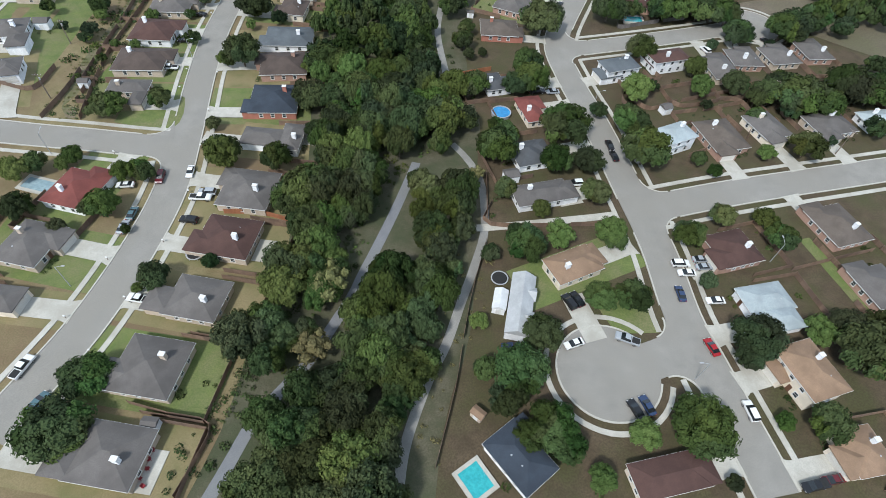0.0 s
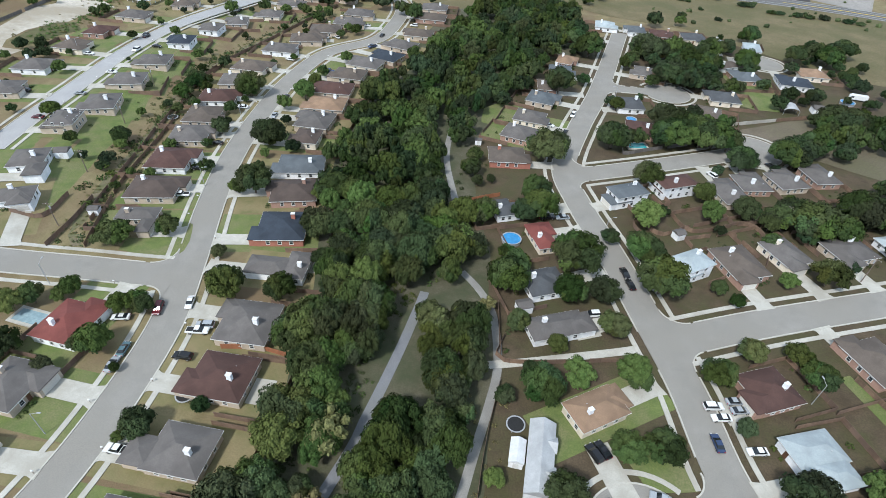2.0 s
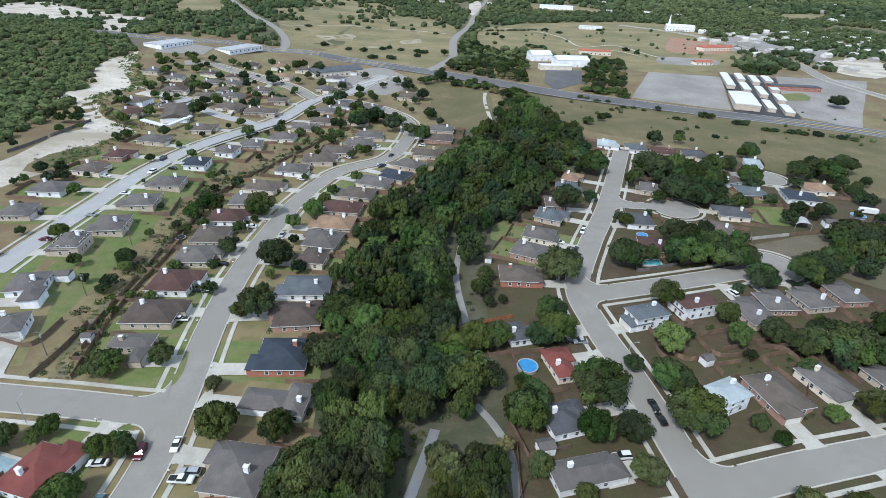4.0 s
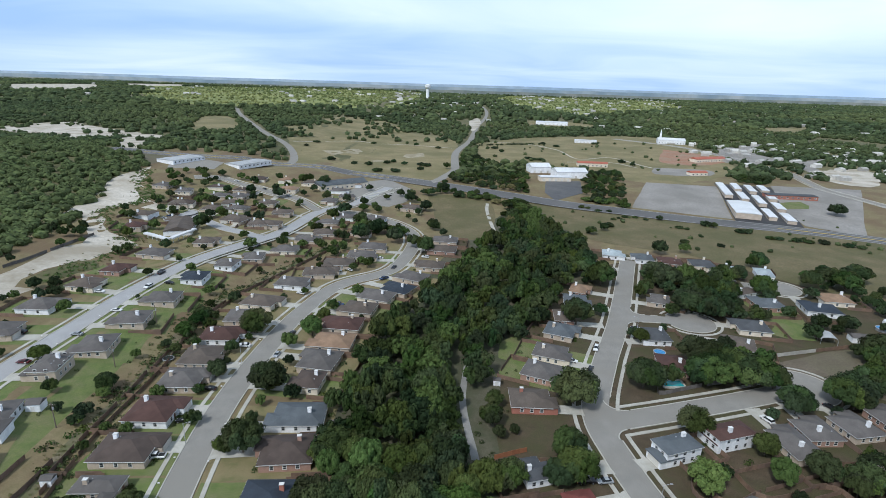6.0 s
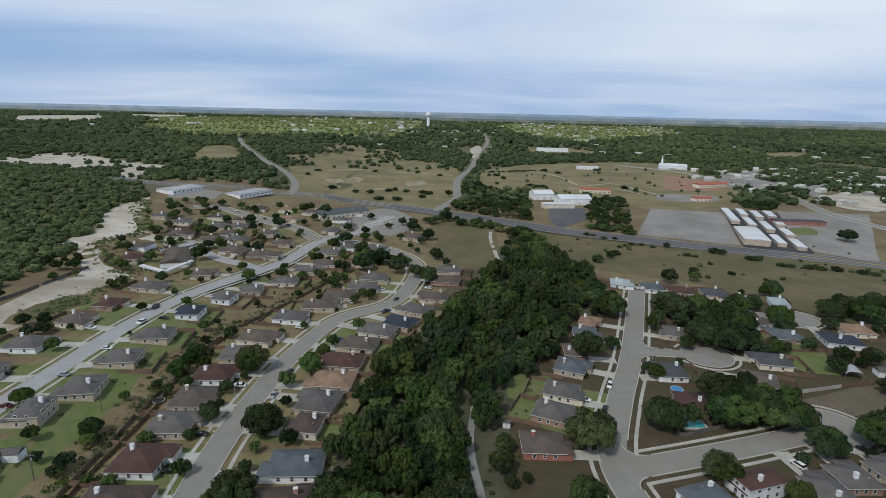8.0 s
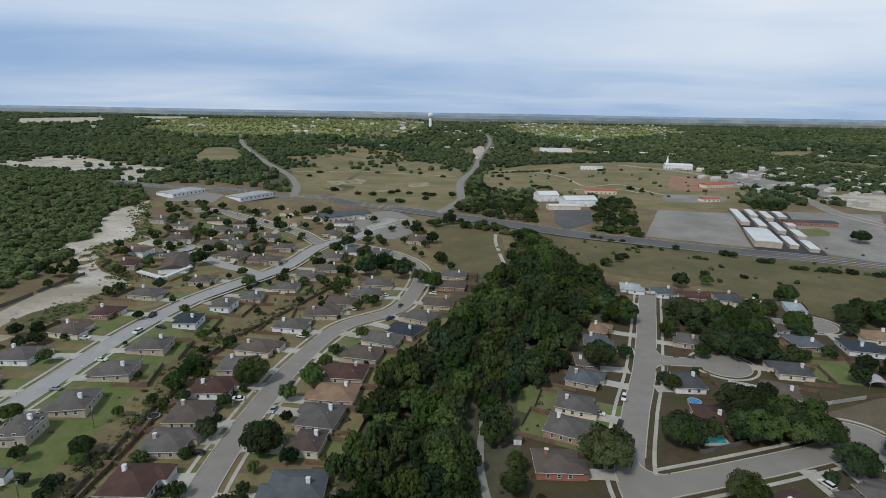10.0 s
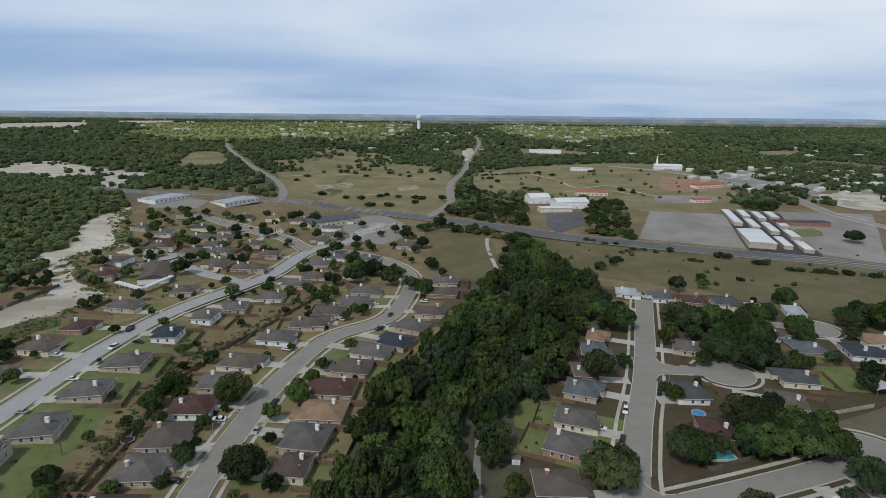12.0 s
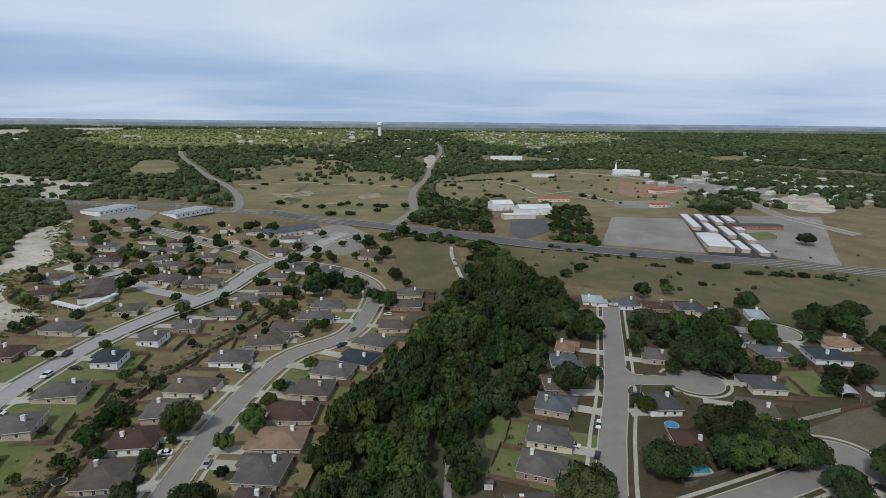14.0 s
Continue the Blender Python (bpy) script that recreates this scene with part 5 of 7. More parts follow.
tree(113.0, 203.5, 7.6, kind="oak")
tree(106.4, 215.0, 8.2, kind="dark")
tree(121.4, 199.5, 8.2, kind="oak")
tree(127.2, 197.7, 5.7, kind="oak")
tree(125.7, 181.5, 4.9, kind="dark")
tree(64.4, 249.4, 7.3, kind="dark")
tree(48.4, 184.2, 8.2, kind="oak")
tree(89.2, 232.8, 3.8, kind="oak")
tree(-61.2, 187.0, 6.7, kind="dark")
tree(-79.6, 230.8, 7.0, kind="oak")
tree(-81.9, 194.2, 3.8, kind="dark")
tree(-53.6, 245.8, 3.6, kind="oak")
tree(-55.2, 229.8, 5.2, kind="light")
tree(-148.1, 195.6, 3.8, kind="oak")
tree(127.9, 302.5, 8.2, kind="dark")
tree(140.5, 286.2, 8.2, kind="oak")
tree(124.6, 311.7, 8.2, kind="dark")
tree(124.3, 268.9, 8.2, kind="dark")
tree(90.6, 303.4, 8.1, kind="oak")
tree(85.7, 317.6, 7.0, kind="oak")
joined_tree(147.1, 365.0, 5.9, kind="dark")
tree(247.8, 319.7, 8.2, kind="dark")
tree(177.3, 294.0, 7.4, kind="oak")
tree(230.1, 303.7, 8.2, kind="oak")
tree(130.2, 140.7, 8.2, kind="oak")
tree(164.6, 311.0, 7.5, kind="oak")
tree(200.5, 341.0, 5.9, kind="oak")
joined_tree(-33.0, 391.3, 8.2, kind="oak")
joined_tree(-50.2, 396.9, 8.2, kind="oak")
joined_tree(-19.1, 364.1, 5.4, kind="oak")
tree(-10.9, 352.0, 6.0, kind="oak")
joined_tree(-59.5, 403.7, 7.8, kind="light")
tree(89.6, 334.1, 6.6, kind="oak")
tree(5.1, 40.2, 4.4, kind="oak")
tree(-1.1, 57.4, 4.0, kind="oak")
tree(8.1, 88.9, 4.6, kind="dark")
tree(4.1, 95.3, 4.1, kind="oak")
tree(12.7, 93.5, 4.1, kind="light")
tree(10.9, 75.0, 4.0, kind="oak")
tree(-26.1, 90.5, 6.3, kind="oak")
tree(-18.0, 92.0, 6.0, kind="dark")
tree(-10.8, 96.8, 5.6, kind="oak")
tree(-22.3, 79.4, 5.7, kind="oak")
tree(-13.3, 82.8, 4.5, kind="dark")
tree(-23.0, 64.9, 5.3, kind="oak")
tree(-17.5, 58.5, 4.7, kind="oak")
tree(-33.1, 44.8, 5.9, kind="dark")
tree(-29.2, 49.1, 4.6, kind="oak")
tree(-7.9, 45.3, 5.3, kind="oak")
tree(-1.9, 46.9, 5.7, kind="oak")
tree(-7.2, 37.4, 5.5, kind="oak")
tree(-0.2, 38.8, 4.9, kind="oak")
tree(-24.9, 27.6, 4.6, kind="oak")
tree(-17.0, 25.4, 5.0, kind="dark")
tree(-10.8, 27.7, 4.7, kind="dark")
tree(-19.1, 19.1, 5.2, kind="oak")
tree(-9.7, 18.1, 5.7, kind="light")
tree(-1.5, 21.3, 4.0, kind="dark")
tree(-26.4, 15.1, 4.1, kind="oak")
tree(-2.8, 63.8, 4.8, kind="oak")
tree(6.7, 60.8, 5.1, kind="oak")
tree(4.2, 52.9, 4.5, kind="oak")
tree(8.1, 73.0, 5.0, kind="oak")
tree(6.8, 48.5, 3.6, kind="oak")
tree(0.2, 30.2, 3.5, kind="oak")
tree(-9.9, 11.4, 5.6, kind="oak")
tree(-0.1, 13.3, 3.9, kind="oak")
tree(-17.8, 11.4, 5.1, kind="oak")
tree(-20.9, 103.3, 5.8, kind="dark")
tree(-12.1, 113.8, 6.6, kind="oak")
tree(-0.5, 117.2, 6.7, kind="oak")
tree(9.8, 120.5, 7.1, kind="oak")
tree(-4.7, 134.1, 6.7, kind="dark")
tree(-15.5, 133.3, 6.7, kind="oak")
tree(4.2, 147.6, 7.1, kind="dark")
tree(-21.0, 118.6, 5.4, kind="dark")
tree(15.4, 79.0, 3.2, kind="oak")
tree(12.2, 66.0, 3.0, kind="oak")
tree(-17.9, 43.5, 4.5, kind="dry")
tree(20.1, 100.7, 2.6, kind="dry")
tree(103.1, 200.0, 8.2, kind="oak")
tree(116.3, 200.4, 8.2, kind="oak")
tree(77.6, 196.5, 7.3, kind="oak")
tree(128.9, 198.8, 4.5, kind="oak")
tree(126.4, 146.6, 5.7, kind="dark")
tree(115.0, 133.0, 3.1, kind="oak")
tree(140.7, 137.8, 5.8, kind="oak")
tree(72.4, 123.0, 4.7, kind="oak")
tree(82.3, 119.4, 2.7, kind="dark")
tree(61.6, 132.5, 3.2, kind="dark")
tree(55.1, 76.7, 3.4, kind="oak")
tree(22.3, 71.7, 2.6, kind="dark")
tree(27.7, 94.2, 3.2, kind="oak")
tree(27.5, 123.0, 2.6, kind="oak")
tree(76.6, 64.6, 2.5, kind="dark")
tree(160.9, 145.7, 7.8, kind="oak")
tree(88.5, 110.4, 2.7, kind="oak")
tree(92.1, 105.6, 2.3, kind="oak")
tree(104.5, 50.8, 4.7, kind="dark")
tree(78.4, 43.0, 3.5, kind="dark")
tree(112.1, 49.5, 5.1, kind="oak")
tree(23.1, 32.9, 4.1, kind="dark")
tree(18.9, 39.2, 3.0, kind="oak")
tree(34.4, 22.7, 3.6, kind="oak")
tree(26.9, 24.8, 3.6, kind="oak")
tree(-73.9, 98.1, 2.9, kind="oak")
tree(-94.6, 99.3, 2.3, kind="light")
tree(-81.2, 82.8, 2.4, kind="dark")
tree(-85.8, 75.9, 2.4, kind="dark")
tree(-60.9, 58.8, 1.5, kind="light")
tree(-69.8, 76.6, 1.3, kind="oak")
tree(-104.6, 94.2, 3.9, kind="light")
tree(-100.6, 97.9, 3.5, kind="oak")
tree(78.0, 196.6, 7.1, kind="dark")
tree(186.5, 222.5, 8.2, kind="dark")
tree(192.5, 218.8, 8.2, kind="dark")
tree(246.1, 296.4, 3.3, kind="dark")
tree(237.6, 291.3, 3.2, kind="dark")
tree(228.5, 284.7, 3.1, kind="dark")
tree(225.5, 270.6, 3.0, kind="dark")
tree(233.4, 308.6, 6.6, kind="dark")
tree(227.8, 312.7, 6.6, kind="dark")
tree(213.9, 309.4, 5.6, kind="dark")
tree(150.4, 188.8, 8.0, kind="dark")
tree(164.4, 198.1, 6.8, kind="oak")
tree(192.8, 250.5, 4.8, kind="dark")
tree(145.7, 186.6, 6.3, kind="oak")
tree(-137.8, 352.6, 1.8, kind="dark")
tree(-146.7, 332.1, 1.9, kind="dark")
tree(-119.4, 336.6, 1.9, kind="dark")
tree(-112.5, 351.0, 1.7, kind="dark")
joined_tree(-168.6, 379.6, 6.5, kind="dark")
joined_tree(-173.3, 490.8, 4.9, kind="dark")
joined_tree(-144.7, 480.3, 5.7, kind="dark")
joined_tree(-116.4, 531.9, 7.3, kind="dark")
joined_tree(145.1, 511.7, 7.7, kind="dark")
joined_tree(355.4, 491.0, 8.2, kind="dark")
joined_tree(0.1, 528.0, 6.0, kind="dark")
joined_tree(-11.6, 518.8, 4.3, kind="dark")
joined_tree(-71.8, 526.6, 3.9, kind="dark")
joined_tree(-81.9, 449.5, 6.6, kind="dark")
joined_tree(-87.2, 429.9, 5.5, kind="oak")
joined_tree(-67.3, 460.5, 4.3, kind="oak")
joined_tree(-52.4, 499.1, 3.1, kind="oak")
joined_tree(-40.4, 509.9, 4.2, kind="oak")
joined_tree(-56.5, 376.5, 7.1, kind="dark")
joined_tree(-46.7, 392.3, 7.4, kind="dark")
joined_tree(-32.6, 372.0, 6.2, kind="dark")
joined_tree(-28.7, 492.2, 6.1, kind="dark")
joined_tree(-14.9, 466.2, 5.8, kind="dark")
joined_tree(166.8, 370.2, 4.2, kind="light")
tree(198.0, 343.2, 4.1, kind="oak")
tree(179.2, 322.8, 4.6, kind="dark")
tree(219.2, 322.2, 3.7, kind="oak")
tree(223.2, 320.6, 3.7, kind="oak")
tree(20.0, 180.9, 3.3, kind="oak")
tree(16.9, 172.4, 3.0, kind="oak")
tree(20.3, 163.5, 2.3, kind="oak")
tree(25.4, 165.8, 1.7, kind="oak")
tree(40.4, 154.9, 6.1, kind="oak")
tree(35.1, 143.5, 4.9, kind="dark")
tree(-108.3, 226.3, 4.6, 6.5, kind="oak")
tree(-107.8, 241.8, 4.6, 6.5, kind="oak")
tree(-108.7, 236.5, 3.6, 5, kind="oak")
tree(-115.6, 182.2, 3.8, 6.5, kind="oak")
tree(-113.9, 177.8, 2.8, 4, kind="light")
tree(-113.8, 163.0, 2.6, 3.5, kind="oak")
tree(-84.2, 183.3, 2.2, 3.6, kind="oak")
tree(-82.3, 196.4, 2.6, 3.8, kind="light")
tree(-80.8, 230.8, 4.6, 6.0, kind="oak")
tree(-59.8, 187.0, 4.2, 6.2, kind="oak")
tree(-149.8, 197.8, 2.4, 3.0, kind="oak")
tree(-82.4, 203.9, 1.8, 2.6, kind="dark")
tree(-36.8, 249.2, 1.2, 2.2, kind="dark")
tree(-144.9, 255.0, 1.0, 2.4, kind="dark")
joined_tree(-199, 791, 4.2, 4.6, kind="dark")
joined_tree(-196, 840, 5.7, 4.6, kind="dark")
joined_tree(-114, 878, 4.7, 4.6, kind="dark")
joined_tree(-46, 869, 4.2, 6.1, kind="dark")
joined_tree(-11, 851, 4.7, 4.6, kind="dark")
joined_tree(-139, 674, 6.2, 6.1, kind="dark")
joined_tree(-110, 667, 4.7, 5.1, kind="dark")
joined_tree(-92, 667, 5.2, 6.1, kind="dark")
joined_tree(-72, 685, 4.7, 5.1, kind="dark")
joined_tree(-65, 695, 4.2, 5.6, kind="dark")
joined_tree(-50, 682, 4.7, 4.6, kind="dark")
joined_tree(-29, 675, 5.2, 5.6, kind="dark")
joined_tree(-22, 671, 6.2, 5.1, kind="dark")
joined_tree(-28, 642, 4.2, 5.6, kind="dark")
joined_tree(-56, 622, 6.2, 5.6, kind="dark")
joined_tree(-76, 622, 6.2, 5.6, kind="dark")
joined_tree(168, 954, 5.7, 5.6, kind="dark")
joined_tree(185, 923, 6.2, 4.6, kind="dark")
joined_tree(262, 979, 4.7, 5.1, kind="dark")
joined_tree(84, 819, 4.2, 6.1, kind="dark")
joined_tree(78, 871, 6.2, 5.1, kind="dark")
joined_tree(116, 764, 6.2, 4.6, kind="dark")
joined_tree(122, 754, 4.7, 4.6, kind="dark")
joined_tree(131, 754, 6.2, 5.1, kind="dark")
joined_tree(243, 756, 6.2, 6.1, kind="dark")
joined_tree(246, 721, 4.2, 6.1, kind="dark")
joined_tree(144, 458, 2.6, 2.4, kind="oak")
joined_tree(150, 462, 2.4, 2.2, kind="dark")
joined_tree(156, 466, 3, 3, kind="dark")
joined_tree(165, 466, 2.8, 2.4, kind="oak")
joined_tree(172, 460, 2.4, 2.2, kind="dark")
joined_tree(184, 461, 3.2, 4.6, kind="dark")
joined_tree(191, 437, 3.6, 3.2, kind="oak")
joined_tree(196, 434, 2.6, 2.4, kind="dark")
joined_tree(217, 447, 4.6, 6.2, kind="dark")
joined_tree(221, 442, 3.4, 4.8, kind="oak")
joined_tree(236, 429, 4.0, 4.6, kind="dark")
joined_tree(241, 428, 4.0, 5.0, kind="dark")
joined_tree(251, 413, 3.8, 3.4, kind="oak")
joined_tree(257, 412, 3.8, 3.2, kind="dark")
joined_tree(268, 408, 4.0, 4.2, kind="dark")
joined_tree(275, 405, 4.0, 3.8, kind="oak")
joined_tree(285, 403, 4.2, 5.0, kind="dark")
joined_tree(300, 398, 4.6, 3.6, kind="dark")
joined_tree(307, 394, 3.6, 3.4, kind="oak")
joined_tree(201, 388, 3.2, 3.2, kind="dark")
joined_tree(218, 376, 2.0, 2.0, kind="dark")
joined_tree(113, 411, 4.6, 6.6, kind="oak")
joined_tree(126, 423, 4.0, 6.0, kind="dark")
joined_tree(134, 435, 4.4, 5.0, kind="dark")
joined_tree(177, 394, 3.4, 4.4, kind="oak")
joined_tree(173, 385, 3.8, 3.8, kind="dark")
joined_tree(198, 413, 2.2, 1.8, kind="dark")
joined_tree(130, 490, 3.0, 3.0, kind="oak")
joined_tree(137, 482, 3.4, 3.2, kind="dark")
joined_tree(147, 481, 2.6, 3.4, kind="dark")
joined_tree(125, 492, 3, 4, kind="oak")

# woods along the creek
rw = random.Random(5)
WOODS = [
    [(-36, 182), (-35, 152), (-30, 121), (-22, 96), (-31, 94), (-30, 79), (-29, 62), (-25, 49), (-30, 39), (-27, 31), (-22, 33), (-17, 41), (-13, 53), (-9, 64), (-4, 86), (2, 100), (13, 110), (18, 127), (12, 148), (8, 187)],
    [(-32, 49), (-25, 62), (-21, 70), (-15, 59), (-20, 44), (-25, 35), (-30, 34)],
    [(-26, 21), (-20, 33), (-13, 47), (-8, 53), (-1, 64), (4, 91), (13, 98), (18, 89), (16, 74), (12, 53), (8, 39), (2, 29), (-2, 22), (0, 12), (-26, 11)],
    [(110, 135), (119, 149), (132, 154), (140, 150), (154, 154), (172, 157), (160, 140), (141, 135), (130, 136), (118, 133)],
    [(98, 201), (108, 219), (123, 229), (130, 208), (127, 194), (116, 185), (100, 188)],
    [(97, 262), (112, 315), (138, 323), (167, 306), (145, 259), (123, 253), (114, 275)],
    [(172, 209), (189, 228), (208, 226), (214, 216), (196, 196), (176, 197)],
    [(4, 718), (40, 789), (64, 700), (96, 637), (85, 537), (49, 498), (15, 514), (0, 559)],
    [(160, 636), (203, 669), (200, 610), (171, 523), (147, 512), (137, 530)],
    [(135, 519), (169, 517), (168, 499), (140, 505)],
    [(344, 653), (383, 665), (367, 618), (328, 607)],
    [(-26, 126), (-30, 157), (-31, 194), (-27, 231), (-6, 287), (14, 335), (28, 372), (49, 425), (53, 475), (60, 512), (76, 512), (80, 461), (85, 425), (98, 385), (95, 352), (70, 297), (54, 253), (42, 235), (26, 224), (13, 189), (6, 173), (10, 148), (19, 138), (18, 128)],
]
placed = []
for poly in WOODS:
    xs, ys = [p[0] for p in poly], [p[1] for p in poly]
    yy = min(ys)
    while yy < max(ys):
        sp = 6.6 if yy < 260 else 8.2
        xx = min(xs)
        while xx < max(xs):
            px, py = xx + rw.uniform(-2.6, 2.6), yy + rw.uniform(-2.6, 2.6)
            xx += sp
            r = rw.uniform(2.9, 6.3) * (1.1 if 260 < yy < 520 else 0.85 if yy > 520 else 1.0)
            if not inside(px, py, poly) or on_path(px, py, 1.5 + r * 0.25) or near_road(px, py)[0] < r * 0.7:
                continue
            if any((px - a) ** 2 + (py - b) ** 2 < 20 for a, b in placed) or any((px - a) ** 2 + (py - b) ** 2 < (c * 0.85 + r * 0.6) ** 2 for a, b, c in HOUSES):
                continue
            placed.append((px, py))
            k = rw.random()
            (tree if yy < 150 else joined_tree)(px, py, r, rw.uniform(6.5, 12.5) * (r / 4.8) ** 0.5 * (0.65 if yy > 430 else 1.0), "light" if k < (0.13 if px < 25 else 0.35 if 420 < yy < 520 else 0.05) else "dark" if k < (0.32 if yy < 250 else 0.3) else "dry" if k > 0.975 else "oak")
        yy += sp

# far garden trees among the houses
for k in range(760):
    px, py = rw.uniform(-262, 10), rw.uniform(150, 545)
    if px > -40 and py < 390:
        continue
    r = rw.uniform(1.6, 3.6) if py < 330 else rw.uniform(2.2, 4.4)
    if near_road(px, py)[0] < r * 0.4 or any((px - a) ** 2 + (py - b) ** 2 < (c + r * 0.5) ** 2 for a, b, c in HOUSES) or any(inside(px, py, z) for z in ZONES):
        continue
    if rw.random() < (0.58 if py < 330 else 0.3):
        continue
    joined_tree(px, py, r, None, rw.choice(("oak", "oak", "dark", "light")))
for k in range(190):
    px, py = rw.uniform(75, 240), rw.uniform(120, 352)
    r = rw.uniform(2.0, 4.6)
    if near_road(px, py)[0] < r * 0.5 or any((px - a) ** 2 + (py - b) ** 2 < (c + r * 0.4) ** 2 for a, b, c in HOUSES):
        continue
    if rw.random() < 0.35:
        continue
    joined_tree(px, py, r, None, rw.choice(("oak", "dark", "dark")))


JOIN_WORDS = dict(oak="green", light="yellow-green", dark="dark green", dry="browning")
for jk, (jv, jf, jn) in JOINED.items():
    if jv:
        tagged(mesh_ob("tree_canopy", np.concatenate(jv).tolist(), jf, M[{"oak": "leaf", "light": "leaf_light", "dark": "leaf_dark", "dry": "leaf_dry"}[jk]]), JOIN_WORDS[jk] + " leafy crowns of the farther trees", kind="stuff")
for kk, kl in KINDS.items():
    for ki, ko in enumerate(kl):
        if (kk, ki) not in used_kinds:
            for o in (*ko.children, ko):
                bpy.data.objects.remove(o)


# far woodland, one mesh of leafy clumps
def far_woods(name, count, area, keep, rlo, rhi, label, seed, leaves=0, open_land=False, leafmat="far_leaf"):
    rng = np.random.default_rng(seed)
    V, F, n, made = [], [], 0, 0
    (x0, x1), (y0, y1) = area
    for k in range(count):
        x, y = rng.uniform(x0, x1), rng.uniform(y0, y1)
        if abs(x) > 0.95 * (y + 60) + 60 or not keep(x, y):
            continue
        if (y < 2100 and near_road(x, y)[0] < rhi * 0.8) or not open_land and any(inside(x, y, z) for z in ZONES):
            continue
        r = rng.uniform(rlo, rhi)
        c = np.array([x, y, gz(x, y) + r * 0.45])
        d = ICO_V * (1 + rng.uniform(-0.3, 0.25, size=(len(ICO_V), 1))) * np.array([r, r, r * 0.8])
        V.append(d + c)
        F += [(a + n, b + n, e + n) for a, b, e in ICO_F.tolist()]
        n += len(ICO_V)
        if leaves:
            u = unit_sphere(rng, leaves)
            u[:, 2] = abs(u[:, 2])
            p = c + u * np.array([r, r, r * 0.8]) * rng.uniform(0.9, 1.2, size=(leaves, 1))
            t = np.cross(u, unit_sphere(rng, leaves))
            b = np.cross(u, t)
            s = r * 0.26
            q = np.stack([p - t * s, p - b * s, p + t * s, p + b * s], 1)
            V.append(q.reshape(-1, 3))
            F += [(n + 4 * i, n + 4 * i + 1, n + 4 * i + 2, n + 4 * i + 3) for i in range(leaves)]
            n += 4 * leaves
    return tagged(mesh_ob(name, np.concatenate(V).tolist(), F, M[leafmat]), label, kind="stuff")


def west_wood(x, y):
    return x < -235 - max(0, (y - 330) * 0.28) + 12 * noise.noise((x * 0.02, y * 0.02, 0)) and x > -700


def thick(x, y):
    return noise.noise((x * 0.0022, y * 0.0022, 1.5)) + 0.35 * noise.noise((x * 0.009, y * 0.009, 4.5)) > (-0.75 if x > 420 or x < -330 else -0.45)


# far hill patches whose grass and trees are coloured as sunlit
SUNLIT_HILLS = [
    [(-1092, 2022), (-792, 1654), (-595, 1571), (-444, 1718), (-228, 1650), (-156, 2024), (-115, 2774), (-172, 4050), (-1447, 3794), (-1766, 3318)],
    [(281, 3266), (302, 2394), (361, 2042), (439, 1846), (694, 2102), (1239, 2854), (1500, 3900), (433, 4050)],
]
for hill in SUNLIT_HILLS:
    zone("hill_meadow", hill, M["sunlit_hill_grass"], "yellow-green far hill grass with sunlight painted in", 0.3, 80.0, 25.0)
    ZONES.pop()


def on_hill(x, y):
    return any(inside(x + 60 * noise.noise((x * 0.004, y * 0.004, 2)), y + 120 * noise.noise((x * 0.004, y * 0.004, 7)), h) for h in SUNLIT_HILLS)


rwf = random.Random(77)


far_woods("west_woodland", 5200, ((-620, -225), (215, 760)), west_wood, 2.6, 4.6, "dense low juniper and oak woodland", 1, 16, leafmat="juniper")
far_woods("middle_woodland", 17000, ((-1300, 1300), (560, 1500)), lambda x, y: thick(x, y) and y > (648 if x < -20 else 600) + 0.02 * abs(x) and not (x > 90 and y < 650), 3.5, 6.5, "scattered oak woodland past the highway", 2, 6)
far_woods("far_woodland", 30000, ((-4000, 4000), (1400, 4150)), lambda x, y: not on_hill(x, y) and (thick(x, y) or rwf.random() < 0.5), 6, 12, "distant wooded hills", 3)
far_woods("hill_trees", 9000, ((-1800, 1500), (1500, 4050)), lambda x, y: on_hill(x, y) and rwf.random() < 0.8, 3.0, 6, "scattered far hill trees with sunlight painted in", 6, leafmat="far_leaf_sunlit")
far_woods("quarry_scrub", 420, ((-700, -350), (640, 980)), lambda x, y: noise.noise((x * 0.02, y * 0.02, 3)) > 0.12, 2.0, 5.0, "dark scrub growing over quarried ground", 7, 8, True)
far_woods("thicket", 420, ((-300, 0), (890, 1340)), lambda x, y: noise.noise((x * 0.012, y * 0.012, 6)) > 0.05, 3.0, 5.5, "thickets in open dry grass", 8, 8, True)
far_woods("field_bushes", 70, ((60, 420), (370, 480)), lambda x, y: True, 1.0, 2.2, "scattered round bushes in dry fields", 4, 12, True)
far_woods("meadow_bushes", 60, ((60, 420), (690, 1000)), lambda x, y: True, 1.5, 3.6, "scattered round bushes in a dry meadow", 5, 12, True)


# ---- cars ----
def extrude_profile(pts, half_low, half_top, ztop):
    """A closed side profile (x, z) drawn across the width, narrowing above."""
    bm = bmesh.new()
    zl = min(z for _, z in pts)

    def hw(z):
        return half_low + (half_top - half_low) * max(0.0, (z - zl) / max(0.01, ztop - zl)) ** 2

    a = [bm.verts.new((x, -hw(z), z)) for x, z in pts]
    b = [bm.verts.new((x, hw(z), z)) for x, z in pts]
    bm.faces.new(a)
    bm.faces.new(b[::-1])
    for i in range(len(pts)):
        j = (i + 1) % len(pts)
        bm.faces.new((a[j], a[i], b[i], b[j]))
    return bm


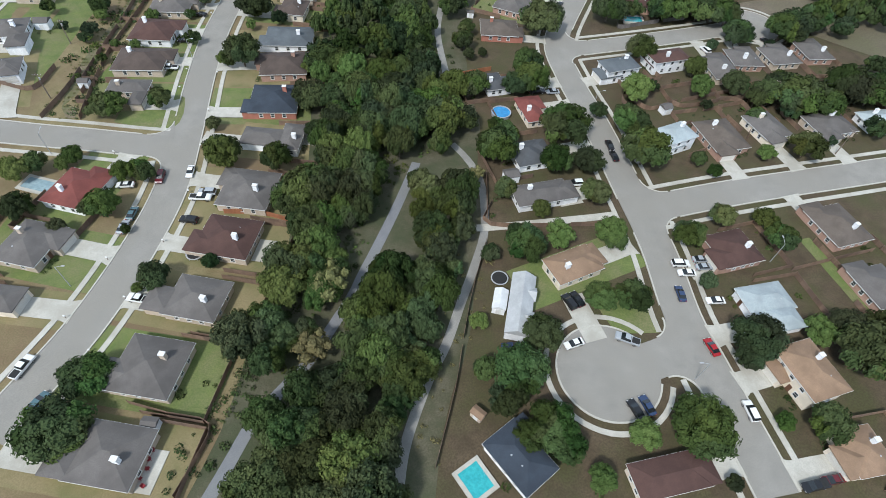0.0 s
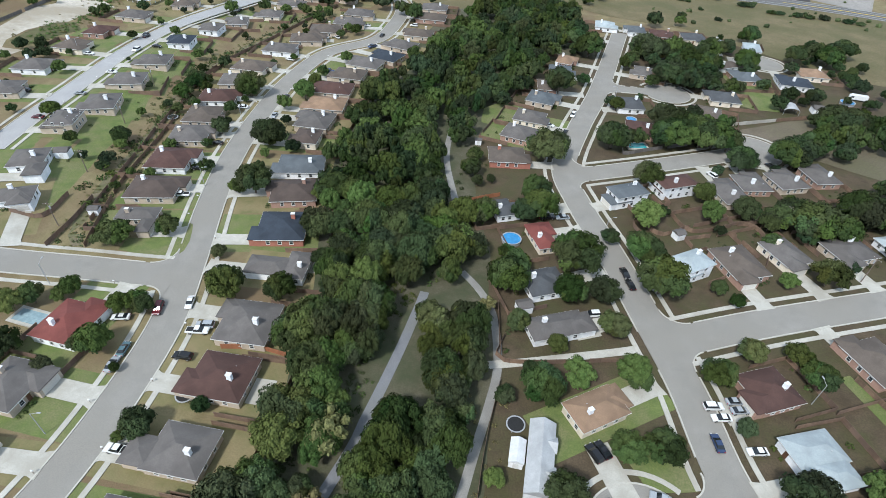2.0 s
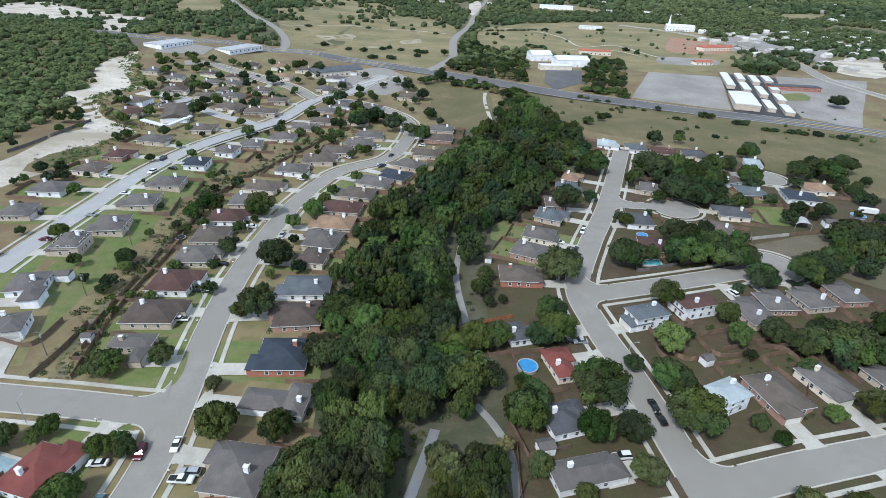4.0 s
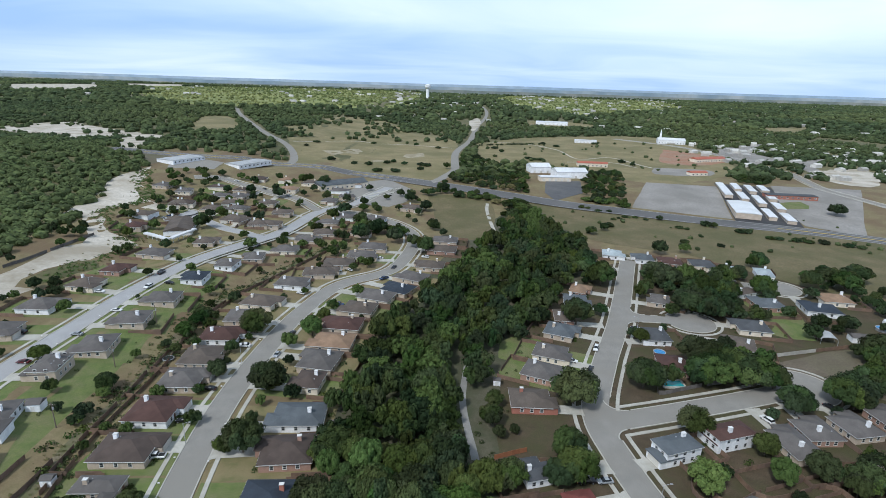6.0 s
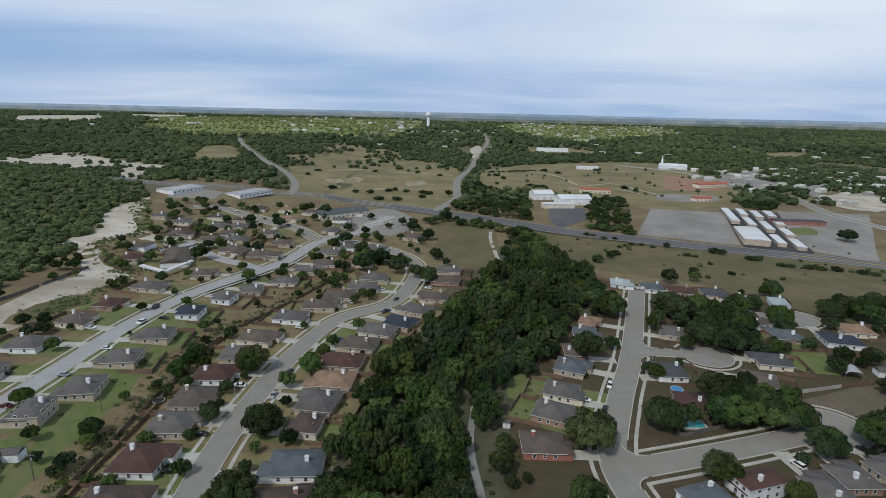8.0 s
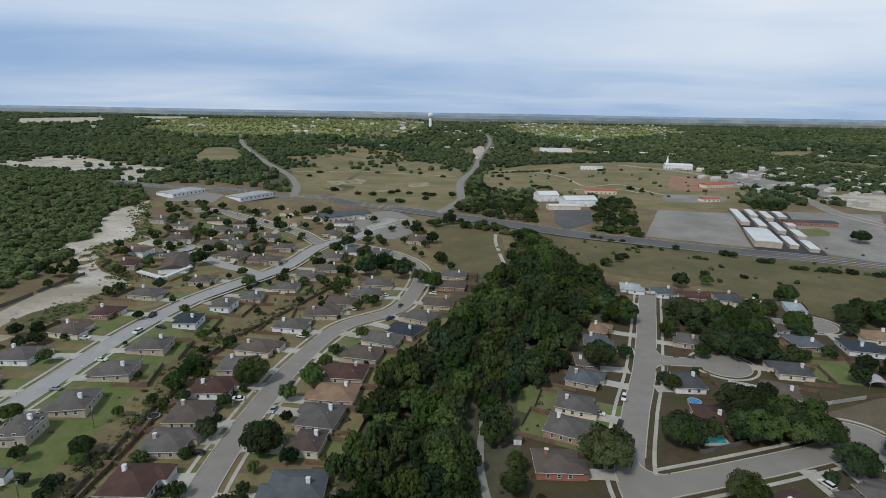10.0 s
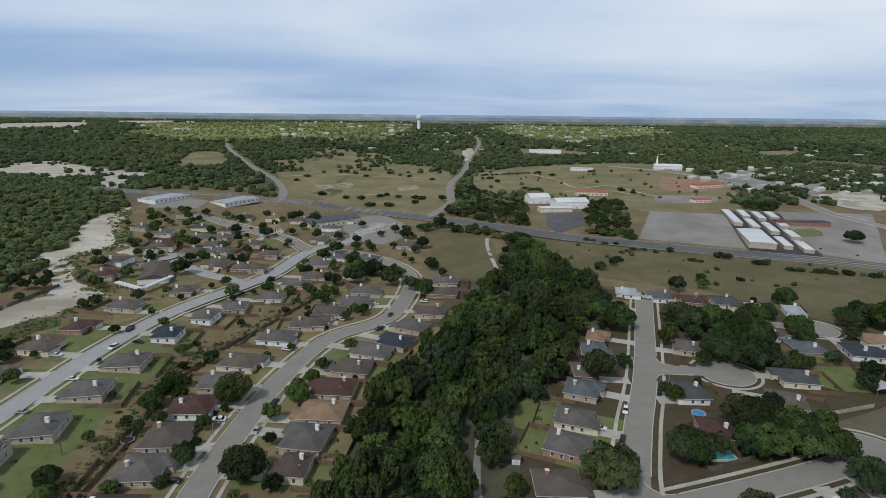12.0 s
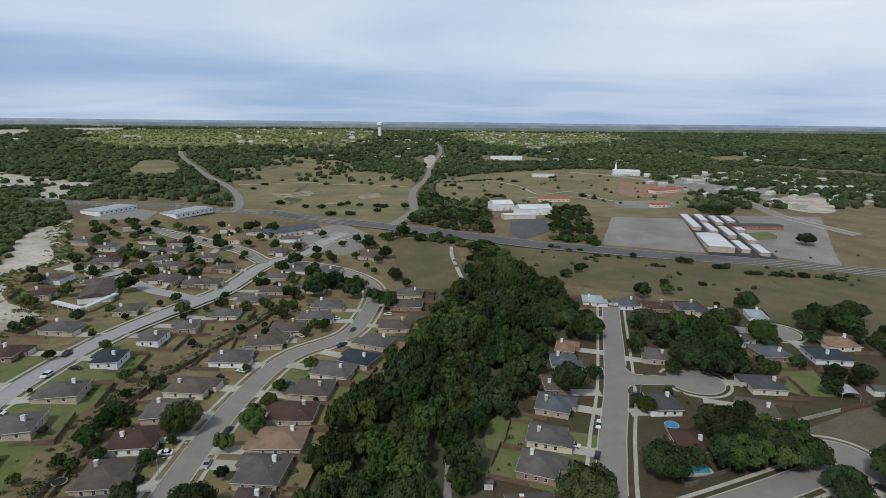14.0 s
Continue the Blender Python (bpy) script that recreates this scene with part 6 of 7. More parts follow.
CAR_SHAPES = {
    "sedan": dict(L=2.35, W=0.91, body=[(-2.33, 0.35), (-2.36, 0.70), (-2.25, 0.95), (-1.45, 1.02), (1.00, 0.98), (2.10, 0.82), (2.35, 0.62), (2.33, 0.35)], cab=[(-1.75, 1.0), (-1.05, 1.40), (0.30, 1.40), (1.15, 0.96)], top=(-1.0, 0.25, 1.40)),
    "suv": dict(L=2.4, W=0.97, body=[(-2.38, 0.40), (-2.42, 0.80), (-2.38, 1.12), (-1.6, 1.15), (1.00, 1.12), (2.15, 1.00), (2.40, 0.75), (2.38, 0.40)], cab=[(-2.34, 1.12), (-2.05, 1.70), (0.35, 1.72), (1.15, 1.10)], top=(-2.0, 0.3, 1.71)),
    "pickup": dict(L=2.85, W=1.0, body=[(-2.85, 0.50), (-2.88, 0.80), (-2.85, 1.12), (-0.75, 1.12), (1.45, 1.15), (2.65, 1.05), (2.88, 0.80), (2.85, 0.50)], cab=[(-0.80, 1.10), (-0.60, 1.78), (0.75, 1.80), (1.55, 1.12)], top=(-0.55, 0.7, 1.79)),
    "rv": dict(L=4.2, W=1.2, body=[(-4.2, 0.55), (-4.2, 2.95), (3.1, 3.0), (4.0, 2.4), (4.2, 1.2), (4.2, 0.55)], cab=[(2.4, 1.5), (2.45, 2.3), (3.6, 2.35), (4.05, 1.5)], top=(-4.0, 3.0, 3.0)),
}
CAR_WORDS = dict(sedan="sedan car", suv="sport utility vehicle", pickup="pickup truck", rv="motor home")
CARS = {}


def build_car(kind, colour):
    s = CAR_SHAPES[kind]
    base = empty("car" if kind != "pickup" else "pickup_truck", 0, 0, 0, 0, f"parked {colour} {CAR_WORDS[kind]} with dark windows", "car", "parked cars")
    bm = extrude_profile(s["body"], s["W"], s["W"] * 0.96, s["body"][3][1])
    bmesh.ops.bevel(bm, geom=[e for e in bm.edges if e.calc_length() > 0.5], offset=0.06, segments=1, affect="EDGES")
    part("body", bm, M["car_" + colour], base)
    w2 = s["W"] * 0.93
    part("cabin_glass", extrude_profile(s["cab"], w2 if kind != "rv" else s["W"] + 0.02, w2 * 0.80 if kind != "rv" else s["W"] + 0.02, s["cab"][1][1]), M["carglass"], base)
    a, b, z = s["top"]
    part("roof", box_bm(a, b, -w2 * 0.79, w2 * 0.79, z - 0.03, z + 0.04, 0.02), M["car_" + colour], base)
    if kind == "pickup":
        part("bed", box_bm(-2.7, -0.95, -0.8, 0.8, 1.09, 1.127), M["tyre"], base, "dark open cargo bed")
    for sx in (-1, 1):
        for sy in (-1, 1):
            wx = sx * s["L"] * 0.62
            tb = bmesh.new()
            bmesh.ops.create_cone(tb, segments=14, radius1=0.34, radius2=0.34, depth=0.24, cap_ends=True, matrix=pose(wx, sy * (s["W"] - 0.1), 0.34, 90, 0, 0))
            ty = part("wheel", tb, M["tyre"], base)
            rb = bmesh.new()
            bmesh.ops.create_cone(rb, segments=10, radius1=0.21, radius2=0.19, depth=0.26, cap_ends=True, matrix=pose(wx, sy * (s["W"] - 0.1), 0.34, 90, 0, 0))
            part("rim", rb, M["rim"], ty)
    zb = s["body"][1][1]
    for sy in (-1, 1):
        part("headlight", box_bm(s["L"] - 0.12, s["L"] + 0.01, sy * s["W"] * 0.7 - 0.2, sy * s["W"] * 0.7 + 0.2, zb - 0.1, zb + 0.06, 0.02), M["lamp_white"], base)
        part("tail_light", box_bm(-s["L"] - 0.03, -s["L"] + 0.1, sy * s["W"] * 0.75 - 0.15, sy * s["W"] * 0.75 + 0.15, zb - 0.05, zb + 0.18, 0.02), M["lamp_red"], base)
    return base


def car(x, y, mode, angle, colour, kind):
    """mode r: along the nearest street, d: square to it, x: at the given angle."""
    d, p, u = near_road(x, y)
    along = math.degrees(math.atan2(u.y, u.x))
    rz = {"r": along, "d": along + 90, "x": angle}[mode]
    z = gz(x, y) + (0.16 if d < 0 or mode == "r" else 0.24)
    rnd = random.Random(int(x * 3 + y))
    if rnd.random() < 0.5:
        rz += 180
    m = pose(x, y, z, 0, 0, rz + rnd.uniform(-4, 4))
    if (kind, colour) not in CARS:
        CARS[kind, colour] = build_car(kind, colour)
        CARS[kind, colour].matrix_basis = m
        return
    copy_thing(CARS[kind, colour], m)


car(-77.6, 39.0, "r", 0, "white", "pickup")
car(-71.0, 31.5, "r", 0, "teal", "sedan")
car(-71.3, 78.1, "r", 0, "silver", "sedan")
car(-70.7, 82.8, "r", 0, "teal", "sedan")
car(-67.9, 96.6, "r", 0, "maroon", "suv")
car(-60.5, 99.2, "r", 0, "white", "sedan")
car(-76.1, 93.1, "d", 0, "white", "sedan")
car(-55.0, 89.3, "d", 0, "white", "pickup")
car(-53.8, 91.3, "d", 0, "silver", "suv")
car(-55.7, 81.1, "d", 0, "black", "suv")
car(-59.8, 56.4, "d", 0, "white", "pickup")
car(-65.9, 21.2, "d", 0, "black", "pickup")
car(39.9, 47.0, "x", 20, "white", "sedan")
car(52.6, 48.4, "x", -20, "silver", "pickup")
car(72.1, 46.8, "r", 0, "red", "sedan")
car(75.5, 31.6, "r", 0, "white", "suv")
car(71.9, 71.1, "d", 0, "white", "suv")
car(72.6, 68.0, "d", 0, "white", "sedan")
car(77.8, 72.6, "d", 0, "silver", "sedan")
car(77.9, 70.1, "d", 0, "silver", "sedan")
car(77.3, 59.7, "d", 0, "white", "sedan")
car(69.1, 61.6, "r", 0, "blue", "sedan")
car(40.6, 58.3, "x", -65, "black", "suv")
car(42.7, 59.2, "x", -65, "black", "sedan")
car(25.4, 45.9, "x", 5, "blue", "sedan")
car(25.3, 44.1, "x", 5, "white", "sedan")
car(53.2, 32.5, "x", -70, "blue", "sedan")
car(50.5, 31.6, "x", -70, "black", "sedan")
car(82.7, 16.6, "d", 0, "black", "pickup")
car(86.8, 17.7, "d", 0, "maroon", "sedan")
car(63.0, 117.4, "r", 0, "black", "sedan")
car(63.3, 112.4, "r", 0, "black", "sedan")
car(49.0, 99.7, "d", 0, "white", "suv")
car(43.2, 144.5, "d", 0, "black", "pickup")
car(48.7, 144.8, "d", 0, "silver", "sedan")
car(-81.6, 149.4, "d", 0, "white", "pickup")
car(-81.6, 166.6, "d", 0, "black", "sedan")
car(-80.8, 218.7, "d", 0, "white", "sedan")
car(-64.3, 230.7, "r", 0, "black", "sedan")
car(-65.1, 211.5, "r", 0, "silver", "sedan")
car(-81.2, 185.5, "d", 0, "black", "sedan")
car(-72.5, 276.4, "d", 0, "white", "sedan")
car(-53.7, 313.9, "d", 0, "white", "sedan")
car(-39.0, 337.3, "d", 0, "white", "sedan")
car(-32.1, 301.5, "r", 0, "blue", "pickup")
car(-50.2, 262.9, "d", 0, "blue", "pickup")
car(-28.4, 320.8, "r", 0, "black", "sedan")
car(-10.4, 341.8, "d", 0, "white", "suv")
car(-150.9, 289.0, "r", 0, "black", "sedan")
car(-147.7, 269.2, "r", 0, "white", "suv")
car(-139.9, 275.4, "d", 0, "black", "sedan")
car(-166.8, 260.9, "d", 0, "white", "sedan")
car(67.5, 225.2, "r", 0, "white", "suv")
car(60.7, 207.9, "r", 0, "black", "sedan")
car(54.6, 213.8, "d", 0, "white", "sedan")
car(91.3, 245.9, "d", 0, "black", "sedan")
# stand-in: a white SUV in place of a parked white boat
car(113.2, 176.9, "d", 0, "white", "suv")
car(221.5, 258.4, "x", -20, "white", "rv")
car(-152.7, 193.2, "d", 0, "maroon", "sedan")
car(-171.1, 215.9, "d", 0, "black", "suv")
car(-148.2, 216.1, "d", 0, "silver", "sedan")
car(-146.0, 239.9, "d", 0, "white", "sedan")
car(140.8, 185.6, "d", 0, "black", "sedan")
car(118.9, 272.4, "x", 0, "black", "suv")
car(-72.9, 281.2, "d", 0, "white", "sedan")
car(-60.0, 313.0, "d", 0, "white", "sedan")
car(-80.4, 218.0, "d", 0, "white", "sedan")
car(-152.4, 291.5, "r", 0, "black", "sedan")
car(-147.1, 269.0, "r", 0, "white", "suv")
car(-203.7, 411.6, "x", 10, "black", "sedan")
car(-200.6, 394.0, "x", 30, "white", "sedan")
car(-50.5, 510.3, "x", 60, "black", "sedan")
car(-41.8, 529.0, "x", 60, "maroon", "sedan")
car(-203.0, 402.9, "x", 5, "blue", "sedan")
car(-205.6, 416.8, "x", 10, "black", "suv")
car(-203.5, 395.8, "x", -15, "silver", "sedan")
car(-119.5, 349.6, "r", 0, "black", "sedan")
car(-199.5, 526.4, "r", 0, "white", "sedan")
car(-165.7, 505.9, "r", 0, "black", "sedan")
car(-138.2, 486.6, "r", 0, "silver", "suv")
car(-217.5, 524.5, "r", 0, "white", "suv")


# ---- pools, sheds, garden things ----
def pool(x, y, rot, w, d, water="water", label="turquoise in-ground swimming pool with pale coping"):
    base = empty("swimming_pool", x, y, gz(x, y) + 0.3, rot, label, "pool")
    bm = bmesh.new()
    for a in (-1, 1):
        box(bm, a * (w / 2 + 0.4) - 0.4, a * (w / 2 + 0.4) + 0.4, -d / 2 - 0.8, d / 2 + 0.8, -1.0, 0.24)
        box(bm, -w / 2, w / 2, a * (d / 2 + 0.4) - 0.4, a * (d / 2 + 0.4) + 0.4, -1.0, 0.24)
    part("coping", bm, M["walk"], base)
    part("water", box_bm(-w / 2, w / 2, -d / 2, d / 2, -0.3, 0.16), M[water], base, "calm pool water")
    lad = bmesh.new()
    for o in (-0.25, 0.25):
        limb(lad, (w / 2 - 0.3, o, 0.1), (w / 2 - 0.3, o, 0.9), 0.03, 0.03)
        limb(lad, (w / 2 - 0.3, o, 0.9), (w / 2 + 0.4, o, 0.9), 0.03, 0.03)
        limb(lad, (w / 2 + 0.4, o, 0.9), (w / 2 + 0.4, o, 0.2), 0.03, 0.03)
    part("ladder", lad, M["steel"], base)


def round_pool(x, y, r, label="round above-ground pool with blue water"):
    base = empty("round_pool", x, y, gz(x, y), 0, label, "pool")
    bm = bmesh.new()
    n = 28
    ring = [[bm.verts.new((q * math.cos(6.2832 * k / n), q * math.sin(6.2832 * k / n), z)) for k in range(n)] for q, z in ((r, -0.2), (r, 1.2), (r + 0.18, 1.22), (r + 0.18, 1.28), (r - 0.15, 1.28), (r - 0.15, 0.9))]
    for a, b in zip(ring, ring[1:]):
        for k in range(n):
            bm.faces.new((a[k], a[(k + 1) % n], b[(k + 1) % n], b[k]))
    part("wall", bm, M["steel"], base)
    wb = bmesh.new()
    bmesh.ops.create_circle(wb, cap_ends=True, segments=n, radius=r - 0.14, matrix=pose(0, 0, 1.05))
    part("water", wb, M["pool_blue"], base, "bright blue pool water")


def trampoline(x, y, r=2.2):
    base = empty("trampoline", x, y, gz(x, y), 0, "round black garden trampoline with pale rim", "trampoline")
    bm = bmesh.new()
    bmesh.ops.create_cone(bm, segments=20, radius1=r * 0.85, radius2=r * 0.85, depth=0.05, cap_ends=True, matrix=pose(0, 0, 0.8))
    part("mat", bm, M["tyre"], base)
    bm = bmesh.new()
    n = 20
    ring = [[bm.verts.new((q * math.cos(6.2832 * k / n), q * math.sin(6.2832 * k / n), z)) for k in range(n)] for q, z in ((r * 0.86, 0.84), (r, 0.84), (r, 0.76), (r * 0.86, 0.76))]
    for i in range(4):
        a, b = ring[i], ring[(i + 1) % 4]
        for k in range(n):
            bm.faces.new((a[k], a[(k + 1) % n], b[(k + 1) % n], b[k]))
    part("rim", bm, M["steel"], base)
    for k in range(6):
        lb = bmesh.new()
        limb(lb, (r * 0.93 * math.cos(k * 1.047), r * 0.93 * math.sin(k * 1.047), -0.1), (r * 0.93 * math.cos(k * 1.047), r * 0.93 * math.sin(k * 1.047), 0.78), 0.04, 0.04)
        part("leg", lb, M["steel"], base)


def shed(x, y, rot, w, d, h, wall="wall_white", roof="roof_grey", label="small white garden shed with gabled roof"):
    base = empty("shed", x, y, gz(x, y), rot, label, "shed", "garden sheds")
    part("wall", box_bm(-w / 2, w / 2, -d / 2, d / 2, -0.2, h), M[wall], base)
    rb = bmesh.new()
    hip_mesh(rb, 0, 0, w, d, h - 0.02, 0.2, 0.5, 2, 0.08)
    part("roof", rb, M[roof], base)
    part("door", box_bm(-0.6, 0.6, -d / 2 - 0.05, -d / 2 + 0.02, 0.05, min(1.9, h - 0.1)), M["trim"], base)


def patio(x, y, rot, w, d, top=0.2):
    v = [Matrix.Rotation(radians(rot), 2) @ Vector((a * w / 2, b * d / 2)) + Vector((x, y)) for a, b in ((-1, -1), (1, -1), (1, 1), (-1, 1))]
    lo = [(p.x, p.y, gz(x, y) - 0.1) for p in v]
    hi = [(p.x, p.y, gz(x, y) + top) for p in v]
    tagged(mesh_ob("patio", lo + hi, [(4, 5, 6, 7), (0, 1, 5, 4), (1, 2, 6, 5), (2, 3, 7, 6), (3, 0, 4, 7)], M["walk"]), "pale concrete patio slab behind a house", kind="structure")


def carport(x, y, rot, w=7.0, d=8.0):
    base = empty("carport", x, y, gz(x, y), rot, "open carport with an arched pale metal roof", "carport")
    bm = bmesh.new()
    n = 10
    rows = []
    for k in range(n + 1):
        a = math.pi * k / n
        rows.append([bm.verts.new((-w / 2 * math.cos(a), s * d / 2, 2.4 + q + 1.3 * math.sin(a))) for s in (-1, 1) for q in (0.0, 0.08)])
    for a, b in zip(rows, rows[1:]):
        for i, j in ((1, 3), (2, 0), (0, 1), (3, 2)):
            bm.faces.new((a[i], b[i], b[j], a[j]))
    bmesh.ops.recalc_face_normals(bm, faces=bm.faces)
    part("roof", bm, M["roof_metal"], base)
    for sx in (-1, 1):
        for sy in (-0.95, 0, 0.95):
            part("post", box_bm(sx * (w / 2 - 0.1) - 0.06, sx * (w / 2 - 0.1) + 0.06, sy * d / 2 - 0.06, sy * d / 2 + 0.06, -0.3, 2.55), M["steel"], base)


# ---- poles and wires ----
def utility_pole(x, y, rot=0.0, h=10.0):
    base = empty("utility_pole", x, y, gz(x, y), rot, "weathered timber utility pole with crossarm", "pole", "utility poles")
    bm = bmesh.new()
    limb(bm, (0, 0, -0.5), (0, 0, h), 0.17, 0.11, 8)
    part("post", bm, M["pole"], base)
    arm = part("crossarm", box_bm(-1.3, 1.3, -0.06, 0.06, h - 0.8, h - 0.65), M["pole"], base)
    for o in (-1.2, -0.4, 0.4, 1.2):
        ib = bmesh.new()
        limb(ib, (o, 0, h - 0.66), (o, 0, h - 0.42), 0.05, 0.03)
        part("insulator", ib, M["trim"], arm)
    tb = bmesh.new()
    limb(tb, (0.3, 0, h - 2.4), (0.3, 0, h - 1.5), 0.24, 0.24, 10)
    part("transformer", tb, M["steel"], base, "grey can transformer")


def wires(a, b, za=9.4):
    for o in (-1.2, 0.4, 1.2):
        bm = bmesh.new()
        d = Vector((b[0] - a[0], b[1] - a[1]))
        s = Vector((-d.y, d.x)).normalized() * o
        pts = []
        for k in range(9):
            t = k / 8
            px, py = a[0] + d.x * t + s.x, a[1] + d.y * t + s.y
            z = (gz(*a) * (1 - t) + gz(*b) * t) + za - 1.4 * 4 * t * (1 - t)
            pts.append((px, py, z))
        for p, q in zip(pts, pts[1:]):
            limb(bm, p, q, 0.025, 0.025, 4)
        me = bpy.data.meshes.new("power_line")
        bm.to_mesh(me)
        bm.free()
        me.materials.append(M["wire"])
        tagged(new("power_line", me), "thin dark overhead cable between poles", "cable", "overhead cables")


def street_lamp(x, y, rot):
    base = empty("street_lamp", x, y, gz(x, y), rot, "slim grey street lamp with an arm", "lamp", "street lamps")
    bm = bmesh.new()
    limb(bm, (0, 0, -0.3), (0, 0, 7.5), 0.11, 0.07, 8)
    part("post", bm, M["steel"], base)
    ab = bmesh.new()
    limb(ab, (0, 0, 7.4), (1.8, 0, 8.0), 0.05, 0.04)
    arm = part("arm", ab, M["steel"], base)
    part("lamp_head", box_bm(1.6, 2.4, -0.15, 0.15, 7.9, 8.05, 0.03), M["steel"], arm)


for px, py, pr in ((124, 143, 20), (158, 150, 10), (192, 158, 10), (137, 118, 20)):
    utility_pole(px, py, pr + 90)
wires((124, 143), (158, 150))
wires((158, 150), (192, 158))
for px, py in ((-112, 130), (-118, 160), (-121, 196), (-124, 232)):
    utility_pole(px, py, 0, 9.0)
for lx, ly, lr in ((-101, 105, 90), (-76, 156, 0), (-77, 205, 0), (66, 39, 180), (97, 73, 90), (61, 136, 0), (91, 243, 180), (-172, 262, 0), (-77, 60, 0)):
    street_lamp(lx, ly, lr)


# ---- gully fences and brush ----
def fence_line(pts, material, label):
    line = smooth_line(pts, 2.4)
    fe = empty("fence", line[0].x, line[0].y, gz(line[0].x, line[0].y), 0, label, "fence", "yard fences")
    pm = shared("panel_" + material, lambda: box_bm(-1.2, 1.2, -0.025, 0.025, 0.05, 1.75), M[material])
    po = shared("post_" + material, lambda: box_bm(-0.05, 0.05, -0.05, 0.05, -0.4, 1.85), M[material])
    o = Vector((line[0].x, line[0].y, gz(line[0].x, line[0].y)))
    for i, (p, q) in enumerate(zip(line, line[1:])):
        if i % 23 == 11 or near_road((p.x + q.x) / 2, (p.y + q.y) / 2)[0] < 1.0:
            continue
        c = (p + q) / 2
        an = math.degrees(math.atan2(q.y - p.y, q.x - p.x))
        share("panel", pm, fe, pose(c.x - o.x, c.y - o.y, gz(c.x, c.y) - o.z, 0, noise.noise((c.x, c.y, 2)) * 2, an) @ Matrix.Diagonal(((q - p).length / 2.4, 1, 1, 1)))
        share("post", po, fe, pose(p.x - o.x, p.y - o.y, gz(p.x, p.y) - o.z, 0, 0, an))


GULLY = [(-104, 121), (-107, 140), (-109, 160), (-109, 199), (-113, 232), (-109, 267), (-96, 301), (-80, 344), (-67, 374)]
zone("gully", [(x - 1.6, y) for x, y in GULLY] + [(x + 2.6, y + 1) for x, y in GULLY[::-1]], M["gully"], "brown eroded gully with brush and dirt", 0.09, 6.0)
fence_line([(x + 4.5, y) for x, y in GULLY], "fence", "weathered fence along the gully edge")
fence_line([(-47.6, 84.4), (-38.4, 84.4), (-30.6, 82.3)], "fence_red", "fresh reddish cedar fence behind a house")
fence_line([(-56.1, 53.1), (-48.2, 51.8), (-40.7, 49.8)], "fence", "weathered cedar fence at a yard boundary")
fence_line([(-53.6, 31.7), (-45.1, 29.5), (-36.2, 27.3), (-37.7, 19.1), (-39.3, 13.9)], "fence", "weathered cedar fence at a yard boundary")
fence_line([(21.6, 76.8), (17.2, 60.6), (14.7, 48.1), (12.5, 35.8), (8.3, 19.5)], "fence", "weathered cedar fence at a yard boundary")
fence_line([(24.1, 91.3), (23.2, 82.9), (53.2, 84.0)], "fence", "weathered cedar fence at a yard boundary")
fence_line([(87.4, 153.1), (91.8, 140.0), (113.5, 144.8), (116.2, 130.8)], "fence", "weathered cedar fence at a yard boundary")
fence_line([(101.6, 70.2), (116.0, 74.4), (132.4, 78.9)], "fence", "weathered cedar fence at a yard boundary")
fence_line([(110.1, 56.5), (118.8, 54.3)], "fence", "weathered cedar fence at a yard boundary")
fence_line([(79.8, 156.0), (72.5, 142.0), (78.1, 132.9)], "fence", "weathered cedar fence at a yard boundary")
fence_line([(137.4, 221.7), (150.6, 225.3), (164.3, 229.0)], "fence_pale", "pale grey-white plank fence along a field")
fence_line([(164.3, 229.0), (191.0, 236.0)], "fence", "weathered cedar fence at a yard boundary")
fence_line([(85.0, 201.2), (81.9, 191.6), (90.8, 194.3), (102.6, 198.4), (112.3, 201.3)], "fence_grey", "dark grey weathered fence")
fence_line([(-224.5, 275.3), (-222.5, 291.6), (-221.2, 315.8), (-219.2, 340.7)], "fence_grey", "dark grey weathered fence")
fence_line([(73.4, 153.2), (79.5, 138.0), (91.6, 142.3), (117.8, 151.4)], "fence", "weathered cedar fence at a yard boundary")
fence_line([(-110.2, 120.1), (-109.0, 133.2), (-109.1, 145.8)], "fence", "weathered cedar fence at a yard boundary")
fence_line([(-127.7, 133.3), (-118.0, 132.9), (-116.8, 145.8)], "fence", "weathered cedar fence at a yard boundary")
fence_line([(120.6, 142.0), (109.4, 123.1)], "fence", "weathered cedar fence at a yard boundary")
fence_line([(23.2, 102.8), (22.4, 84.9)], "fence", "weathered cedar fence at a yard boundary")
fence_line([(17.1, 150.2), (41.0, 154.3)], "fence", "weathered cedar fence at a yard boundary")
fence_line([(17.9, 153.3), (23.3, 155.5), (28.2, 157.3)], "fence_red", "fresh reddish cedar fence behind a house")
SCRUB_EDGE = [(-200, 270), (-199, 292), (-195, 308), (-193, 325), (-198, 346), (-216, 359), (-235, 377), (-247, 400), (-238, 414), (-238, 441), (-270, 488), (-291, 537)]
POOL_SPOTS = [(15.6, 18.3), (89.7, 198.9), (-98.4, 92.3)]


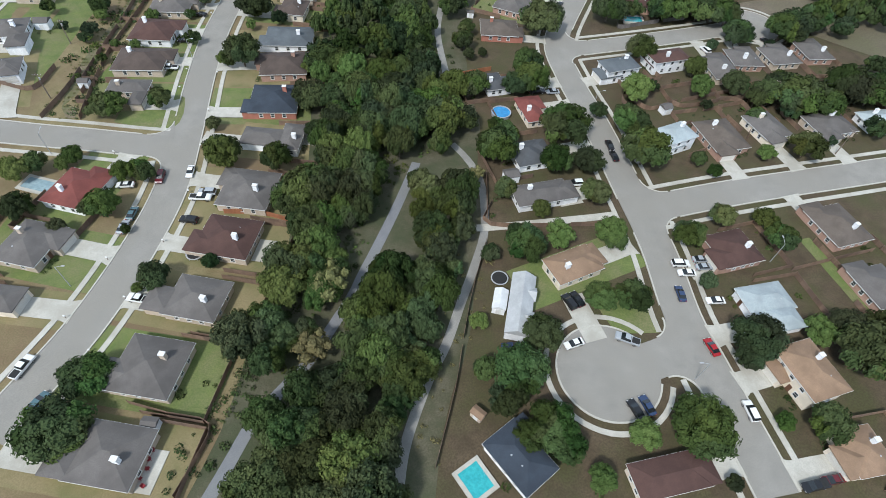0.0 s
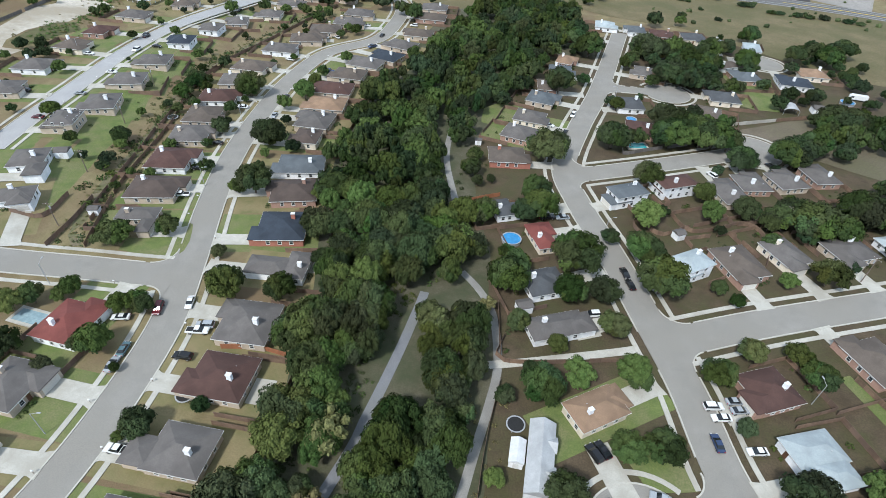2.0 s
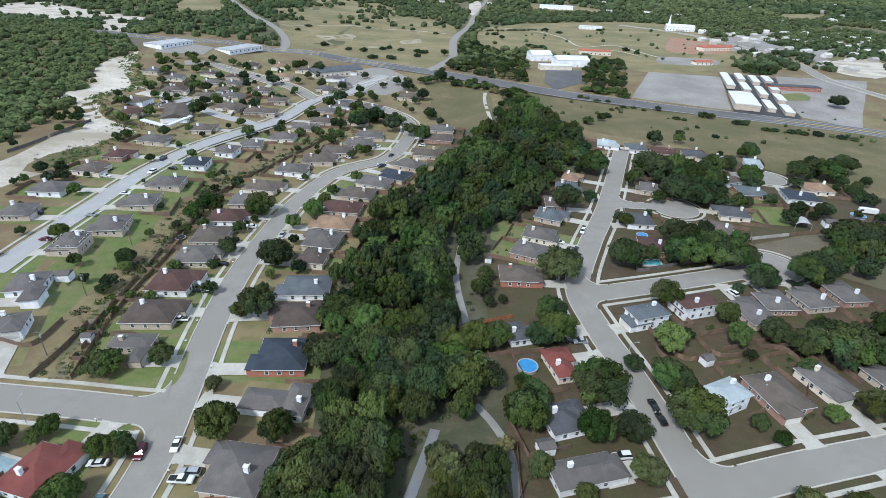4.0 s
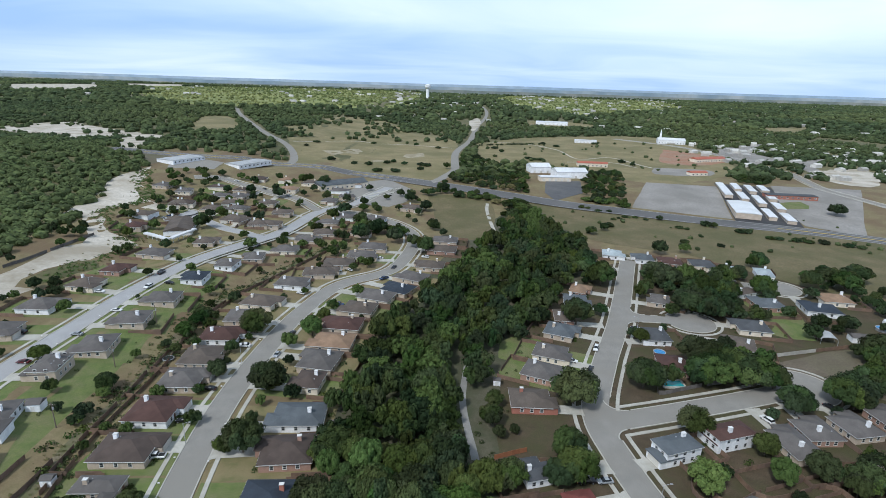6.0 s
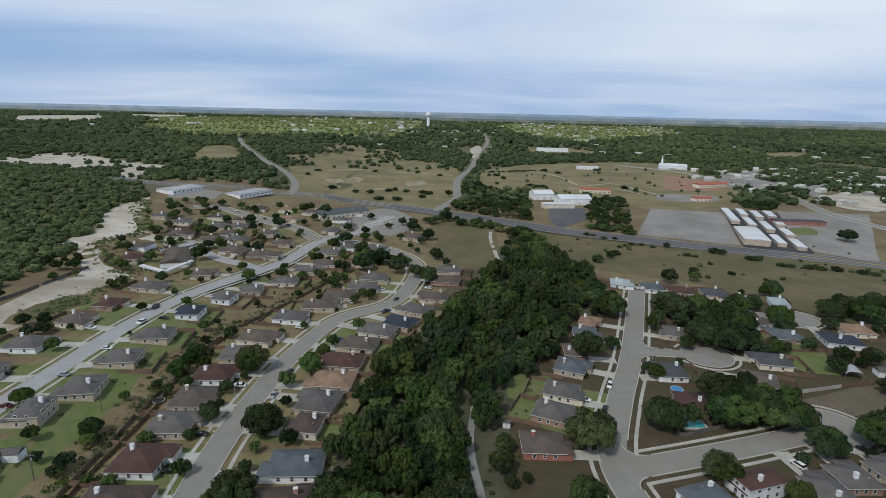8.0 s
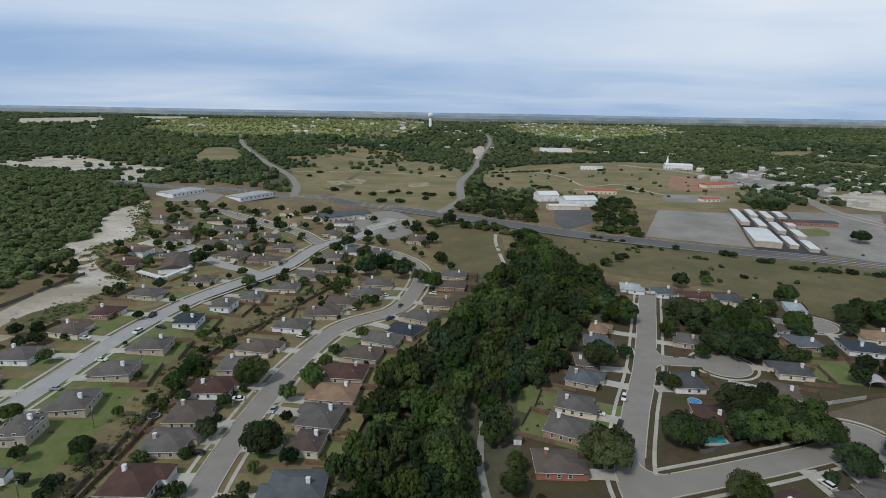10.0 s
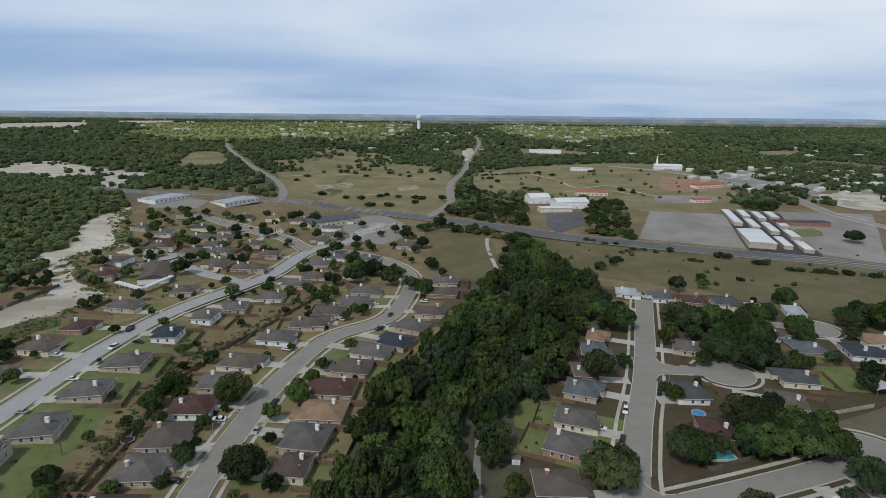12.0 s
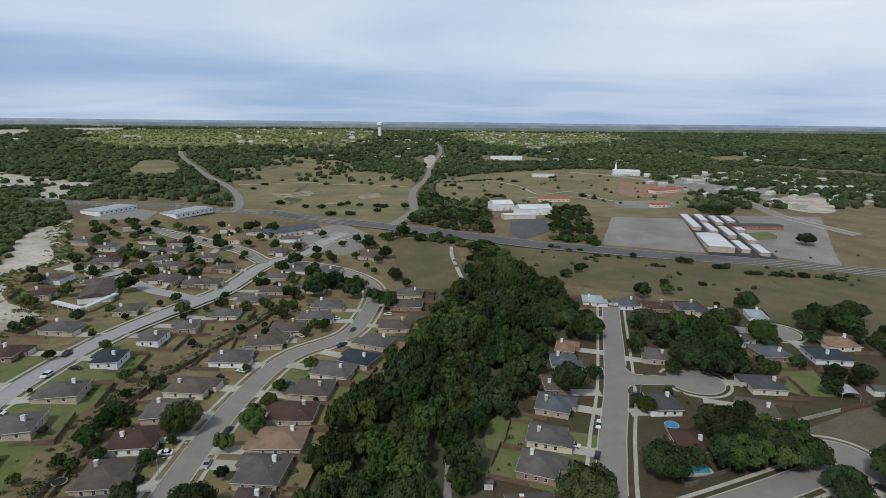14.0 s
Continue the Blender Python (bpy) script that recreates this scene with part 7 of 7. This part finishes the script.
def brush(name, line, width, count, seed, label, material, rlo=0.5, rhi=1.5):
    rng = np.random.default_rng(seed)
    V, F, n = [], [], 0
    nn = normals(line)
    for k in range(count):
        i = rng.integers(0, len(line))
        p = line[i] + nn[i] * rng.normal() * width * 0.4
        if near_road(p.x, p.y)[0] < 1 or on_path(p.x, p.y, 0.9):
            continue
        r = rng.uniform(rlo, rhi)
        m = 40
        u = unit_sphere(rng, m)
        u[:, 2] = abs(u[:, 2])
        c = np.array([p.x, p.y, gz(p.x, p.y)]) + u * np.array([r, r, r * 0.9]) * rng.uniform(0.5, 1.1, size=(m, 1))
        t = unit_sphere(rng, m)
        b = np.cross(u, t)
        s = r * 0.21
        q = np.stack([c - t * s, c - b * s, c + t * s, c + b * s], 1)
        V.append(q.reshape(-1, 3))
        F += [(n + 4 * i2, n + 4 * i2 + 1, n + 4 * i2 + 2, n + 4 * i2 + 3) for i2 in range(m)]
        n += 4 * m
    tagged(mesh_ob(name, np.concatenate(V).tolist(), F, M[material]), label, kind="stuff")


brush("gully_brush", smooth_line(GULLY, 2.0), 7, 900, 8, "tangled brown brush in a gully", "leaf_dry", 0.2, 0.75)
brush("gully_scrub", smooth_line(GULLY, 2.0), 9, 260, 9, "low green scrub in a gully", "leaf", 0.5, 1.9)
brush("creek_scrub", smooth_line([(-36, 18), (-27, 45), (-18, 70), (-10, 95), (8, 130), (5, 170)], 2.0), 11, 420, 10, "low undergrowth along the creek", "leaf", 0.4, 1.3)
brush("creek_dead_brush", smooth_line([(2, 20), (10, 50), (16, 72)], 2.0), 9, 140, 11, "dry brush beside the footpath", "leaf_dry", 0.3, 0.9)


def shrub_mesh():
    rng = np.random.default_rng(15)
    V, F, n = [], [], 0
    for x, y, r in SHRUBS:
        if near_road(x, y)[0] < 0.6 or any((x - a) ** 2 + (y - c) ** 2 < 30 for a, c in POOL_SPOTS):
            continue
        m = 34
        u = unit_sphere(rng, m)
        u[:, 2] = abs(u[:, 2])
        p = np.array([x, y, gz(x, y) + 0.05]) + u * np.array([r, r, r * 1.1]) * rng.uniform(0.7, 1.1, size=(m, 1))
        t = unit_sphere(rng, m)
        q2 = np.cross(u, t)
        s = r * 0.25
        q = np.stack([p - t * s, p - q2 * s, p + t * s, p + q2 * s], 1)
        V.append(q.reshape(-1, 3))
        F += [(n + 4 * i, n + 4 * i + 1, n + 4 * i + 2, n + 4 * i + 3) for i in range(m)]
        n += 4 * m
    tagged(mesh_ob("garden_shrubs", np.concatenate(V).tolist(), F, M["leaf"]), "small green shrubs round the houses", kind="stuff")


shrub_mesh()


# ---- larger buildings ----
def building(name, x, y, rot, w, d, h, roof, wall, label, pitch=0.12, doors=0, category="building", group=""):
    base = empty(name, x, y, gz(x, y), rot, label, category, group)
    part("wall", box_bm(-w / 2, w / 2, -d / 2, d / 2, -1.0, h), M[wall], base)
    rb = bmesh.new()
    hip_mesh(rb, 0, 0, w, d, h - 0.02, 0.3, pitch, 2, 0.25)
    part("roof", rb, M[roof], base)
    for k in range(doors):
        o = (k + 0.5) / doors * w - w / 2
        for s in (-1, 1):
            share("door", shared(f"roller_{round(h * 10)}", lambda: box_bm(-1.1, 1.1, -0.04, 0.04, 0.1, min(2.6, h - 0.4)), M["garage"]), base, pose(o, s * (d / 2 + 0.02), 0))
    if not doors:
        n = max(2, int(w / 5))
        for k in range(n):
            for s in (-1, 1):
                window(base, pose((k + 0.5) / n * w - w / 2, s * d / 2, 1.0), 1.8, 1.4)
    return base


pool(16.0, 17.3, 35, 4.6, 5.6)
pool(89.7, 198.9, 2, 7.6, 4.2)
pool(-98.4, 92.3, -15, 9.0, 4.0, "pool_pale", "long pool with white rim and pale grey-blue water")
round_pool(29.8, 131.8, 3.1)
round_pool(93.8, 222.9, 2.4)
round_pool(213.3, 253.5, 3.4)
round_pool(21.3, 145.1, 2.6)
trampoline(-105.9, 205.4)
trampoline(-51.2, 70.2)
trampoline(24.2, 65.0)
shed(22.3, 195.2, -5, 2.6, 2.2, 2.2)
shed(86.0, 136.8, 20, 3.2, 3.0, 2.4)
shed(-129.3, 167.6, 8, 4.5, 4.0, 2.6)
shed(-104.6, 137.8, 5, 3.0, 2.6, 2.2)
shed(17.0, 30.0, -40, 2.6, 1.8, 2.0, "wall_tanbrick", "roof_tan", "small tan plywood garden shed")
shed(-47.4, 27.1, -5, 2.8, 2.0, 2.2)
shed(23.6, 57.6, -12, 3.0, 5.5, 2.4, "wall_white", "whiteroof", "white lean-to beside a cottage")
shed(-33.0, 166.2, 0, 2.4, 2.0, 2.2)
shed(30.2, 101.2, 15, 4.0, 3.5, 2.5)
shed(191.1, 241.2, -10, 6, 5, 2.6)
patio(43.7, 54.5, 17, 5.5, 13)
patio(-28.7, 115.6, -2, 6, 5)
patio(-34.5, 72.0, -8, 5, 7)
patio(46.2, 94.5, 16, 7, 6)
patio(-45.3, 18.6, -8, 4, 8)
long_house = building("cottage", 28.2, 56.0, 78, 16.6, 5.2, 3.0, "roof_metal", "wall_white", "long white cottage with a grey standing-seam metal roof", 0.55, 0, "house")
for o in (-0.22, 0.2):
    gb = bmesh.new()
    hip_mesh(gb, o * 16.6, -1.31, 3.4, 3.6, 2.95, 0.25, 0.6, -1, 0.15)
    part("gable_roof", gb, M["roof_metal"], long_house)
carport(176.1, 240.1, -14)

so, su = Vector((252, 467)), Vector((49, 144)).normalized()
sv = Vector((su.y, -su.x))
sang = math.degrees(math.atan2(su.y, su.x))


def unit(v0, v1, u0, u1, h=2.4):
    c = so + su * (u0 + u1) / 2 + sv * (v0 + v1) / 2
    building("storage_unit", c.x, c.y, sang, u1 - u0, v1 - v0, h, "whiteroof", "wall_tanbrick", "long white-roofed self-storage building with roller doors", 0.08, int((u1 - u0) / 6), "storage building", "storage units")


for v0, v1, u0, u1 in ((1, 8, 76, 150), (15, 21.5, 70, 108), (15, 21.5, 114, 150), (28, 34.5, 14, 50), (28, 34.5, 58, 100), (28, 34.5, 108, 146), (41, 48, 8, 40), (41, 48, 46, 76), (41, 48, 82, 112), (41, 48, 118, 150)):
    unit(v0, v1, u0, u1)
unit(1, 21, 8, 64, 4.0)
building("warehouse", 112, 656, 10, 24, 20, 7, "whiteroof", "wall_white", "white metal warehouse with a domed pale roof", 0.35, 3)
building("warehouse", 142, 626, 8, 36, 22, 7, "whiteroof", "wall_white", "wide white metal warehouse with low roof", 0.3, 4)
building("warehouse", 120, 598, 6, 34, 12, 4.5, "whiteroof", "wall_cream", "long low cream shed beside the highway", 0.15, 5)
building("long_barn", 191, 714, -4, 38, 11, 4.5, "redmetal", "wall_cream", "long cream barn with a faded red roof", 0.3)
building("school", -102, 538, 36, 50, 20, 4.5, "roof_bluegrey", "wall_cream", "low cream building with a blue-grey roof", 0.3)
building("store", -211, 592, 62, 44, 22, 3.6, "roof_metal", "wall_white", "white flat-roofed commercial building", 0.06)
building("store", -279, 584, 66, 40, 24, 3.4, "roof_metal", "wall_white", "pale flat-roofed commercial building beside a car park", 0.03)
building("meeting_hall", -181, 374, 108, 30, 17, 3.6, "roof_greybrown", "wall_white", "long white-walled building with a grey-brown roof", 0.3, 0, "building")
cw = empty("covered_walkway", -173, 341, gz(-173, 341), 0, "white flat-roofed walkway round a courtyard", "walkway")
for (ax, ay), (bx, by) in (((-21, 12), (0, 0)), ((0.6, 1.6), (5.5, 25))):
    an, ln = math.degrees(math.atan2(by - ay, bx - ax)), math.hypot(bx - ax, by - ay)
    rm = pose((ax + bx) / 2, (ay + by) / 2, 3.1, 0, 0, an)
    rb2 = box_bm(-ln / 2, ln / 2, -1.5, 1.5, 0, 0.9)
    bmesh.ops.transform(rb2, matrix=rm, verts=rb2.verts)
    part("roof", rb2, M["whiteroof"], cw)
    for k in range(5):
        share("post", shared("walkway_post", lambda: box_bm(-0.12, 0.12, -0.12, 0.12, -0.5, 3.15), M["trim"]), cw, pose(ax + (bx - ax) * (k + 0.5) / 5, ay + (by - ay) * (k + 0.5) / 5, 0))
church = building("church", 420, 1032, -12, 48, 18, 7, "whiteroof", "wall_white", "white church with a tall steeple", 0.4)
stb = bmesh.new()
limb(stb, (-19, 0, 6), (-19, 0, 15), 2.2, 2.0, 6)
limb(stb, (-19, 0, 15), (-19, 0, 26), 2.0, 0.1, 6)
part("steeple", stb, M["wall_white"], church)
building("warehouse", 253, 1000, -5, 38, 14, 5, "whiteroof", "wall_white", "long white shed at a field edge", 0.1, 6)
building("warehouse", 268, 1414, -8, 78, 40, 7, "whiteroof", "wall_white", "large white warehouse among distant trees", 0.08, 8)
building("strip_mall", 347, 548, -4, 48, 12, 3.6, "roof_slate", "wall_redbrick", "long low red-fronted building with grey flat roof", 0.05)
building("long_barn", 380, 797, 22, 56, 14, 4.5, "redmetal", "wall_cream", "long building with a faded red roof on bare soil", 0.3)
building("shed_building", 307, 668, 10, 22, 10, 3.5, "redmetal", "wall_cream", "small shed with a faded red roof", 0.35)
wt = empty("water_tower", -104, 2969, gz(-104, 2969), 0, "white water tower on the far ridge", "water tower")
wb = bmesh.new()
limb(wb, (0, 0, -2), (0, 0, 76 * 0.7), 76 * 0.12, 76 * 0.1, 16)
part("column", wb, M["wall_white"], wt)
wb = bmesh.new()
limb(wb, (0, 0, 76 * 0.66), (0, 0, 76 * 0.78), 76 * 0.11, 76 * 0.2, 18)
limb(wb, (0, 0, 76 * 0.78), (0, 0, 76 * 0.93), 76 * 0.2, 76 * 0.2, 18)
limb(wb, (0, 0, 76 * 0.93), (0, 0, 76), 76 * 0.2, 76 * 0.07, 18)
part("tank", wb, M["wall_white"], wt)


def small_houses(name, count, area, seed, label, s=1.0, dense=0.0):
    rng = np.random.default_rng(seed)
    V, F, n = [], [], 0
    (x0, x1), (y0, y1) = area
    for k in range(count):
        x, y = rng.uniform(x0, x1), rng.uniform(y0, y1)
        if near_road(x, y)[0] < 10 or (y > 1100 and any(inside(x, y, z) for z in ZONES)) or abs(x) > 0.95 * (y + 60):
            continue
        w, d, h = rng.uniform(9, 20) * s, rng.uniform(8, 13) * s, rng.uniform(3, 5) * s
        a = rng.uniform(-0.5, 0.5)
        ca, sa2 = math.cos(a), math.sin(a)
        z = gz(x, y)
        loc = [(-w / 2, -d / 2, -1), (w / 2, -d / 2, -1), (w / 2, d / 2, -1), (-w / 2, d / 2, -1), (-w / 2, -d / 2, h), (w / 2, -d / 2, h), (w / 2, d / 2, h), (-w / 2, d / 2, h), (-w / 2, 0, h * 1.5), (w / 2, 0, h * 1.5)]
        V += [(x + p * ca - q * sa2, y + p * sa2 + q * ca, z + r) for p, q, r in loc]
        F += [tuple(n + i for i in f) for f in ((0, 1, 5, 4), (1, 2, 6, 9, 5), (2, 3, 7, 6), (3, 0, 4, 8, 7), (4, 5, 9, 8), (6, 7, 8, 9))]
        n += 10
    tagged(mesh_ob(name, V, F, M["far_house"]), label, kind="stuff")


M["far_house"] = mat("pale_far_house", (0.42, 0.40, 0.36), (0.56, 0.54, 0.50), 0.05, 0.8, 0, 0.5, island=0.35)
small_houses("distant_houses", 420, ((-300, 2600), (1250, 4200)), 21, "pale houses scattered over distant hills", 1.1)
small_houses("hillside_houses", 90, ((400, 760), (660, 1060)), 22, "pale buildings and trailers by a far road", 0.9)
small_houses("western_far_houses", 70, ((-2200, 200), (1900, 4200)), 23, "pale roofs along the western horizon", 1.3)

# distant ridges, haze painted into colours that turn paler and bluer
M["ridge_near"] = mat("haze_painted_green_ridge", (0.16, 0.2, 0.19), (0.22, 0.26, 0.24), 0.002, 1.0, 0, 0.01, (0.34, 0.34, 0.3), 0.0024)
M["ridge_mid"] = mat("haze_painted_blue_green_ridge", (0.26, 0.34, 0.40), (0.31, 0.39, 0.45), 0.002, 1.0, 0, 0.01, (0.45, 0.48, 0.48), 0.0022)
M["ridge_far"] = mat("haze_painted_blue_ridge", (0.36, 0.48, 0.62), (0.42, 0.54, 0.67), 0.002, 1.0, 0, 0.01, (0.48, 0.56, 0.64), 0.0014)


def ridge(y, base, amp, seed, m):
    v, f = [], []
    xs = np.arange(-4600, 4601, 40)
    for i, x in enumerate(xs):
        h = base + amp * noise.noise((x * 0.0008, seed, 0)) + amp * 0.35 * noise.noise((x * 0.004, seed, 4))
        v += [(x, y, 5), (x, y, h), (x, y + 60, h - 1), (x, y + 60, 5)]
        if i:
            k = 4 * i
            f += [(k - 4, k, k + 1, k - 3), (k - 3, k + 1, k + 2, k - 2)]
    tagged(mesh_ob("backdrop", v, f, M[m]), "low ridge with painted haze along the horizon", kind="structure")


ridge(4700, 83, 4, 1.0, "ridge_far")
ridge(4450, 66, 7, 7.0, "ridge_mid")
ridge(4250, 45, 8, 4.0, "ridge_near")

brush("clearing_scrub", smooth_line(SCRUB_EDGE, 3.0), 9, 420, 31, "low green and brown scrub along the clearing", "leaf_light", 0.5, 1.8)
brush("clearing_dry_brush", smooth_line(SCRUB_EDGE, 3.0), 14, 260, 32, "dry brush along the clearing", "leaf_dry", 0.4, 1.4)

# planted islands of the car park, hedges along them
for isle in ([(-75.7, 507.4), (-65.1, 518.0), (-52.1, 531.1), (-42.4, 540.9)], [(-104.7, 476.6), (-95.6, 486.9), (-84.2, 498.7)], [(-69.3, 504.1), (-58.1, 514.7), (-46.4, 525.7)]):
    il = smooth_line(isle, 2.0)
    strip("parking_island", il, -1.3, 1.3, -0.1, 0.42, M["kerb"], "raised kerbed island in a car park")
    brush("hedge", il, 2.2, 90, 41, "clipped dark green hedge on a car park island", "leaf_dark", 0.5, 0.9)
brush("hedgerow", smooth_line([(56, 906), (86, 924), (115, 934), (151, 953)], 4.0), 6, 50, 43, "dark hedgerow across a dry field", "leaf_dark", 2.0, 3.6)


# ---- patio furniture ----
def patio_chair(x, y, rot):
    base = empty("patio_chair", x, y, gz(x, y) + 0.2, rot, "dark red plastic patio chair on a concrete slab", "chair", "patio chairs")
    part("seat", box_bm(-0.32, 0.32, -0.3, 0.3, 0.4, 0.47, 0.02), M["red_plastic"], base)
    part("backrest", box_bm(-0.32, 0.32, 0.26, 0.34, 0.47, 1.0, 0.02), M["red_plastic"], base)
    for sx in (-1, 1):
        part("armrest", box_bm(sx * 0.3 - 0.05, sx * 0.3 + 0.05, -0.28, 0.28, 0.62, 0.67), M["red_plastic"], base)
        for sy in (-1, 1):
            part("leg", box_bm(sx * 0.28 - 0.03, sx * 0.28 + 0.03, sy * 0.25 - 0.03, sy * 0.25 + 0.03, 0, 0.42), M["red_plastic"], base)


M["red_plastic"] = mat("dark_red_plastic", (0.22, 0.025, 0.03), (0.28, 0.04, 0.045), 2.0, 0.5, 0.0, 8.0)
for qx, qy, qr in ((-45.9, 20.6, 20), (-45.6, 18.9, 95), (-46.4, 17.2, 160), (-45.4, 15.8, 60), (-45.8, 22.3, 10)):
    patio_chair(qx, qy, qr)
